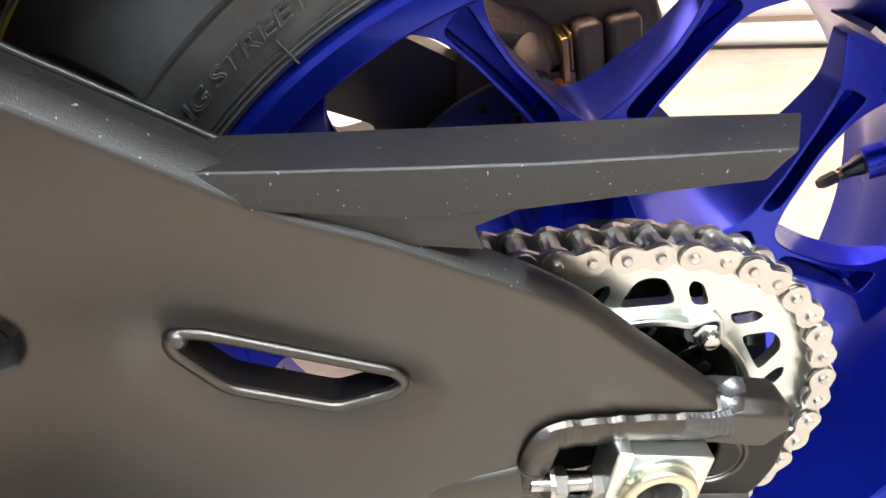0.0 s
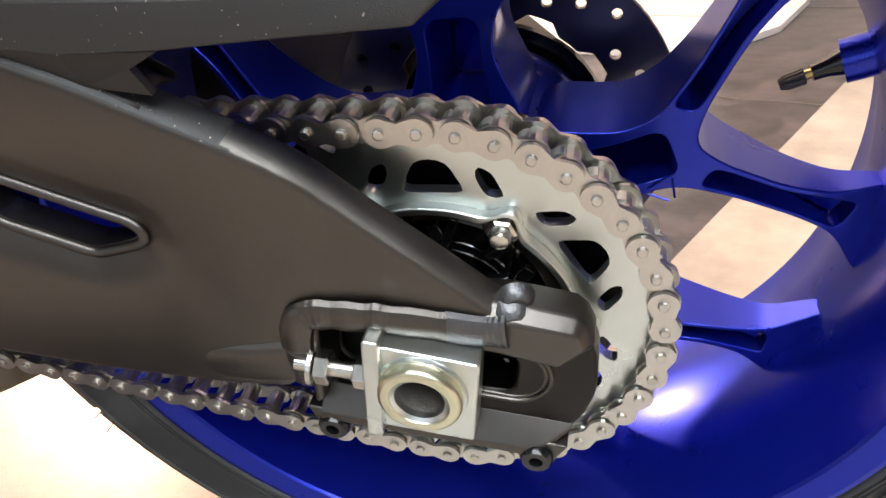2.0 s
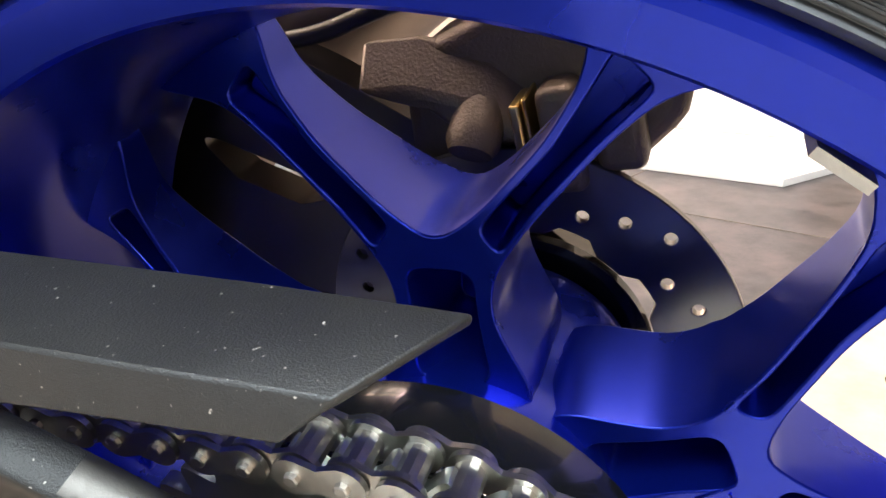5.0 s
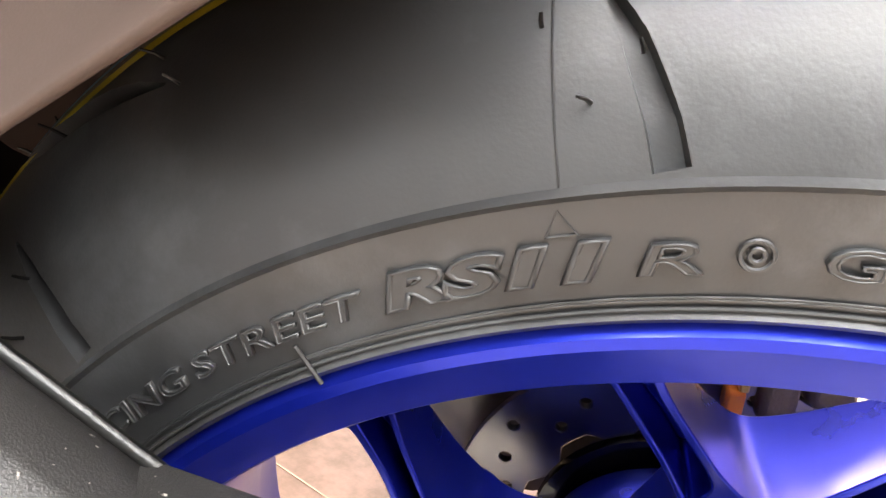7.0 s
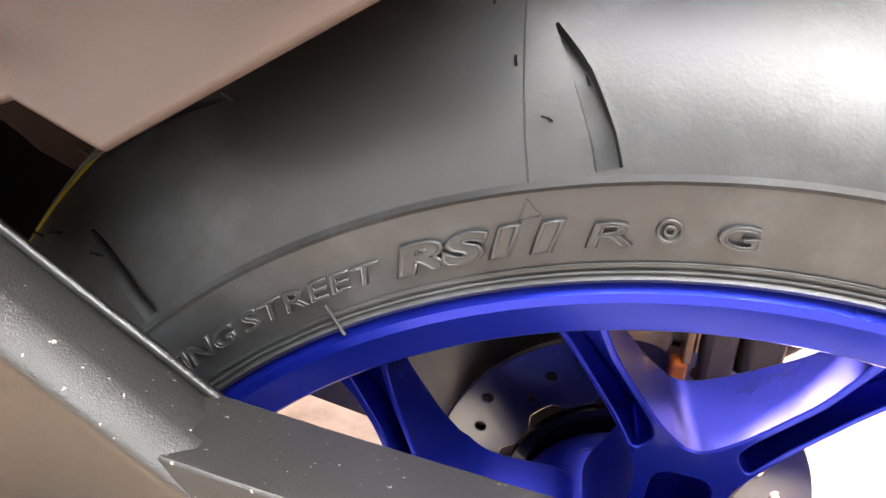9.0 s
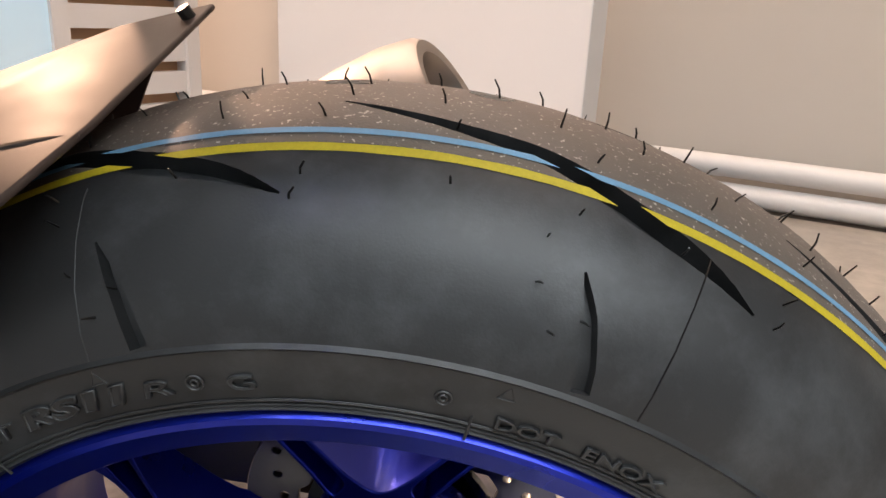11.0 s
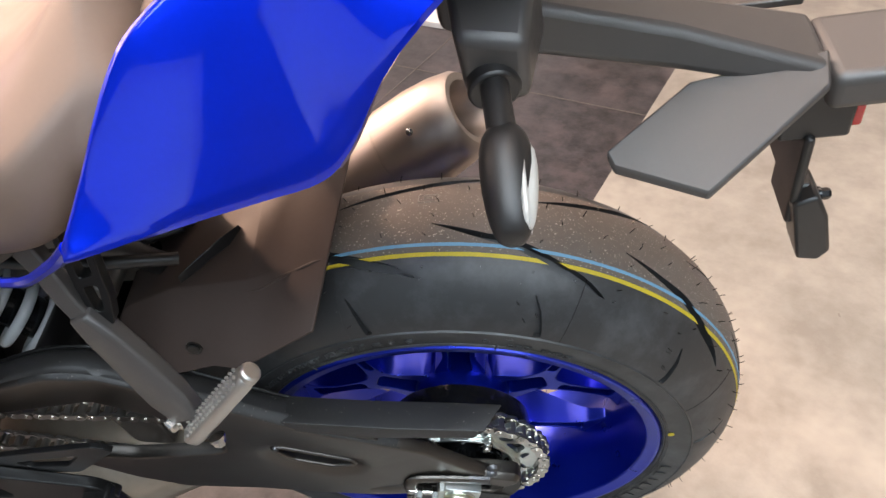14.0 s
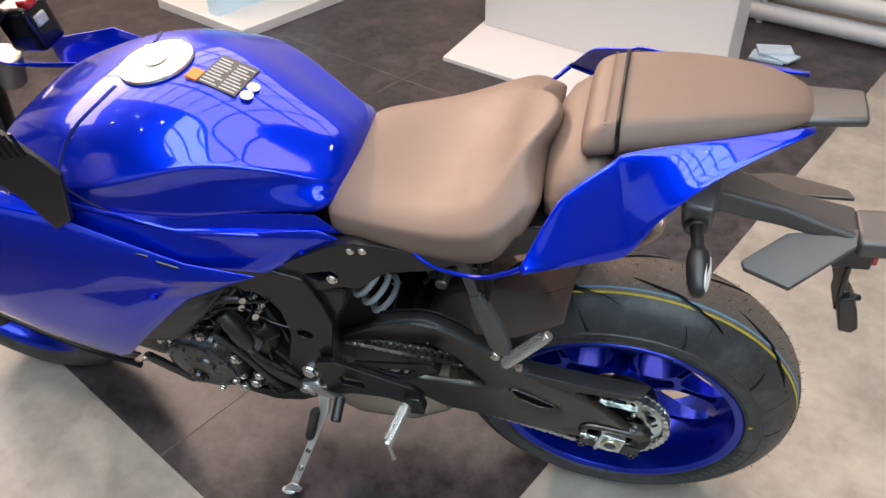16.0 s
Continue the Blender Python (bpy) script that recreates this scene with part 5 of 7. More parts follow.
obj("hose_clip", *loft([[(x - 0.004, y - 0.009, z - 0.004), (x - 0.004, y - 0.007, z + 0.007), (x + 0.005, y + 0.006, z + 0.008), (x + 0.006, y + 0.009, z - 0.004)] for x, y, z in ((-0.166, -0.006, 0.321), (-0.180, -0.024, 0.324), (-0.204, -0.050, 0.321))]), PLASTIC, hug, "black plastic hose clip", bevel=0.002)
obj("hose_clip", *box(-0.266, -0.214, 0.016, 0.044, 0.300, 0.324), PLASTIC, hug, bevel=0.003)
obj("hugger_bolt", *bolt_head((-0.188, -0.1165, 0.300), (0, -1, 0.2), 0.006, 0.003, False, True), FRAME, hug)
# Black plate added to darken the gap between tyre and hugger.
obj("gap_filler_plate", *prism(rounded([(-0.37, 0.10), (-0.33, 0.24), (-0.24, 0.29), (-0.17, 0.29), (-0.20, 0.20), (-0.26, 0.05), (-0.34, 0.02)], 0.02, 3), 0.118, 0.124), PLASTIC, hug, bevel=0.002)
obj("tip_pin", *rod((-0.060, 0.052, 0.3465), (-0.062, 0.050, 0.3525), 0.0035, 12), PLASTIC, hug)

# ---------------------------------------------------------------- muffler
ma, mb = Vector((-0.36, 0.165, 0.045)), Vector((0.010, 0.205, 0.243))
md_ = (mb - ma).normalized()
muff = obj("muffler", *tube([ma, ma.lerp(mb, 0.3), ma.lerp(mb, 0.86)], [0.040, 0.052, 0.057], 40), TITAN, bike, "brushed metal silencer", smooth=True)
e1_ = md_.cross(Vector((0, 0, 1))).normalized()
e2_ = e1_.cross(md_)
cone = []
for d_, r_, cut in ((-0.064, 0.0570, 0.0), (-0.062, 0.0592, 0.0), (-0.020, 0.0588, 0.05), (0.014, 0.0550, 0.05), (0.036, 0.0490, 0.12), (0.041, 0.0445, 0.15), (0.040, 0.0360, 0.15), (0.034, 0.0335, 0.15), (-0.050, 0.0300, 0.0)):
    ring_ = []
    for k in range(40):
        a = 2 * math.pi * k / 40
        o_ = (e1_ * math.cos(a) + e2_ * math.sin(a)) * r_
        ring_.append(mb + o_ + md_ * (d_ + cut * (o_.y * 1.0 - o_.z * 0.25)))
    cone.append(ring_)
obj("end_cone", *loft(cone, cap=False), TITAN, muff, "satin metal silencer end cap with an open outlet", smooth=True)
obj("outlet", *tube([mb - md_ * 0.048, mb - md_ * 0.056], [0.0305, 0.030], 24), BLACKM, muff)
obj("rivet", *bolt_head((-0.018, 0.1585, 0.2805), (-0.3, -0.75, 0.55), 0.0035, 0.003, False), BOLT, muff)
obj("exhaust_pipe", *tube(smooth_path([ma, (-0.45, 0.10, -0.04), (-0.52, 0.02, -0.07), (-0.62, 0.0, -0.075), (-0.75, 0, -0.07)], 8), [0.04] * 33, 20), TITAN, muff, smooth=True)

# ---------------------------------------------------------------- seats
def panel(name, outline, material, parent, thick=0.003, bulge=0.0, label="", bevel=0.0012):
    """A curved panel from a 3D outline: two rings towards a raised middle."""
    pts = [Vector(p) for p in outline]
    c = sum(pts, Vector()) / len(pts)
    n = Vector()
    for i, p in enumerate(pts):
        n += (p - c).cross(pts[(i + 1) % len(pts)] - c)
    n.normalize()
    if n.y > 0:
        n = -n
    k = len(pts)
    ring1 = [p.lerp(c, 0.12) + n * bulge * 0.45 for p in pts]
    ring2 = [p.lerp(c, 0.45) + n * bulge * 0.9 for p in pts]
    verts = pts + ring1 + ring2 + [c + n * bulge]
    faces = [(i, (i + 1) % k, k + (i + 1) % k, k + i) for i in range(k)]
    faces += [(k + i, k + (i + 1) % k, 2 * k + (i + 1) % k, 2 * k + i) for i in range(k)]
    faces += [(2 * k + i, 2 * k + (i + 1) % k, 3 * k) for i in range(k)]
    return obj(name, verts, faces, material, parent, label, smooth=True, solid=thick, bevel=bevel)


def flipped(outline):
    return [(x, -y, z) for x, y, z in outline][::-1]


seat_st = [
    (-0.430, [(0, 0.562), (0.05, 0.560), (0.095, 0.552), (0.118, 0.540), (0.132, 0.512), (0.10, 0.500)]),
    (-0.40, [(0, 0.568), (0.05, 0.567), (0.105, 0.561), (0.132, 0.548), (0.148, 0.510), (0.11, 0.500)]),
    (-0.33, [(0, 0.556), (0.06, 0.558), (0.125, 0.560), (0.150, 0.549), (0.166, 0.512), (0.12, 0.500)]),
    (-0.26, [(0, 0.556), (0.07, 0.560), (0.135, 0.566), (0.166, 0.553), (0.180, 0.506), (0.13, 0.490)]),
    (-0.19, [(0, 0.580), (0.07, 0.584), (0.145, 0.586), (0.184, 0.568), (0.198, 0.516), (0.14, 0.490)]),
    (-0.150, [(0, 0.606), (0.06, 0.608), (0.128, 0.603), (0.184, 0.579), (0.200, 0.528), (0.15, 0.505)]),
    (-0.125, [(0, 0.630), (0.045, 0.628, -0.128), (0.088, 0.616, -0.142), (0.168, 0.588, -0.130), (0.194, 0.548, -0.135), (0.15, 0.53)]),
    (-0.085, [(0, 0.652, -0.078), (0.040, 0.648, -0.092), (0.070, 0.628, -0.126), (0.136, 0.599, -0.104), (0.180, 0.560, -0.122), (0.14, 0.545, -0.12)]),
    (-0.070, [(0, 0.634, -0.064), (0.042, 0.627, -0.077), (0.075, 0.605, -0.104), (0.134, 0.586, -0.070), (0.170, 0.552, -0.106), (0.13, 0.53, -0.11)]),
]
seat = obj("rider_seat", *loft(mirrored(seat_st)), SEAT, bike, "dark vinyl rider seat", subsurf=3)
seat_edge = seat.data.attributes.new("crease_edge", "FLOAT", "EDGE")
for e in seat.data.edges:
    i, j = e.vertices
    if (i % 11 == j % 11 and i % 11 in (3, 8)) or (i // 11 == j // 11 == 7):
        seat_edge.data[e.index].value = 0.55
hump_st = [
    (-0.10, [(0, 0.615), (0.05, 0.612), (0.10, 0.600), (0.14, 0.580), (0.165, 0.55), (0.10, 0.53)]),
    (-0.05, [(0, 0.648), (0.05, 0.645), (0.10, 0.636), (0.135, 0.620), (0.152, 0.585), (0.10, 0.57)]),
    (0.01, [(0, 0.655), (0.05, 0.655), (0.10, 0.650), (0.120, 0.640), (0.13, 0.60), (0.09, 0.60)]),
]
obj("seat_pan", *loft(mirrored(hump_st)), SEAT, seat, "vinyl covered panel between the seats", subsurf=1)
pill_st = [
    (-0.044, [(0, 0.655), (0.045, 0.656), (0.075, 0.655), (0.094, 0.652), (0.098, 0.644), (0.07, 0.634)]),
    (-0.032, [(0, 0.678), (0.050, 0.679), (0.082, 0.676), (0.101, 0.664), (0.105, 0.644), (0.07, 0.630)]),
    (0.000, [(0, 0.688), (0.050, 0.689), (0.080, 0.687), (0.098, 0.670), (0.104, 0.650), (0.07, 0.636)]),
    (0.10, [(0, 0.692), (0.046, 0.693), (0.072, 0.690), (0.086, 0.674), (0.092, 0.658), (0.06, 0.646)]),
    (0.18, [(0, 0.685), (0.036, 0.686), (0.054, 0.683), (0.066, 0.671), (0.070, 0.660), (0.05, 0.650)]),
    (0.222, [(0, 0.674), (0.020, 0.674), (0.034, 0.672), (0.042, 0.666), (0.043, 0.659), (0.02, 0.652)]),
    (0.238, [(0, 0.664), (0.014, 0.664), (0.022, 0.662), (0.026, 0.660), (0.025, 0.656), (0.01, 0.652)]),
]
pillion = obj("pillion_seat", *loft(mirrored(pill_st)), SEAT, bike, "dark vinyl pillion seat with a stitched front band", subsurf=2)
pillion_edge = pillion.data.attributes.new("crease_edge", "FLOAT", "EDGE")
for e in pillion.data.edges:
    i, j = e.vertices
    if i % 11 == j % 11 and i % 11 in (2, 9):
        pillion_edge.data[e.index].value = 0.6
obj("strap_seam", *tube(smooth_path([(0.006, y, z + 0.0004) for y, z in ((-0.1035, 0.645), (-0.100, 0.668), (-0.081, 0.6865), (-0.05, 0.6895), (0, 0.6885), (0.05, 0.6895), (0.081, 0.6865), (0.100, 0.668), (0.1035, 0.645))], 5), 0.0030, 6), BLACKM, pillion, smooth=True)
stitches = []
for k in range(40):
    t = -1 + 2 * k / 39
    y = 0.101 * t
    z = 0.6835 - 0.022 * max(0, (abs(t) - 0.72) / 0.28) ** 1.6
    stitches.append(tube([(-0.012, y, z + 0.003), (-0.008, y + 0.0006, z + 0.0032)], [0.0006, 0.0006], 5))
tagged(obj("stitching", *merge(*stitches), SEAT, pillion), kind="stuff")

# ---------------------------------------------------------------- tail
def tail_y(x):
    return -0.225 + 0.512 * (x + 0.102)


tail_top = [(-0.1005, -0.2240, 0.5680), (-0.087, -0.203, 0.5885), (-0.0610, -0.1710, 0.6275), (-0.0395, -0.1535, 0.6440), (0.0043, -0.1235, 0.6618), (0.0208, -0.1150, 0.6685), (0.0790, -0.0950, 0.6668), (0.1555, -0.0735, 0.6650), (0.232, -0.0540, 0.6655)]
tail_low_ = [(-0.0995, -0.2255, 0.5640), (-0.066, -0.2115, 0.5585), (-0.036, -0.1985, 0.5540), (-0.010, -0.1865, 0.5495), (0.018, -0.1730, 0.5450), (0.037, -0.163, 0.558), (0.070, -0.148, 0.602), (0.140, -0.112, 0.645), (0.233, -0.053, 0.664)]
for s in (1, -1):
    upper, under_ = smooth_path(tail_top, 4), smooth_path(tail_low_, 4)
    rows = []
    for f, out in ((0.0, 0.0), (0.03, 0.0018), (0.10, 0.0030), (0.25, 0.0045), (0.45, 0.0060), (0.65, 0.0070), (0.82, 0.0075), (0.92, 0.0070), (0.975, 0.0048), (1.0, 0.0)):
        rows.append([(q.x, s * (q.y - out), q.z) for q in [p0.lerp(p1, f) for p0, p1 in zip(upper, under_)]])
    tp = obj("tail_panel", *sheet(rows), BLUE, bike, "glossy blue tail side panel", smooth=True, solid=0.003)
    for f in tp.data.polygons:
        f.use_smooth = True
    lip = smooth_path([(-0.275, s * -0.166, 0.514), (-0.235, s * -0.185, 0.5065), (-0.17, s * -0.206, 0.5190), (-0.125, s * -0.219, 0.5460), (-0.1005, s * -0.225, 0.5655)], 6)
    obj("seat_trim", *tube(lip, [0.0022 + 0.0022 * i / len(lip) for i in range(len(lip))], 8), BLUE, tp, "blue trim edge below the seat", smooth=True)
under_st = [
    (-0.10, [(0, 0.60), (0.08, 0.60), (0.15, 0.585), (0.19, 0.565), (0.16, 0.545), (0.06, 0.54)]),
    (0.03, [(0, 0.64), (0.06, 0.64), (0.10, 0.638), (0.122, 0.61), (0.11, 0.56), (0.05, 0.55)]),
    (0.12, [(0, 0.655), (0.04, 0.655), (0.07, 0.652), (0.085, 0.645), (0.07, 0.600), (0.03, 0.585)]),
    (0.20, [(0, 0.660), (0.03, 0.660), (0.045, 0.658), (0.052, 0.652), (0.04, 0.635), (0.02, 0.63)]),
    (0.245, [(0, 0.655), (0.02, 0.655), (0.03, 0.652), (0.032, 0.648), (0.025, 0.64), (0.01, 0.64)]),
]
under = obj("undertail", *loft(mirrored(under_st)), PLASTIC, bike, "matt black plastic tail underside", subsurf=1)
obj("tail_lamp_cover", *loft(mirrored([(0.21, [(0, 0.666), (0.02, 0.666), (0.038, 0.664), (0.04, 0.656), (0.03, 0.648)]), (0.295, [(0, 0.664), (0.015, 0.664), (0.030, 0.660), (0.032, 0.650), (0.02, 0.642)])])), GREYP, under, "grey tail end piece", bevel=0.004)

# number plate carrier with rear lamp
holder = obj("plate_carrier", *loft([[(0.075, -0.055, 0.545), (0.075, 0.022, 0.545), (0.075, 0.020, 0.592), (0.075, -0.05, 0.592)], [(0.135, -0.052, 0.515), (0.135, 0.021, 0.515), (0.135, 0.020, 0.552), (0.135, -0.05, 0.552)], [(0.225, -0.040, 0.480), (0.225, 0.016, 0.480), (0.225, 0.012, 0.508), (0.225, -0.03, 0.508)], [(0.322, -0.050, 0.455), (0.322, 0.020, 0.455), (0.322, 0.018, 0.474), (0.322, -0.045, 0.474)]]), GREYP, bike, "matt grey plastic number plate carrier", bevel=0.006, seg=3)
fin = [(0.232, -0.040, 0.472), (0.172, -0.091, 0.464), (0.176, -0.097, 0.455), (0.234, -0.118, 0.444), (0.318, -0.056, 0.470), (0.322, -0.030, 0.478)]
for f_ in (fin, flipped(fin)):
    obj("side_fin", f_ + [(x, y, z - 0.007) for x, y, z in f_], [tuple(range(6)), tuple(range(11, 5, -1))] + [(i, (i + 1) % 6, 6 + (i + 1) % 6, 6 + i) for i in range(6)], GREYP, holder, bevel=0.002)
obj("end_cap", *box(0.320, 0.385, -0.054, 0.018, 0.442, 0.472), GREYP, holder, bevel=0.008, seg=3)
obj("rear_reflector", *box(0.350, 0.358, -0.030, 0.040, 0.405, 0.440), RED, holder, "red rear reflector", bevel=0.002)
obj("plate_bracket", *merge(box(0.300, 0.350, -0.035, 0.035, 0.400, 0.445), box(0.318, 0.326, -0.040, 0.040, 0.335, 0.405)), PLASTIC, holder, bevel=0.003)
obj("plate_lamp", *merge(prism([(0.320, 0.338), (0.338, 0.346), (0.350, 0.320), (0.360, 0.276), (0.352, 0.264), (0.334, 0.268)], -0.044, -0.008), box(0.322, 0.338, -0.03, 0.02, 0.30, 0.345)), PLASTIC, holder, bevel=0.003)
obj("bracket_bolt", *bolt_head((0.3455, -0.022, 0.325), (1, 0, 0), 0.005, 0.01), BLACKM, holder)
for s in (1, -1):
    mount = obj("indicator_mount", *loft([[(0.082, s * -0.045, 0.600), (0.140, s * -0.045, 0.590), (0.140, s * -0.045, 0.530), (0.085, s * -0.045, 0.530)], [(0.090, s * -0.105, 0.575), (0.130, s * -0.105, 0.565), (0.128, s * -0.105, 0.525), (0.092, s * -0.105, 0.525)]]), GREYP, bike, "grey plastic indicator mount", bevel=0.006, seg=3)
    obj("stalk", *rod((0.108, s * -0.100, 0.545), (0.1125, s * -0.145, 0.535), 0.0085, 18), PLASTIC, mount, smooth=True)
    obj("stalk_collar", *rod((0.107, s * -0.098, 0.540), (0.109, s * -0.110, 0.538), 0.0160, 20), PLASTIC, mount, smooth=True, bevel=0.002)
    rings = []
    for t, w, h_ in ((0, 0.009, 0.011), (0.10, 0.017, 0.019), (0.35, 0.0195, 0.026), (0.75, 0.0165, 0.024), (0.94, 0.012, 0.017), (1.0, 0.008, 0.010)):
        c = Vector((0.113, s * -0.138, 0.536)).lerp(Vector((0.1145, s * -0.198, 0.509)), t)
        rings.append([(c.x + w * 0.85 * math.cos(a), c.y, c.z + h_ * 0.62 * math.sin(a)) for a in [2 * math.pi * k / 14 for k in range(14)]])
    ind = obj("indicator_body", *loft(rings), PLASTIC, mount, "dark indicator body with clear lens", subsurf=1)
    obj("lens", *loft([[(x + 0.0016 if x > 0.116 else x + 0.016, y, 0.521 + (z - 0.521) * 0.80) for x, y, z in r] for r in rings[1:5]]), CLEAR, mount, "clear indicator lens", subsurf=1)

# ---------------------------------------------------------------- tank
def crease_edges(ob, n, rows, amount):
    """Sharpens the lengthwise edges of a loft along some rows of its rings."""
    me = ob.data
    att = me.attributes.get("crease_edge") or me.attributes.new("crease_edge", "FLOAT", "EDGE")
    for e in me.edges:
        a, b = e.vertices
        if a % n == b % n and a % n in rows:
            att.data[e.index].value = amount


tank_st = [
    (-1.02, [(0, 0.640), (0.05, 0.640), (0.09, 0.635), (0.13, 0.615), (0.165, 0.585), (0.165, 0.560), (0.12, 0.540)]),
    (-0.93, [(0, 0.684), (0.06, 0.682), (0.11, 0.674), (0.165, 0.634), (0.185, 0.608), (0.195, 0.600), (0.188, 0.575)]),
    (-0.82, [(0, 0.714), (0.07, 0.711), (0.13, 0.698), (0.190, 0.636), (0.202, 0.618), (0.203, 0.600), (0.200, 0.580)]),
    (-0.75, [(0, 0.727), (0.08, 0.723), (0.145, 0.704), (0.202, 0.638), (0.199, 0.618), (0.199, 0.600), (0.194, 0.572)]),
    (-0.66, [(0, 0.729), (0.08, 0.724), (0.142, 0.704), (0.196, 0.656), (0.184, 0.628), (0.186, 0.580), (0.182, 0.532)]),
    (-0.58, [(0, 0.714), (0.07, 0.706), (0.115, 0.686), (0.168, 0.664), (0.156, 0.632), (0.166, 0.580), (0.170, 0.526)]),
    (-0.51, [(0, 0.676), (0.05, 0.668), (0.084, 0.650), (0.138, 0.638), (0.130, 0.612), (0.148, 0.577), (0.158, 0.526)]),
    (-0.45, [(0, 0.630), (0.036, 0.625), (0.062, 0.612), (0.108, 0.600), (0.114, 0.585), (0.134, 0.566), (0.147, 0.530)]),
    (-0.395, [(0, 0.586), (0.030, 0.583), (0.052, 0.576), (0.088, 0.568), (0.102, 0.560), (0.118, 0.552), (0.128, 0.533)]),
]
tank = obj("fuel_tank", *loft(mirrored(tank_st)), BLUE, bike, "glossy metallic blue fuel tank", subsurf=3)
crease_edges(tank, 13, (3, 10), 0.9)
tree = BVHTree.FromObject(tank, bpy.context.evaluated_depsgraph_get())


def on_tank(pts, lift):
    """Points dropped onto the tank's skin."""
    out = []
    for p in smooth_path(pts, 8):
        at, n_, _, _ = tree.find_nearest(p)
        out.append(at + n_ * lift)
    return out


SEAM = mat("dark_seam", (0.006, 0.007, 0.02), 0.5)
for k_ in (1, -1):
    line_ = [(x, k_ * y, z) for x, y, z in ((-0.735, -0.060, 0.722), (-0.752, -0.100, 0.716), (-0.790, -0.150, 0.690), (-0.805, -0.186, 0.650), (-0.775, -0.198, 0.622), (-0.738, -0.190, 0.590), (-0.690, -0.180, 0.563), (-0.648, -0.172, 0.543))]
    obj("panel_seam", *tube(on_tank(line_, 0.0), 0.0016, 8), SEAM, tank, "dark joint line in the tank cover", smooth=True)
    obj("seam_lip", *tube([p + Vector((-0.0035, 0, 0.0008)) for p in on_tank(line_, -0.0009)], 0.0022, 8), BLUE, tank, smooth=True)
# filler cap: a ring, a disc, a hinged lid
cm = pose(-0.695, -0.003, 0.7235, 0, 1, 0)
capm = obj("filler_cap", *moved(revolve([(0, 0.000), (0.058, 0.000), (0.0590, 0.002), (0.0575, 0.0055), (0.052, 0.006), (0.049, 0.0040), (0.038, 0.0040), (0.035, 0.006), (0, 0.007)], 64), Matrix.Rotation(radians(90), 4, "X")), ALU, bike, "round bright fuel filler cap", smooth=True, matrix=cm)
obj("lock_cover", *moved(revolve([(0, 0.007), (0.018, 0.007), (0.018, 0.009), (0, 0.0095)], 36), Matrix.Rotation(radians(90), 4, "X")), ALU, capm, smooth=True)
for k in range(6):
    a = 60 * k + 15
    obj("cap_screw", *rod((0.0545 * math.cos(radians(a)), 0.0545 * math.sin(radians(a)), 0.005), (0.0545 * math.cos(radians(a)), 0.0545 * math.sin(radians(a)), 0.0068), 0.0028, 12), BOLT, capm)
# warning label with unreadable bars
at_, n_, _, _ = tree.find_nearest(Vector((-0.572, -0.006, 0.72)))
x_ = (Vector((1, -0.12, 0)) - n_ * n_.dot(Vector((1, -0.12, 0)))).normalized()
y_ = n_.cross(x_)
lm = Matrix(((x_.x, y_.x, n_.x, at_.x), (x_.y, y_.y, n_.y, at_.y), (x_.z, y_.z, n_.z, at_.z - 0.0012), (0, 0, 0, 1)))
DECAL = mat("black_label", (0.02, 0.02, 0.02), 0.4, 0, 0.3)
lab = obj("warning_label", *box(-0.030, 0.034, -0.036, 0.036, -0.004, 0.0012), DECAL, bike, "black warning label with orange panel", matrix=lm)
obj("orange_panel", *box(-0.050, -0.031, -0.036, -0.012, -0.004, 0.0013), ORANGE, lab, matrix=None)
GREYT = mat("grey_print", (0.45, 0.45, 0.45), 0.5)
for r in range(9):
    y = -0.032 + r * 0.0072
    random.seed(r)
    for x0 in (-0.027, 0.004):
        obj("text_bar", *box(x0, x0 + random.uniform(0.018, 0.028), y, y + 0.0026, 0.0012, 0.0016), GREYT, lab)
obj("round_symbol", *moved(revolve([(0, 0), (0.010, 0), (0.010, 0.001), (0, 0.001)], 24), Matrix.Rotation(radians(90), 4, "X")), WHITE, tank, matrix=lm @ pose(0.047, -0.024, 0.0005))
obj("round_symbol", *moved(revolve([(0, 0), (0.010, 0), (0.010, 0.001), (0, 0.001)], 24), Matrix.Rotation(radians(90), 4, "X")), WHITE, tank, matrix=lm @ pose(0.046, -0.003, 0.0005))
obj("tank_badge", *moved(merge(revolve([(0.015, -0.003), (0.019, -0.003), (0.019, 0.003), (0.015, 0.003)], 32), revolve([(0, -0.001), (0.015, -0.001), (0.015, 0.003), (0, 0.003)], 32)), pose(0, 0, 0, 0, 0, -10)), BOLT, tank, "round chrome badge", smooth=True, matrix=pose(-0.835, -0.1830, 0.655, 35, 0, 0))

# ---------------------------------------------------------------- side panels and fairing
side_cover = [(-0.90, -0.200, 0.630), (-0.80, -0.201, 0.612), (-0.725, -0.196, 0.586), (-0.648, -0.184, 0.548), (-0.55, -0.166, 0.540), (-0.425, -0.150, 0.530), (-0.395, -0.150, 0.512), (-0.455, -0.152, 0.478), (-0.535, -0.172, 0.445), (-0.64, -0.203, 0.482), (-0.76, -0.214, 0.532), (-0.90, -0.216, 0.595)]
for o in (side_cover, flipped([p for p in side_cover if p[0] < -0.5])):
    sc = panel("side_cover", o, BLUE, bike, 0.003, 0.004, "glossy blue side cover below the tank")
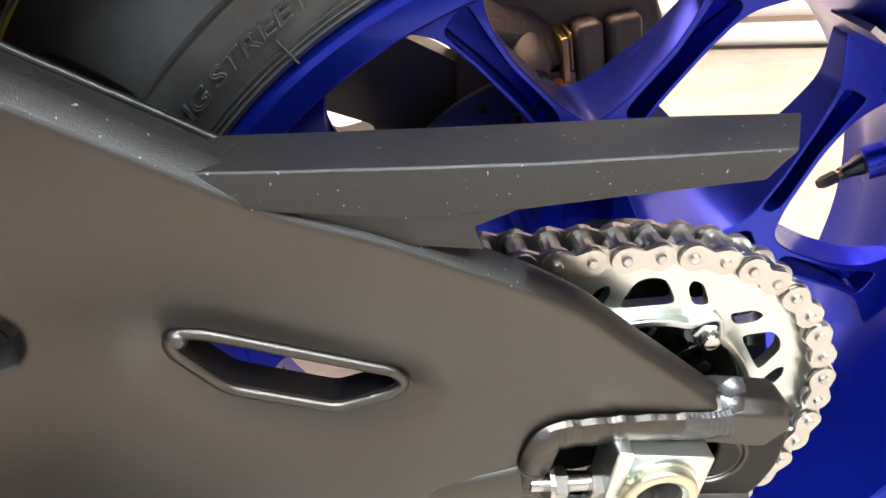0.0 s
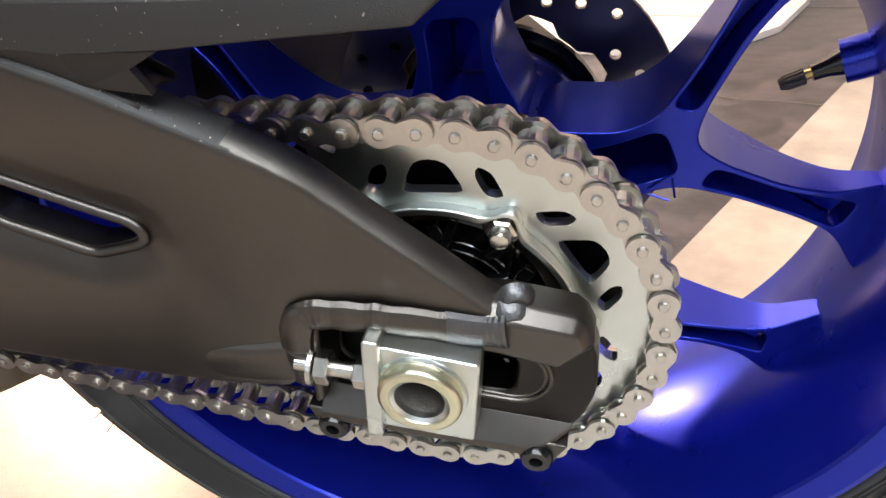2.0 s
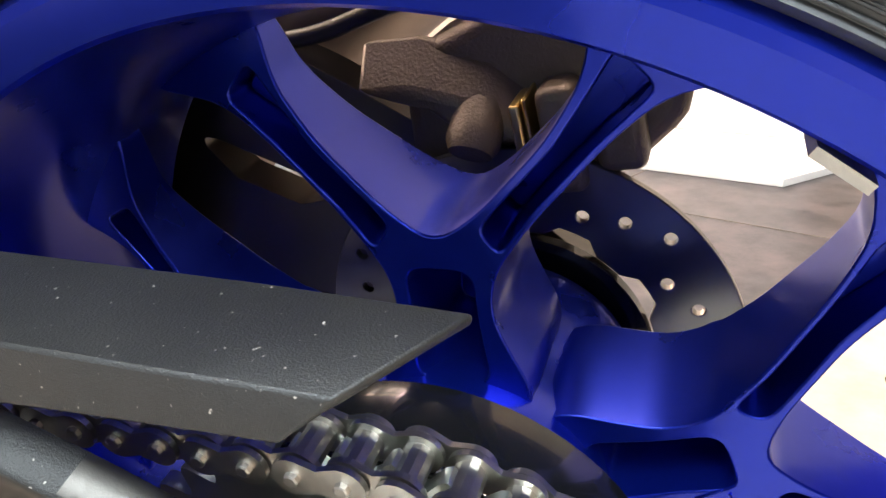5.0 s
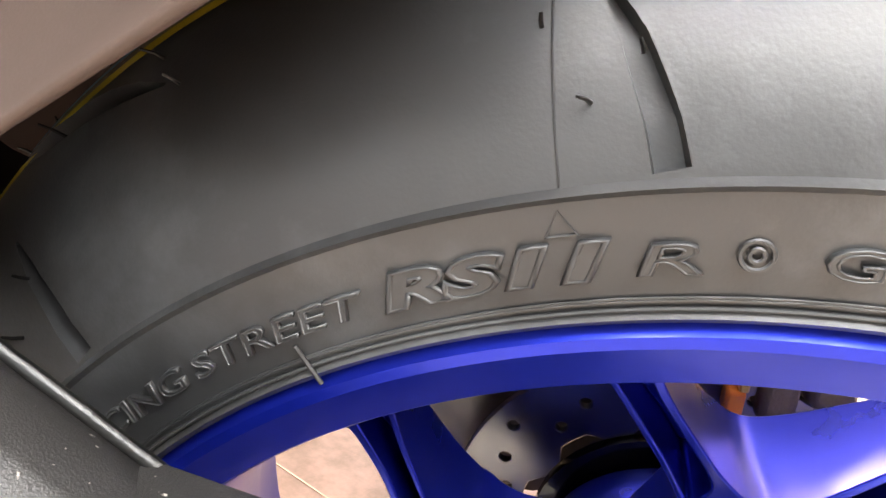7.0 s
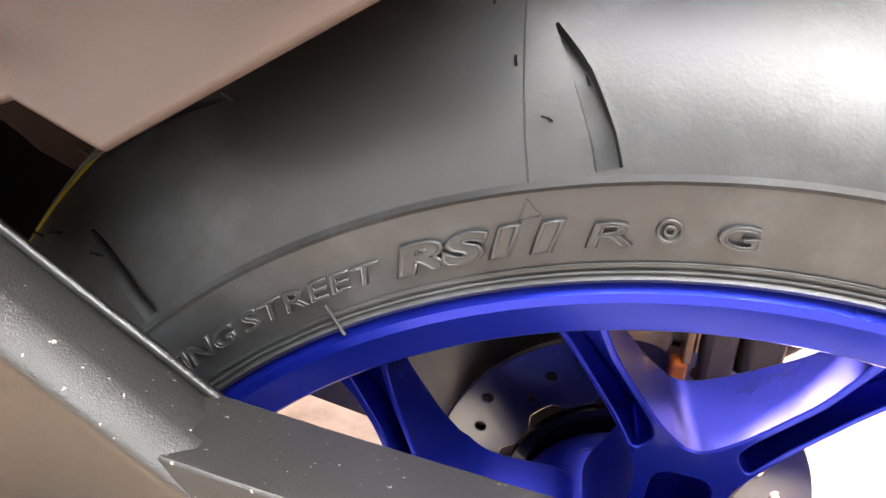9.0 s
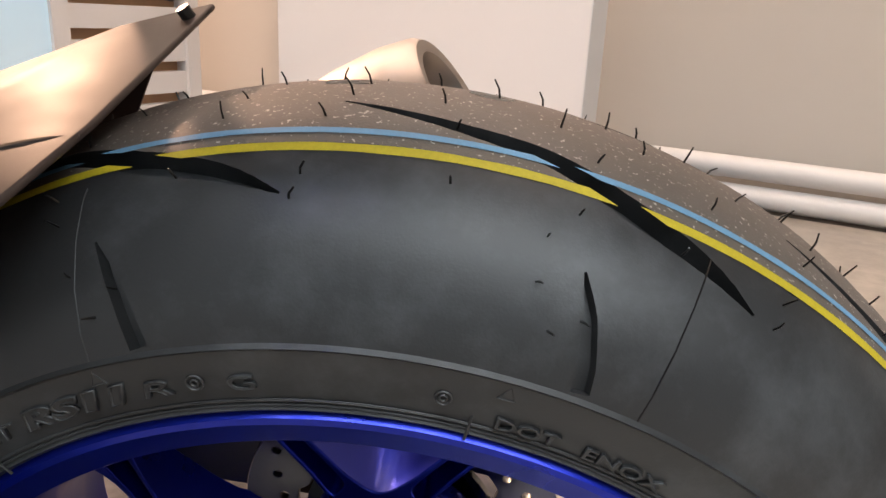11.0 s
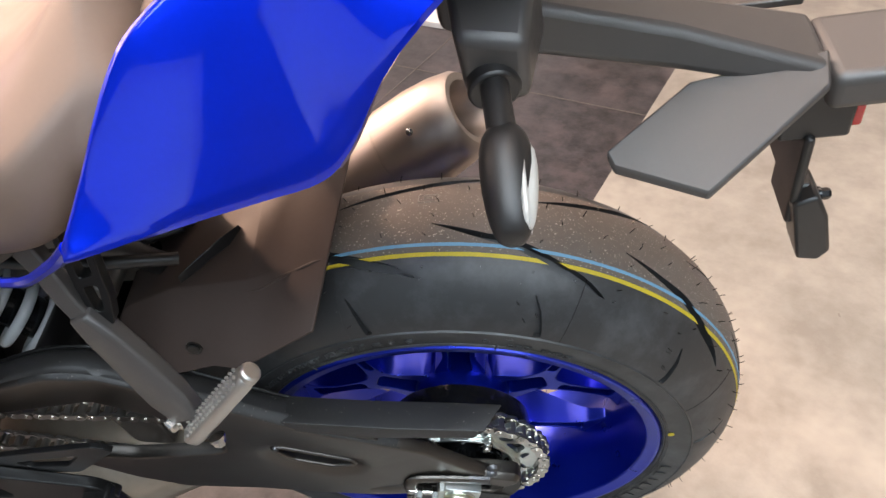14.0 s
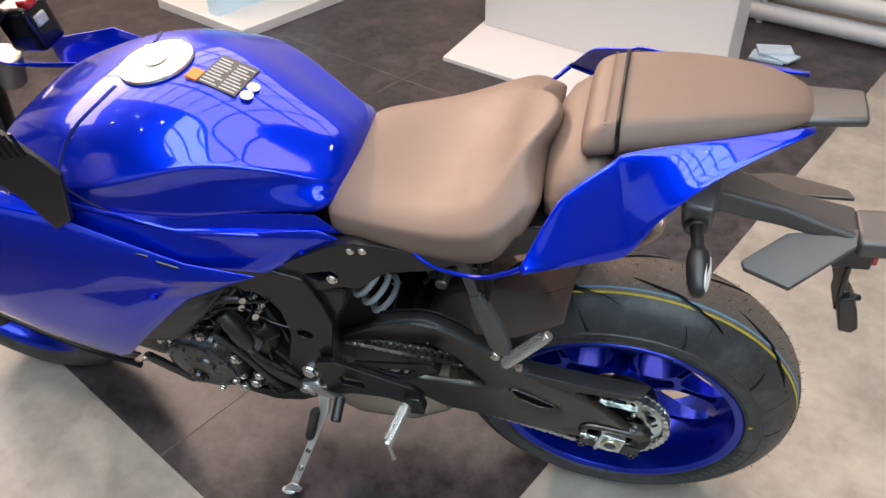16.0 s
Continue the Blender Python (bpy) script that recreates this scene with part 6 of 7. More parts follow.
fair = [(-0.80, -0.222, 0.590), (-0.72, -0.222, 0.552), (-0.64, -0.212, 0.500), (-0.538, -0.195, 0.462), (-0.66, -0.222, 0.425), (-0.78, -0.238, 0.330), (-0.868, -0.235, 0.248), (-0.895, -0.235, 0.236), (-1.00, -0.250, 0.310), (-1.10, -0.255, 0.390), (-1.18, -0.250, 0.47), (-1.16, -0.245, 0.62), (-0.98, -0.240, 0.645)]
for o in (fair, flipped(fair)):
    fp = panel("side_fairing", o, BLUE, bike, 0.003, 0.018, "glossy metallic blue side fairing panel")
inner_side = [(-1.05, -0.200, 0.640), (-0.82, -0.190, 0.600), (-0.62, -0.165, 0.520), (-0.46, -0.145, 0.490), (-0.50, -0.155, 0.420), (-0.70, -0.185, 0.405), (-0.85, -0.200, 0.300), (-1.05, -0.205, 0.380)]
panel("fairing_liner", inner_side, FRAME, bike, 0.003, 0.0, "black inner liner behind the fairing")
knee = [(-0.87, -0.198, 0.628), (-0.80, -0.196, 0.622), (-0.73, -0.190, 0.604), (-0.65, -0.176, 0.566), (-0.55, -0.158, 0.556), (-0.43, -0.138, 0.550), (-0.395, -0.142, 0.520), (-0.55, -0.166, 0.528), (-0.648, -0.185, 0.542), (-0.725, -0.197, 0.580), (-0.82, -0.203, 0.606)]
panel("knee_panel", knee, BLUE, bike, 0.003, 0.0, "glossy blue strip between tank and side cover")
obj("fairing_screw", *bolt_head((-0.716, -0.2375, 0.437), (0, -1, 0.15), 0.0055, 0.004, False, True), BLUE, bike)
obj("cover_screw", *bolt_head((-0.464, -0.1575, 0.487), (0, -1, 0.15), 0.005, 0.004, False, True), BLUE, bike)
vents = []
for (x, z) in ((-0.75, 0.552), (-0.705, 0.530), (-0.66, 0.508)):
    vents.append(tube([(x - 0.016, -0.2245, z + 0.006), (x + 0.016, -0.2225, z - 0.008)], [0.0025, 0.0025], 8))
obj("vent_slots", *merge(*vents), BLACKM, bike, "narrow black slots below the fairing edge")
nose = [(-1.02, -0.19, 0.66), (-0.80, -0.222, 0.592), (-0.98, -0.238, 0.645), (-1.16, -0.245, 0.62), (-1.20, -0.12, 0.72), (-1.10, -0.08, 0.73)]
for o in (nose, flipped([(x, y, z - 0.06) for x, y, z in nose])):
    panel("upper_fairing", o, BLUE, bike, 0.003, 0.006, "glossy blue upper fairing panel")
stay = [(-0.87, -0.225, 0.760), (-0.80, -0.225, 0.770), (-0.760, -0.225, 0.720), (-0.742, -0.225, 0.690), (-0.777, -0.228, 0.603), (-0.819, -0.228, 0.579), (-0.843, -0.228, 0.645), (-0.89, -0.228, 0.70)]
st_ = panel("inner_stay", stay, PLASTIC, bike, 0.008, 0.0, "black fairing stay")
for k in range(5):
    x = -0.835 + 0.014 * k
    obj("stay_slot", *box(x, x + 0.006, -0.2305, -0.2285, 0.715 + 0.003 * k, 0.752 + 0.003 * k), BLACKM, st_)
lower = [(-0.90, -0.215, 0.232), (-0.875, -0.213, 0.215), (-0.93, -0.205, 0.168), (-1.08, -0.205, 0.222), (-1.20, -0.205, 0.300), (-1.20, -0.225, 0.44), (-1.08, -0.235, 0.39), (-0.99, -0.23, 0.305)]
panel("lower_fairing", lower, BLACKM, bike, 0.004, 0.004, "gloss black lower fairing inset")
obj("lower_edge", *tube(smooth_path([(-0.90, -0.212, 0.172), (-0.99, -0.207, 0.188), (-1.08, -0.205, 0.224), (-1.20, -0.205, 0.300)], 6), 0.007, 8), FRAME, bike, "black lower fairing edge", smooth=True)
pod = [(-0.845, -0.222, 0.335), (-0.77, -0.228, 0.405), (-0.68, -0.215, 0.428), (-0.61, -0.195, 0.425), (-0.66, -0.205, 0.37), (-0.74, -0.215, 0.30), (-0.845, -0.215, 0.275)]
panel("lower_duct", [(-0.935, -0.165, 0.175), (-0.905, -0.168, 0.255), (-0.850, -0.170, 0.305), (-0.785, -0.168, 0.285), (-0.790, -0.160, 0.180), (-0.830, -0.158, 0.146), (-0.885, -0.160, 0.146)], GREYP, bike, 0.006, 0.012, "dark plastic duct beside the engine cover")
panel("air_duct", pod, PLASTIC, bike, 0.006, 0.010, "black plastic duct below the fairing")

# ---------------------------------------------------------------- frame
fr = rounded([(-0.700, 0.384), (-0.619, 0.398), (-0.565, 0.386), (-0.546, 0.345), (-0.550, 0.278), (-0.584, 0.193), (-0.580, 0.147), (-0.566, 0.106), (-0.536, 0.080), (-0.505, 0.126), (-0.485, 0.224), (-0.456, 0.322), (-0.462, 0.380), (-0.474, 0.434), (-0.533, 0.452), (-0.610, 0.452), (-0.70, 0.430)], 0.010, 3)
fhole = [(-0.521 + 0.015 * math.cos(k * math.pi / 10), 0.282 + 0.012 * math.sin(k * math.pi / 10)) for k in range(20)]
frm = obj("main_frame", *prism_holes(fr, [fhole], -0.172, -0.135), FRAME, bike, "satin black aluminium main frame", bevel=0.008, seg=3)
obj("frame_right", *moved(prism_holes(fr, [fhole], -0.172, -0.135), Matrix.Diagonal((1, -1, 1, 1))), FRAME, frm, bevel=0.008)
obj("hole_back", *prism(rounded([(-0.54, 0.266), (-0.503, 0.266), (-0.503, 0.298), (-0.54, 0.298)], 0.004), -0.145, -0.140), BLACKM, frm)
sub = rounded([(-0.52, 0.455), (-0.40, 0.515), (-0.36, 0.522), (-0.26, 0.512), (-0.20, 0.50), (-0.25, 0.475), (-0.33, 0.462), (-0.385, 0.415), (-0.41, 0.418), (-0.47, 0.40), (-0.505, 0.40)], 0.010, 3)
sub_hole = rounded([(-0.475, 0.442), (-0.42, 0.455), (-0.41, 0.440), (-0.455, 0.425)], 0.006, 2)
obj("subframe", *prism_holes(sub, [sub_hole], -0.165, -0.145), FRAME, frm, bevel=0.005, seg=3)
obj("subframe_right", *moved(prism_holes(sub, [sub_hole], -0.165, -0.145), Matrix.Diagonal((1, -1, 1, 1))), FRAME, frm, bevel=0.005)
obj("brace_facet", *prism(rounded([(-0.505, 0.405), (-0.452, 0.400), (-0.415, 0.405), (-0.425, 0.36), (-0.455, 0.315), (-0.485, 0.34)], 0.008, 2), -0.160, -0.12), FRAME, frm, bevel=0.006)
for at, r in (((-0.548, -0.172, 0.165), 0.013), ((-0.492, -0.165, 0.198), 0.008), ((-0.504, -0.165, 0.127), 0.008), ((-0.425, -0.165, 0.435), 0.007), ((-0.375, -0.165, 0.505), 0.005), ((-0.355, -0.165, 0.507), 0.005)):
    obj("frame_bolt", *bolt_head(at, (0, -1, 0), r, r * 0.75, True, True), BOLT, frm, "bright steel bolt")
obj("inner_tray", *prism(rounded([(-0.47, 0.48), (-0.10, 0.545), (-0.05, 0.54), (-0.08, 0.50), (-0.20, 0.46), (-0.40, 0.455)], 0.01, 2), -0.13, 0.13), PLASTIC, frm, bevel=0.004)
obj("battery_side", *box(-0.36, -0.24, -0.14, 0.12, 0.47, 0.52), PLASTIC, frm, bevel=0.01)
# Added filler: gives the dark seen behind the spring and hides the floor.
obj("shock_backing_filler", *prism(rounded([(-0.66, -0.01), (-0.66, 0.46), (-0.42, 0.52), (-0.24, 0.47), (-0.25, 0.33), (-0.36, 0.20), (-0.44, 0.08), (-0.50, 0.0)], 0.02, 3), 0.020, 0.095), FRAME, frm, bevel=0.008)

# shock absorber
sa, sb = Vector((-0.485, -0.015, 0.300)), Vector((-0.405, -0.015, 0.170))
helix = []
ax = (sb - sa).normalized()
e1 = ax.orthogonal().normalized()
e2 = ax.cross(e1)
for k in range(6 * 24 + 1):
    a = 2 * math.pi * k / 24
    helix.append(sa + ax * ((sb - sa).length * k / 144) + (e1 * math.cos(a) + e2 * math.sin(a)) * 0.036)
shock = obj("shock_absorber", *tube([sa - ax * 0.08, sb + ax * 0.08], [0.022, 0.022], 24), BLACKM, bike, "rear shock absorber with a grey coil spring", smooth=True)
obj("spring", *tube(helix, 0.0062, 10), SPRING, shock, "light grey coil spring", smooth=True)
obj("spring_collar", *tube([sa - ax * 0.012, sa - ax * 0.002], [0.040, 0.040], 30), SPRING, shock, smooth=True)

# engine
eng = obj("engine", *prism(rounded([(-0.88, 0.02), (-0.60, 0.05), (-0.56, 0.16), (-0.60, 0.34), (-0.70, 0.42), (-0.86, 0.36), (-0.93, 0.18)], 0.03, 4), -0.150, 0.150), FRAME, bike, "black engine with covers and hoses", bevel=0.012, seg=3)
obj("alternator_cover", *moved(revolve([(0, -0.052), (0.050, -0.052), (0.070, -0.046), (0.083, -0.030), (0.086, 0.0), (0, 0.0)], 48), pose(-0.765, -0.150, 0.175)), CASE, eng, "dark grey round engine cover", smooth=True)
for k in range(9):
    a = 40 * k + 10
    x, z = -0.765 + 0.078 * math.cos(radians(a)), 0.175 + 0.078 * math.sin(radians(a))
    ear = obj("cover_ear", *rod((x, -0.150, z), (x, -0.186, z), 0.010, 16), CASE, eng, smooth=True, bevel=0.002)
    obj("cover_bolt", *bolt_head((x, -0.186, z), (0, -1, 0), 0.0052, 0.005), BOLT, eng)
for k in range(5):
    a = 30 + 28 * k
    p, q = (0.030 * math.cos(radians(a)), 0.030 * math.sin(radians(a))), (0.072 * math.cos(radians(a)), 0.072 * math.sin(radians(a)))
    obj("cover_rib", *tube([(-0.765 + p[0], -0.200, 0.175 + p[1]), (-0.765 + q[0], -0.190, 0.175 + q[1])], [0.0045, 0.006], 10), CASE, eng, smooth=True)
obj("cover_step", *moved(revolve([(0.058, -0.046), (0.063, -0.052), (0.069, -0.050), (0.071, -0.040), (0.058, -0.040)], 48, True, -20, 150), pose(-0.765, -0.150, 0.175)), CASE, eng, smooth=True)
random.seed(21)
for k in range(10):
    x, z = random.uniform(-0.74, -0.61), random.uniform(0.20, 0.40)
    p = [(x, -0.155, z)]
    for j_ in range(3):
        p.append((p[-1][0] + random.uniform(-0.035, 0.045), -0.158 - random.uniform(0.0, 0.030), p[-1][2] + random.uniform(-0.05, 0.03)))
    obj("cable", *tube(smooth_path(p, 6), random.choice((0.0022, 0.003, 0.0045)), 8), random.choice((PLASTIC, BLACKM, FRAME)), eng, smooth=True)
for k in range(7):
    x, z = random.uniform(-0.72, -0.60), random.uniform(0.22, 0.39)
    obj("clamp", *merge(box(x - 0.012, x + 0.012, -0.178, -0.15, z - 0.008, z + 0.010), rod((x + 0.004, -0.178, z), (x + 0.004, -0.186, z), 0.0045, 8)), random.choice((FRAME, GREYP, PLASTIC)), eng, bevel=0.002)
# cast steps, bosses and wiring on the near side of the engine
obj("case_boss", *moved(revolve([(0, -0.058), (0.016, -0.058), (0.019, -0.054), (0.020, -0.046), (0.034, -0.045), (0.037, -0.040), (0, -0.040)], 36), pose(-0.748, -0.150, 0.190)), CASE, eng, smooth=True)
for k in range(6):
    a = radians(18 + 24 * k)
    x, z = -0.765 + 0.060 * math.cos(a), 0.175 + 0.060 * math.sin(a)
    obj("case_step", *prism(rounded([(x - 0.009, z - 0.007), (x + 0.009, z - 0.009), (x + 0.011, z + 0.006), (x - 0.006, z + 0.009)], 0.003, 2), -0.204 + 0.004 * (k % 2), -0.186), CASE, eng, bevel=0.002)
for x, z, r in ((-0.690, 0.200, 0.0075), (-0.705, 0.100, 0.0085), (-0.672, 0.122, 0.0080), (-0.655, 0.150, 0.0070), (-0.735, 0.262, 0.0070), (-0.800, 0.105, 0.0070)):
    boss = obj("bolt_boss", *rod((x, -0.150, z), (x, -0.190, z), r * 1.7, 16), CASE, eng, smooth=True, bevel=0.002)
    obj("case_bolt", *bolt_head((x, -0.190, z), (0, -1, 0), r, 0.006, True, True), BOLT, eng, "bright steel bolt")
obj("lower_case", *prism(rounded([(-0.700, 0.085), (-0.660, 0.180), (-0.610, 0.215), (-0.575, 0.160), (-0.590, 0.095), (-0.640, 0.070)], 0.012, 3), -0.168, -0.12), CASE, eng, bevel=0.006)
for x, z, l in ((-0.668, 0.115, 0.05), (-0.650, 0.112, 0.055), (-0.632, 0.108, 0.05)):
    obj("case_fin", *box(x, x + 0.006, -0.180, -0.150, z, z + l), CASE, eng, bevel=0.001)
sensor = obj("sensor_body", *tube([(-0.650, -0.190, 0.345), (-0.642, -0.194, 0.325), (-0.628, -0.198, 0.285), (-0.622, -0.200, 0.270)], [0.009, 0.016, 0.016, 0.011], 18), PLASTIC, eng, "black plastic ignition sensor plug", smooth=True)
for path, r in (([(-0.735, -0.196, 0.300), (-0.700, -0.205, 0.322), (-0.668, -0.200, 0.318), (-0.648, -0.194, 0.342)], 0.0022), ([(-0.622, -0.200, 0.268), (-0.615, -0.198, 0.235), (-0.604, -0.190, 0.205), (-0.600, -0.180, 0.170)], 0.0040), ([(-0.700, -0.190, 0.375), (-0.672, -0.200, 0.352), (-0.640, -0.192, 0.362), (-0.606, -0.178, 0.350)], 0.0030), ([(-0.655, -0.180, 0.108), (-0.640, -0.186, 0.090), (-0.612, -0.184, 0.096), (-0.585, -0.176, 0.110)], 0.0026)):
    obj("wiring", *tube(smooth_path(path, 7), r, 8), BLACKM, eng, smooth=True)
for x, z in ((-0.612, 0.372), (-0.622, 0.352), (-0.604, 0.330)):
    obj("hose_clip", *rod((x, -0.170, z), (x + 0.010, -0.182, z + 0.004), 0.0062, 12), BOLT, eng, "bright steel hose clip", smooth=True)
obj("stay_lug", *prism(rounded([(-0.905, 0.178), (-0.885, 0.190), (-0.80, 0.120), (-0.815, 0.108)], 0.006, 2), -0.200, -0.188), FRAME, eng, bevel=0.002)
obj("stay_bolt", *bolt_head((-0.893, -0.200, 0.178), (0, -1, 0), 0.005, 0.005, False), BOLT, eng)
obj("cover_plug", *moved(revolve([(0, -0.012), (0.012, -0.012), (0.014, -0.007), (0.020, -0.007), (0.022, 0), (0, 0)], 30), pose(-0.785, -0.198, 0.145)), BLACKM, eng, smooth=True)
obj("clutch_cover", *moved(revolve([(0, -0.03), (0.040, -0.03), (0.052, -0.018), (0.055, 0.0), (0, 0.0)], 40), pose(-0.640, -0.150, 0.250)), FRAME, eng, smooth=True)
obj("starter_motor", *rod((-0.665, -0.175, 0.325), (-0.622, -0.185, 0.245), 0.018, 20), GREYP, eng, smooth=True, bevel=0.003)
for i, (x, y, z) in enumerate(((-0.715, -0.192, 0.215), (-0.748, -0.198, 0.105), (-0.705, -0.196, 0.140), (-0.670, -0.165, 0.115), (-0.594, -0.155, 0.335), (-0.606, -0.155, 0.318), (-0.70, -0.18, 0.255), (-0.83, -0.19, 0.24), (-0.845, -0.18, 0.13), (-0.60, -0.155, 0.36))):
    obj("engine_bolt", *bolt_head((x, y, z), (0, -1, 0.1), 0.0055, 0.008), BOLT, eng, "bright steel bolt")
for k, path in enumerate(([(-0.72, -0.17, 0.40), (-0.68, -0.19, 0.37), (-0.64, -0.18, 0.375), (-0.60, -0.165, 0.36)], [(-0.73, -0.185, 0.33), (-0.69, -0.195, 0.335), (-0.66, -0.185, 0.35), (-0.61, -0.17, 0.40)], [(-0.655, -0.18, 0.25), (-0.62, -0.185, 0.18), (-0.58, -0.18, 0.13), (-0.56, -0.17, 0.10)], [(-0.70, -0.19, 0.28), (-0.66, -0.19, 0.22), (-0.63, -0.185, 0.13), (-0.62, -0.17, 0.08)], [(-0.86, -0.18, 0.30), (-0.80, -0.20, 0.28), (-0.75, -0.20, 0.30), (-0.70, -0.19, 0.34)])):
    obj("hose", *tube(smooth_path(path, 7), (0.009, 0.005, 0.010, 0.007, 0.013)[k], 10), PLASTIC, eng, smooth=True)
for k in range(5):
    x = -0.80 + 0.028 * k
    obj("cooling_rib", *prism(rounded([(x, 0.25), (x + 0.010, 0.25), (x + 0.030, 0.335), (x + 0.020, 0.335)], 0.002, 2), -0.172, -0.15), FRAME, eng)
obj("sump_edge", *prism(rounded([(-0.74, 0.070), (-0.60, 0.085), (-0.545, 0.085), (-0.60, 0.055), (-0.66, 0.045)], 0.006, 2), -0.175, -0.10), FRAME, eng, bevel=0.003)
# The steel's tan tint stands for warm sun falling on the chamber.
obj("exhaust_chamber", *loft([[(x, r * 1.3 * math.cos(a), -0.030 + 0.05 * (x + 0.45) + r * 0.75 * math.sin(a)) for a in [2 * math.pi * k / 18 for k in range(18)]] for x, r in ((-0.66, 0.03), (-0.62, 0.075), (-0.52, 0.098), (-0.40, 0.100), (-0.330, 0.080), (-0.305, 0.03))]), mat("sun_tinted_steel", (0.36, 0.30, 0.235), 0.42, 0.55, 0, 0.2, 60, 0.05, 600, stain=0.25), bike, "brushed metal exhaust chamber under the engine", smooth=True)

# pillion footpeg hanger
hang = obj("peg_hanger", *loft([[(x + dx * w, y + dy, z + dz * w) for dx, dy, dz in ((-1, -0.006, -0.34), (-0.7, -0.009, -0.24), (0.7, -0.009, 0.24), (1, -0.006, 0.34), (1, 0.007, 0.34), (-1, 0.007, -0.34))] for x, y, z, w in ((-0.190, -0.172, 0.442, 0.0085), (-0.184, -0.176, 0.425, 0.0125), (-0.172, -0.184, 0.390, 0.0155), (-0.160, -0.193, 0.358, 0.0165), (-0.152, -0.198, 0.338, 0.0120))]), GREYP, bike, "satin black passenger footpeg hanger with two struts", bevel=0.002, seg=3)
obj("front_strut", *loft([[(x + dx * w, y + dy, z) for dx, dy in ((-1, -0.006), (1, -0.006), (1, 0.006), (-1, 0.006))] for x, y, z, w in ((-0.214, -0.148, 0.512, 0.010), (-0.203, -0.157, 0.478, 0.0085), (-0.195, -0.167, 0.452, 0.0080), (-0.186, -0.174, 0.430, 0.0085))]), GREYP, hang, bevel=0.002, seg=3)
obj("rear_strut", *prism_holes(rounded([(-0.184, 0.515), (-0.160, 0.515), (-0.164, 0.450), (-0.170, 0.428), (-0.184, 0.432), (-0.186, 0.460)], 0.004, 3), [rounded([(-0.1795, 0.506), (-0.1655, 0.506), (-0.1685, 0.468), (-0.1795, 0.466)], 0.003, 3), rounded([(-0.1800, 0.460), (-0.1690, 0.460), (-0.1725, 0.440), (-0.1790, 0.440)], 0.003, 3)], lambda x, z: -0.176 + 0.33 * (z - 0.43), lambda x, z: -0.166 + 0.33 * (z - 0.43)), FRAME, hang, bevel=0.0015)
obj("hanger_bolt", *bolt_head((-0.166, -0.202, 0.330), (-0.5, -0.8, 0.1), 0.0065, 0.007), BOLT, hang)


def footpeg(name, a, b, w, h, parent, label):
    """A ribbed footpeg between two points."""
    a, b = Vector(a), Vector(b)
    d = (b - a).normalized()
    up = Vector((0, 0, 1))
    s = d.cross(up).normalized()
    u = s.cross(d).normalized()
    body = loft([[a + d * t + s * w * f * cx + u * h * cz for cx, cz in ((-1, -0.7), (1, -0.7), (1, 0.5), (0.7, 1), (-0.7, 1), (-1, 0.5))] for t, f in ((0, 0.75), (0.012, 1), ((b - a).length - 0.006, 0.9), ((b - a).length, 0.7))])
    peg = obj(name, *body, ALU, parent, label, bevel=0.002)
    n = int((b - a).length / 0.0055) - 2
    teeth_ = []
    for k in range(n):
        for j in (-1, 0, 1):
            p = a + d * (0.010 + k * 0.0055) + s * w * 0.6 * j + u * h
            teeth_.append(tube([p, p + u * 0.0022], [0.0017, 0.0011], 6))
    obj("grip_teeth", *merge(*teeth_), ALU, peg)
    obj("peg_end", *rod(b - d * 0.006, b + d * 0.004, h * 1.15, 14), ALU, peg, smooth=True, bevel=0.002)
    return peg


footpeg("passenger_peg", (-0.152, -0.212, 0.324), (-0.083, -0.197, 0.388), 0.010, 0.007, bike, "ribbed aluminium passenger footpeg")
obj("peg_spring_bolt", *bolt_head((-0.128, -0.216, 0.330), (0.2, -0.4, -0.9), 0.005, 0.008), BOLT, hang)
hr = obj("peg_hanger", *loft([[(x + dx * w, y + dy, z + dz * w) for dx, dy, dz in ((-1, -0.007, 0.3), (1, -0.007, -0.3), (1, 0.007, -0.3), (-1, 0.007, 0.3))] for x, y, z, w in ((-0.215, 0.135, 0.500, 0.016), (-0.184, 0.140, 0.435, 0.015), (-0.159, 0.150, 0.401, 0.014), (-0.138, 0.160, 0.362, 0.014), (-0.128, 0.168, 0.344, 0.011))]), FRAME, bike, "black passenger footpeg hanger", bevel=0.003)
obj("hanger_bolt", *bolt_head((-0.130, 0.158, 0.357), (0, -1, 0.1), 0.004, 0.003, False, True), BLACKM, hr)
obj("peg_bolt", *bolt_head((-0.120, 0.170, 0.349), (0.7, -0.5, -0.3), 0.0045, 0.006), BOLT, hr)
footpeg("passenger_peg", (-0.1240, 0.162, 0.3610), (-0.0870, 0.200, 0.4105), 0.0075, 0.007, bike, "ribbed aluminium passenger footpeg")

# rider footrest plate, peg, shifter
rest = obj("footrest_plate", *prism_holes(rounded([(-0.515, 0.225), (-0.480, 0.232), (-0.375, 0.190), (-0.335, 0.175), (-0.318, 0.150), (-0.345, 0.120), (-0.40, 0.135), (-0.46, 0.135), (-0.515, 0.115)], 0.008, 3), [rounded([(-0.478, 0.190), (-0.435, 0.182), (-0.430, 0.158), (-0.478, 0.160)], 0.006, 2)], -0.190, -0.178), FRAME, bike, "black rider footrest plate", bevel=0.003)
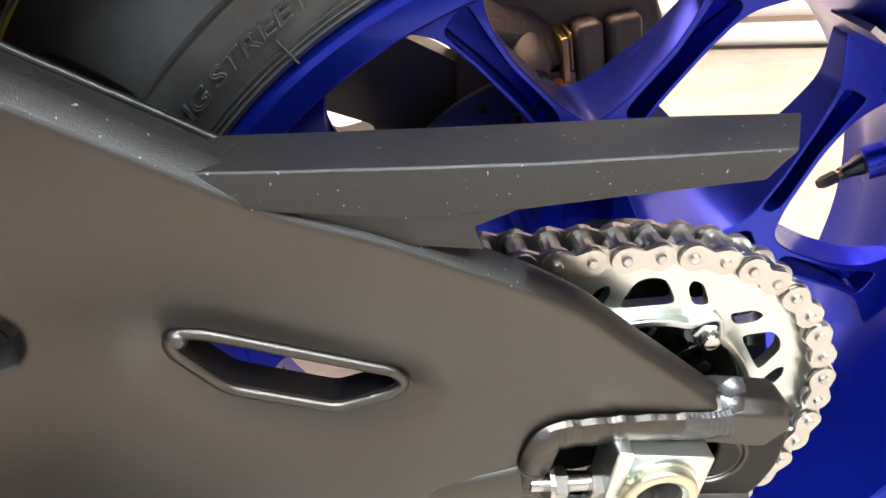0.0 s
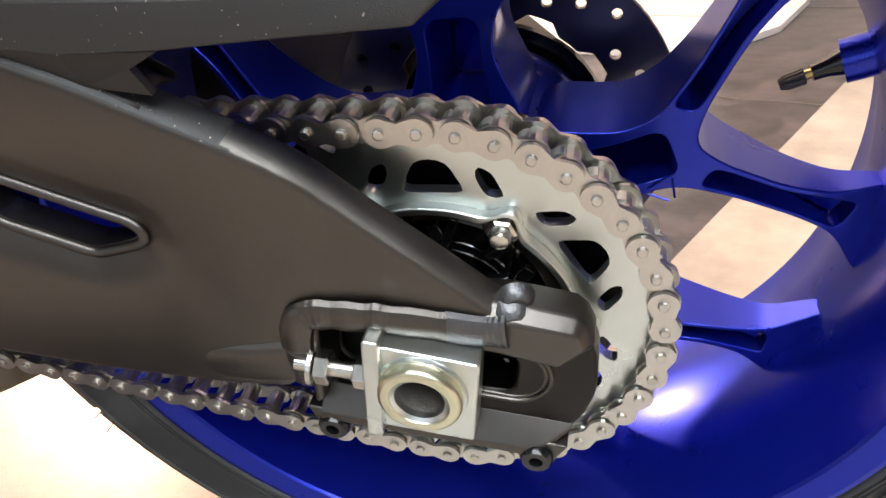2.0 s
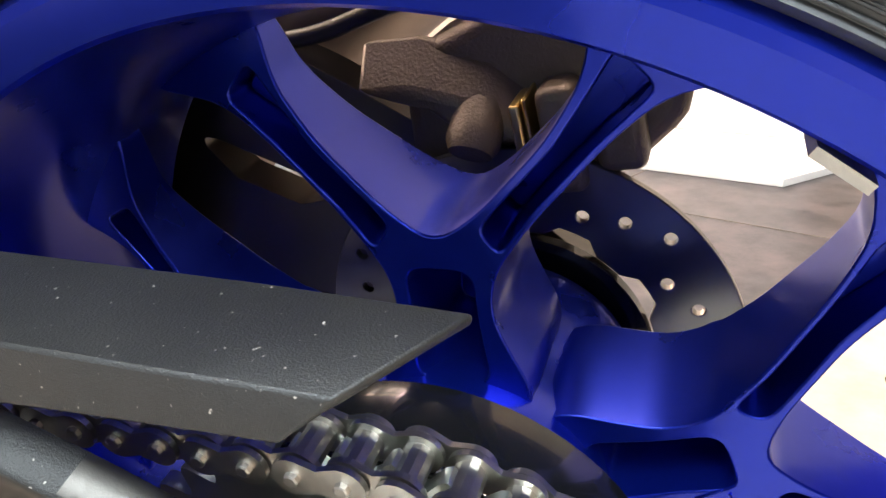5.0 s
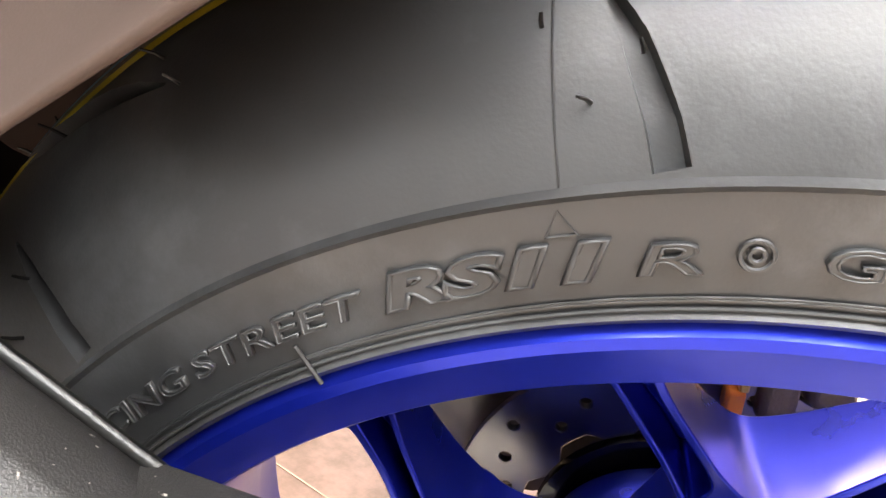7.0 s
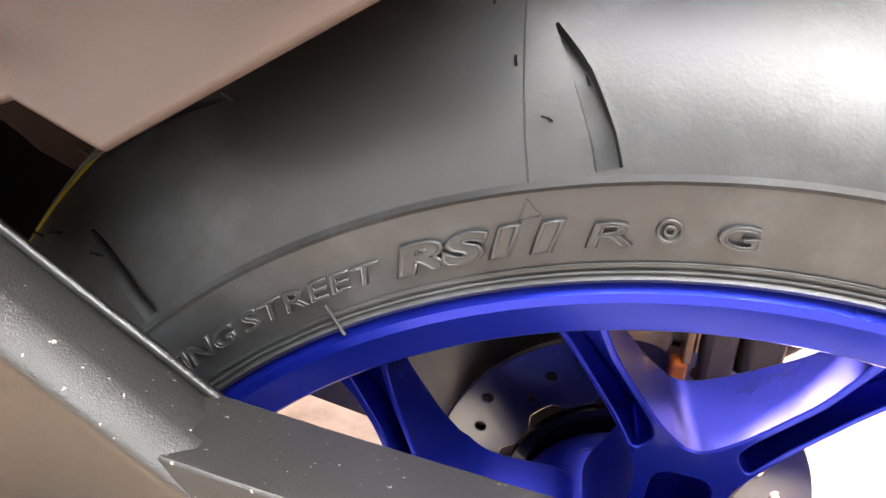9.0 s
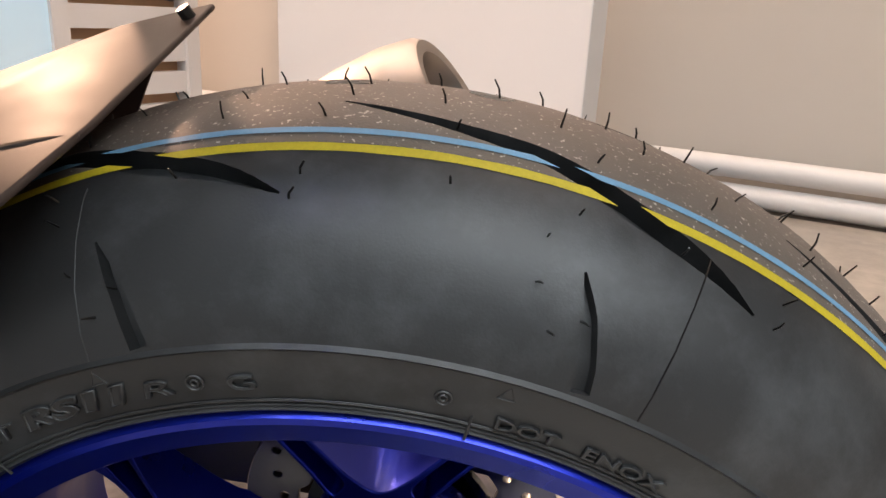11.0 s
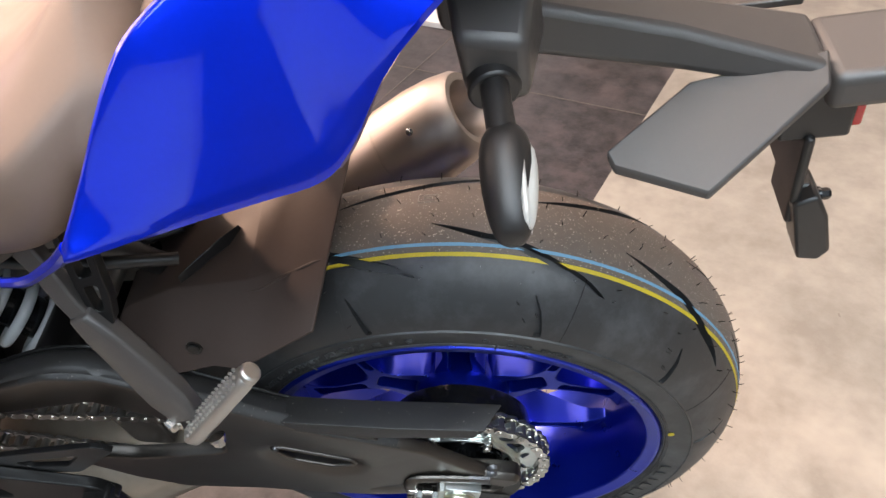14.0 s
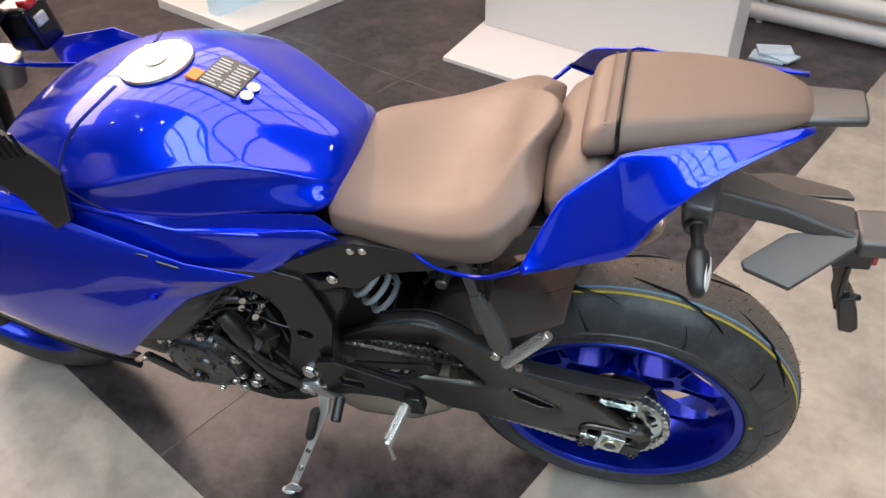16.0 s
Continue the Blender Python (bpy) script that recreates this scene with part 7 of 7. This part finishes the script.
obj("heel_guard", *prism_holes(rounded([(-0.445, 0.222), (-0.30, 0.240), (-0.285, 0.228), (-0.345, 0.185), (-0.42, 0.190)], 0.006, 2), [rounded([(-0.40, 0.212), (-0.325, 0.222), (-0.35, 0.200), (-0.39, 0.200)], 0.004, 2)], -0.178, -0.172), FRAME, rest, bevel=0.002)
obj("peg_clevis", *box(-0.352, -0.322, -0.206, -0.180, 0.118, 0.165), FRAME, rest, bevel=0.004)
footpeg("rider_peg", (-0.352, -0.200, 0.142), (-0.372, -0.272, 0.122), 0.011, 0.009, bike, "ribbed aluminium rider footpeg")
obj("peg_feeler", *tube([(-0.372, -0.270, 0.114), (-0.366, -0.279, 0.094), (-0.365, -0.280, 0.086)], [0.0035, 0.0035, 0.005], 10), ALU, rest, smooth=True)
lever = obj("shift_lever", *tube(smooth_path([(-0.565, -0.178, 0.125), (-0.53, -0.192, 0.128), (-0.485, -0.205, 0.140), (-0.476, -0.215, 0.148)], 6), 0.0075, 12), ALU, bike, "aluminium shift lever with rubber end", smooth=True)
obj("rubber_end", *tube([(-0.4765, -0.212, 0.150), (-0.4755, -0.252, 0.136)], [0.009, 0.009], 16), PLASTIC, lever, smooth=True)
obj("rubber_ribs", *merge(*[tube([(-0.4765 + 0.001 * t, -0.212 - 0.04 * t, 0.150 - 0.014 * t), (-0.4764 + 0.001 * t, -0.214 - 0.04 * t, 0.1493 - 0.014 * t)], [0.0102, 0.0102], 16) for t in [0.1 * k for k in range(10)]]), PLASTIC, lever)
obj("shift_rod", *rod((-0.555, -0.176, 0.115), (-0.40, -0.186, 0.165), 0.0038, 10), BOLT, lever, smooth=True)
obj("lever_boss", *rod((-0.565, -0.170, 0.125), (-0.565, -0.192, 0.122), 0.011, 20), ALU, lever, smooth=True)

# side stand, its foot on the floor
stand = obj("side_stand", *loft([[(x + dx * w, y + dy * 0.006, z) for dx, dy in ((-1, -1), (1, -1), (1, 1), (-1, 1))] for x, y, z, w in ((-0.530, -0.186, 0.110, 0.013), (-0.545, -0.190, 0.058, 0.0115), (-0.609, -0.225, -0.068, 0.0085), (-0.668, -0.247, -0.180, 0.0095), (-0.680, -0.251, -0.206, 0.010))]), SILVER, bike, "silver side stand folded down onto the floor", bevel=0.003)
obj("stand_foot", *loft([[(-0.690 + r * 1.7 * math.cos(a), -0.2560 + r * math.sin(a), z) for a in [2 * math.pi * k / 16 for k in range(16)]] for r, z in ((0.0095, -0.2125), (0.0095, -0.2075), (0.007, -0.205))]), SILVER, stand, smooth=True)
obj("foot_gusset", *prism([(-0.668, -0.165), (-0.655, -0.170), (-0.650, -0.190), (-0.662, -0.207), (-0.700, -0.207), (-0.690, -0.190)], -0.259, -0.254), SILVER, stand, bevel=0.002)
for t_ in (0.47, 0.72):
    obj("stand_stud", *rod((-0.545 - 0.122 * t_, -0.197 - 0.057 * t_, 0.058 - 0.238 * t_), (-0.545 - 0.122 * t_, -0.205 - 0.057 * t_, 0.058 - 0.238 * t_), 0.005, 12), BOLT, stand, smooth=True)
obj("return_spring", *tube([(-0.549, -0.207, 0.083), (-0.553, -0.208, 0.075), (-0.583, -0.221, 0.000), (-0.586, -0.222, -0.008)], [0.007, 0.0098, 0.0098, 0.007], 16), PLASTIC, stand, "black sleeve over the stand spring", smooth=True)
obj("stand_bracket", *prism(rounded([(-0.575, 0.135), (-0.535, 0.145), (-0.525, 0.105), (-0.565, 0.095)], 0.005, 2), -0.185, -0.165), ALU, stand, bevel=0.003)
obj("pivot_bolt", *bolt_head((-0.549, -0.186, 0.120), (0, -1, 0), 0.010, 0.008), BOLT, stand)

# hoses under the seat
for path, r in (([(-0.34, 0.045, 0.25), (-0.305, 0.050, 0.305), (-0.275, 0.052, 0.332), (-0.240, 0.055, 0.338), (-0.208, 0.057, 0.3290), (-0.184, 0.056, 0.3160)], 0.0055), ([(-0.33, 0.020, 0.25), (-0.290, 0.025, 0.300), (-0.262, 0.028, 0.322), (-0.245, 0.030, 0.318), (-0.236, 0.030, 0.300)], 0.009), ([(-0.34, -0.03, 0.28), (-0.30, -0.02, 0.318), (-0.26, -0.005, 0.322), (-0.225, 0.010, 0.320)], 0.0045)):
    obj("rubber_hose", *tube(smooth_path(path, 8), r, 12), PLASTIC, bike, "black rubber hose above the hugger", smooth=True)
obj("hose_fitting", *merge(rod((-0.272, 0.000, 0.300), (-0.270, 0.000, 0.328), 0.006, 12), rod((-0.271, 0.000, 0.322), (-0.270, 0.000, 0.334), 0.0035, 10), rod((-0.290, 0.0, 0.306), (-0.255, 0.0, 0.306), 0.007, 12)), BLACKM, bike, smooth=True)
for path, r in (([(-0.42, -0.06, 0.34), (-0.36, -0.08, 0.40), (-0.28, -0.08, 0.385), (-0.20, -0.05, 0.345)], 0.006), ([(-0.40, -0.02, 0.30), (-0.33, -0.05, 0.37), (-0.27, -0.04, 0.36), (-0.24, -0.02, 0.30)], 0.012)):
    obj("brake_line", *tube(smooth_path(path, 8), r, 10), PLASTIC, bike, "black rubber hose", smooth=True)
obj("linkage", *merge(rod((-0.30, -0.05, 0.30), (-0.30, 0.05, 0.30), 0.012, 16), box(-0.34, -0.26, -0.012, 0.012, 0.27, 0.32)), ALU, bike, "suspension linkage", bevel=0.003)

# front wheel, fork and handlebar end
fw = pose(-1.40, -0.008, 0.125)
front = obj("front_wheel", *revolve([(0.212, -0.052), (0.206, -0.056), (0.200, -0.052), (0.192, -0.030), (0.190, 0), (0.192, 0.030), (0.200, 0.052), (0.206, 0.056), (0.212, 0.052), (0.196, 0.03), (0.196, -0.03)], 96), BLUEW, bike, "blue painted front wheel", smooth=True, matrix=fw)
obj("front_tyre", *revolve([(0.212, -0.050), (0.235, -0.058), (0.262, -0.060), (0.285, -0.045), (0.298, -0.020), (0.300, 0), (0.298, 0.020), (0.285, 0.045), (0.262, 0.060), (0.235, 0.058), (0.212, 0.050), (0.205, 0.04), (0.205, -0.04)], 120), RUBBER, front, "black front tyre", smooth=True)
obj("front_dot", *moved(revolve([(0, 0), (0.004, 0), (0.004, 0.001), (0, 0.001)], 16), pose(0.232, -0.0592, 0.02)), YELLOW, front)
for k in range(6):
    obj("front_spoke", *moved(prism([(0.03, -0.012), (0.195, -0.020), (0.195, 0.020), (0.03, 0.012)], -0.02, 0.02), pose(0, 0, 0, 0, 60 * k, 0)), BLUEW, front, bevel=0.003)
for s in (-1, 1):
    obj("fork_leg", *merge(rod((-1.40, s * 0.10, 0.10), (-1.20, s * 0.10, 0.62), 0.024, 20), rod((-1.25, s * 0.10, 0.50), (-1.12, s * 0.10, 0.83), 0.028, 20)), BLACKM, bike, "black fork leg", smooth=True)
bar = obj("handlebar", *tube(smooth_path([(-1.06, -0.10, 0.80), (-1.00, -0.20, 0.79), (-0.93, -0.33, 0.765)], 6), 0.0115, 14), BLACKM, bike, "black clip-on handlebar", smooth=True)
obj("grip", *tube([(-0.975, -0.255, 0.782), (-0.930, -0.335, 0.763)], [0.017, 0.018], 18), PLASTIC, bar, "black rubber grip", smooth=True)
obj("switch_block", *box(-1.04, -0.97, -0.245, -0.175, 0.765, 0.825), PLASTIC, bar, bevel=0.008)
obj("grip_lever", *tube(smooth_path([(-1.02, -0.17, 0.775), (-1.06, -0.24, 0.770), (-1.03, -0.33, 0.758)], 6), 0.007, 10), BLACKM, bar, smooth=True)
obj("clutch_cable", *tube(smooth_path([(-1.03, -0.16, 0.79), (-1.07, -0.10, 0.76), (-1.10, -0.02, 0.70)], 6), 0.004, 8), PLASTIC, bar, smooth=True)
obj("bar_clamp", *rod((-1.07, -0.115, 0.77), (-1.05, -0.115, 0.83), 0.031, 24), ALU, bar, smooth=True, bevel=0.003)
obj("switch_lever", *box(-1.005, -0.975, -0.225, -0.195, 0.822, 0.834), GREYT, bar, bevel=0.003)
obj("red_button", *rod((-1.0, -0.21, 0.825), (-1.0, -0.21, 0.832), 0.006, 14), RED, bar)
obj("bar_end", *rod((-0.930, -0.335, 0.763), (-0.918, -0.357, 0.758), 0.016, 18), BLACKM, bar, smooth=True)
bar2 = obj("handlebar", *tube(smooth_path([(-1.06, 0.10, 0.80), (-1.00, 0.20, 0.79), (-0.93, 0.33, 0.765)], 6), 0.0115, 14), BLACKM, bike, "black clip-on handlebar", smooth=True)
obj("switch_block", *box(-1.135, -1.055, 0.135, 0.205, 0.655, 0.742), BLACKM, bar2, bevel=0.012, seg=3)
obj("red_switch", *box(-1.078, -1.052, 0.150, 0.175, 0.735, 0.752), RED, bar2, "red stop switch", bevel=0.004)
obj("switch_key", *box(-1.075, -1.050, 0.150, 0.178, 0.700, 0.722), GREYT, bar2, bevel=0.003)
obj("lock_ring", *rod((-1.18, 0.13, 0.60), (-1.15, 0.13, 0.66), 0.03, 20), ALU, bar2, smooth=True, bevel=0.003)
obj("bar_hose", *tube(smooth_path([(-1.10, 0.14, 0.74), (-1.16, 0.10, 0.70), (-1.20, 0.06, 0.62)], 6), 0.007, 8), PLASTIC, bar2, smooth=True)
obj("top_yoke", *box(-1.14, -1.03, -0.12, 0.12, 0.78, 0.81), BLACKM, bike, "black top yoke", bevel=0.01)
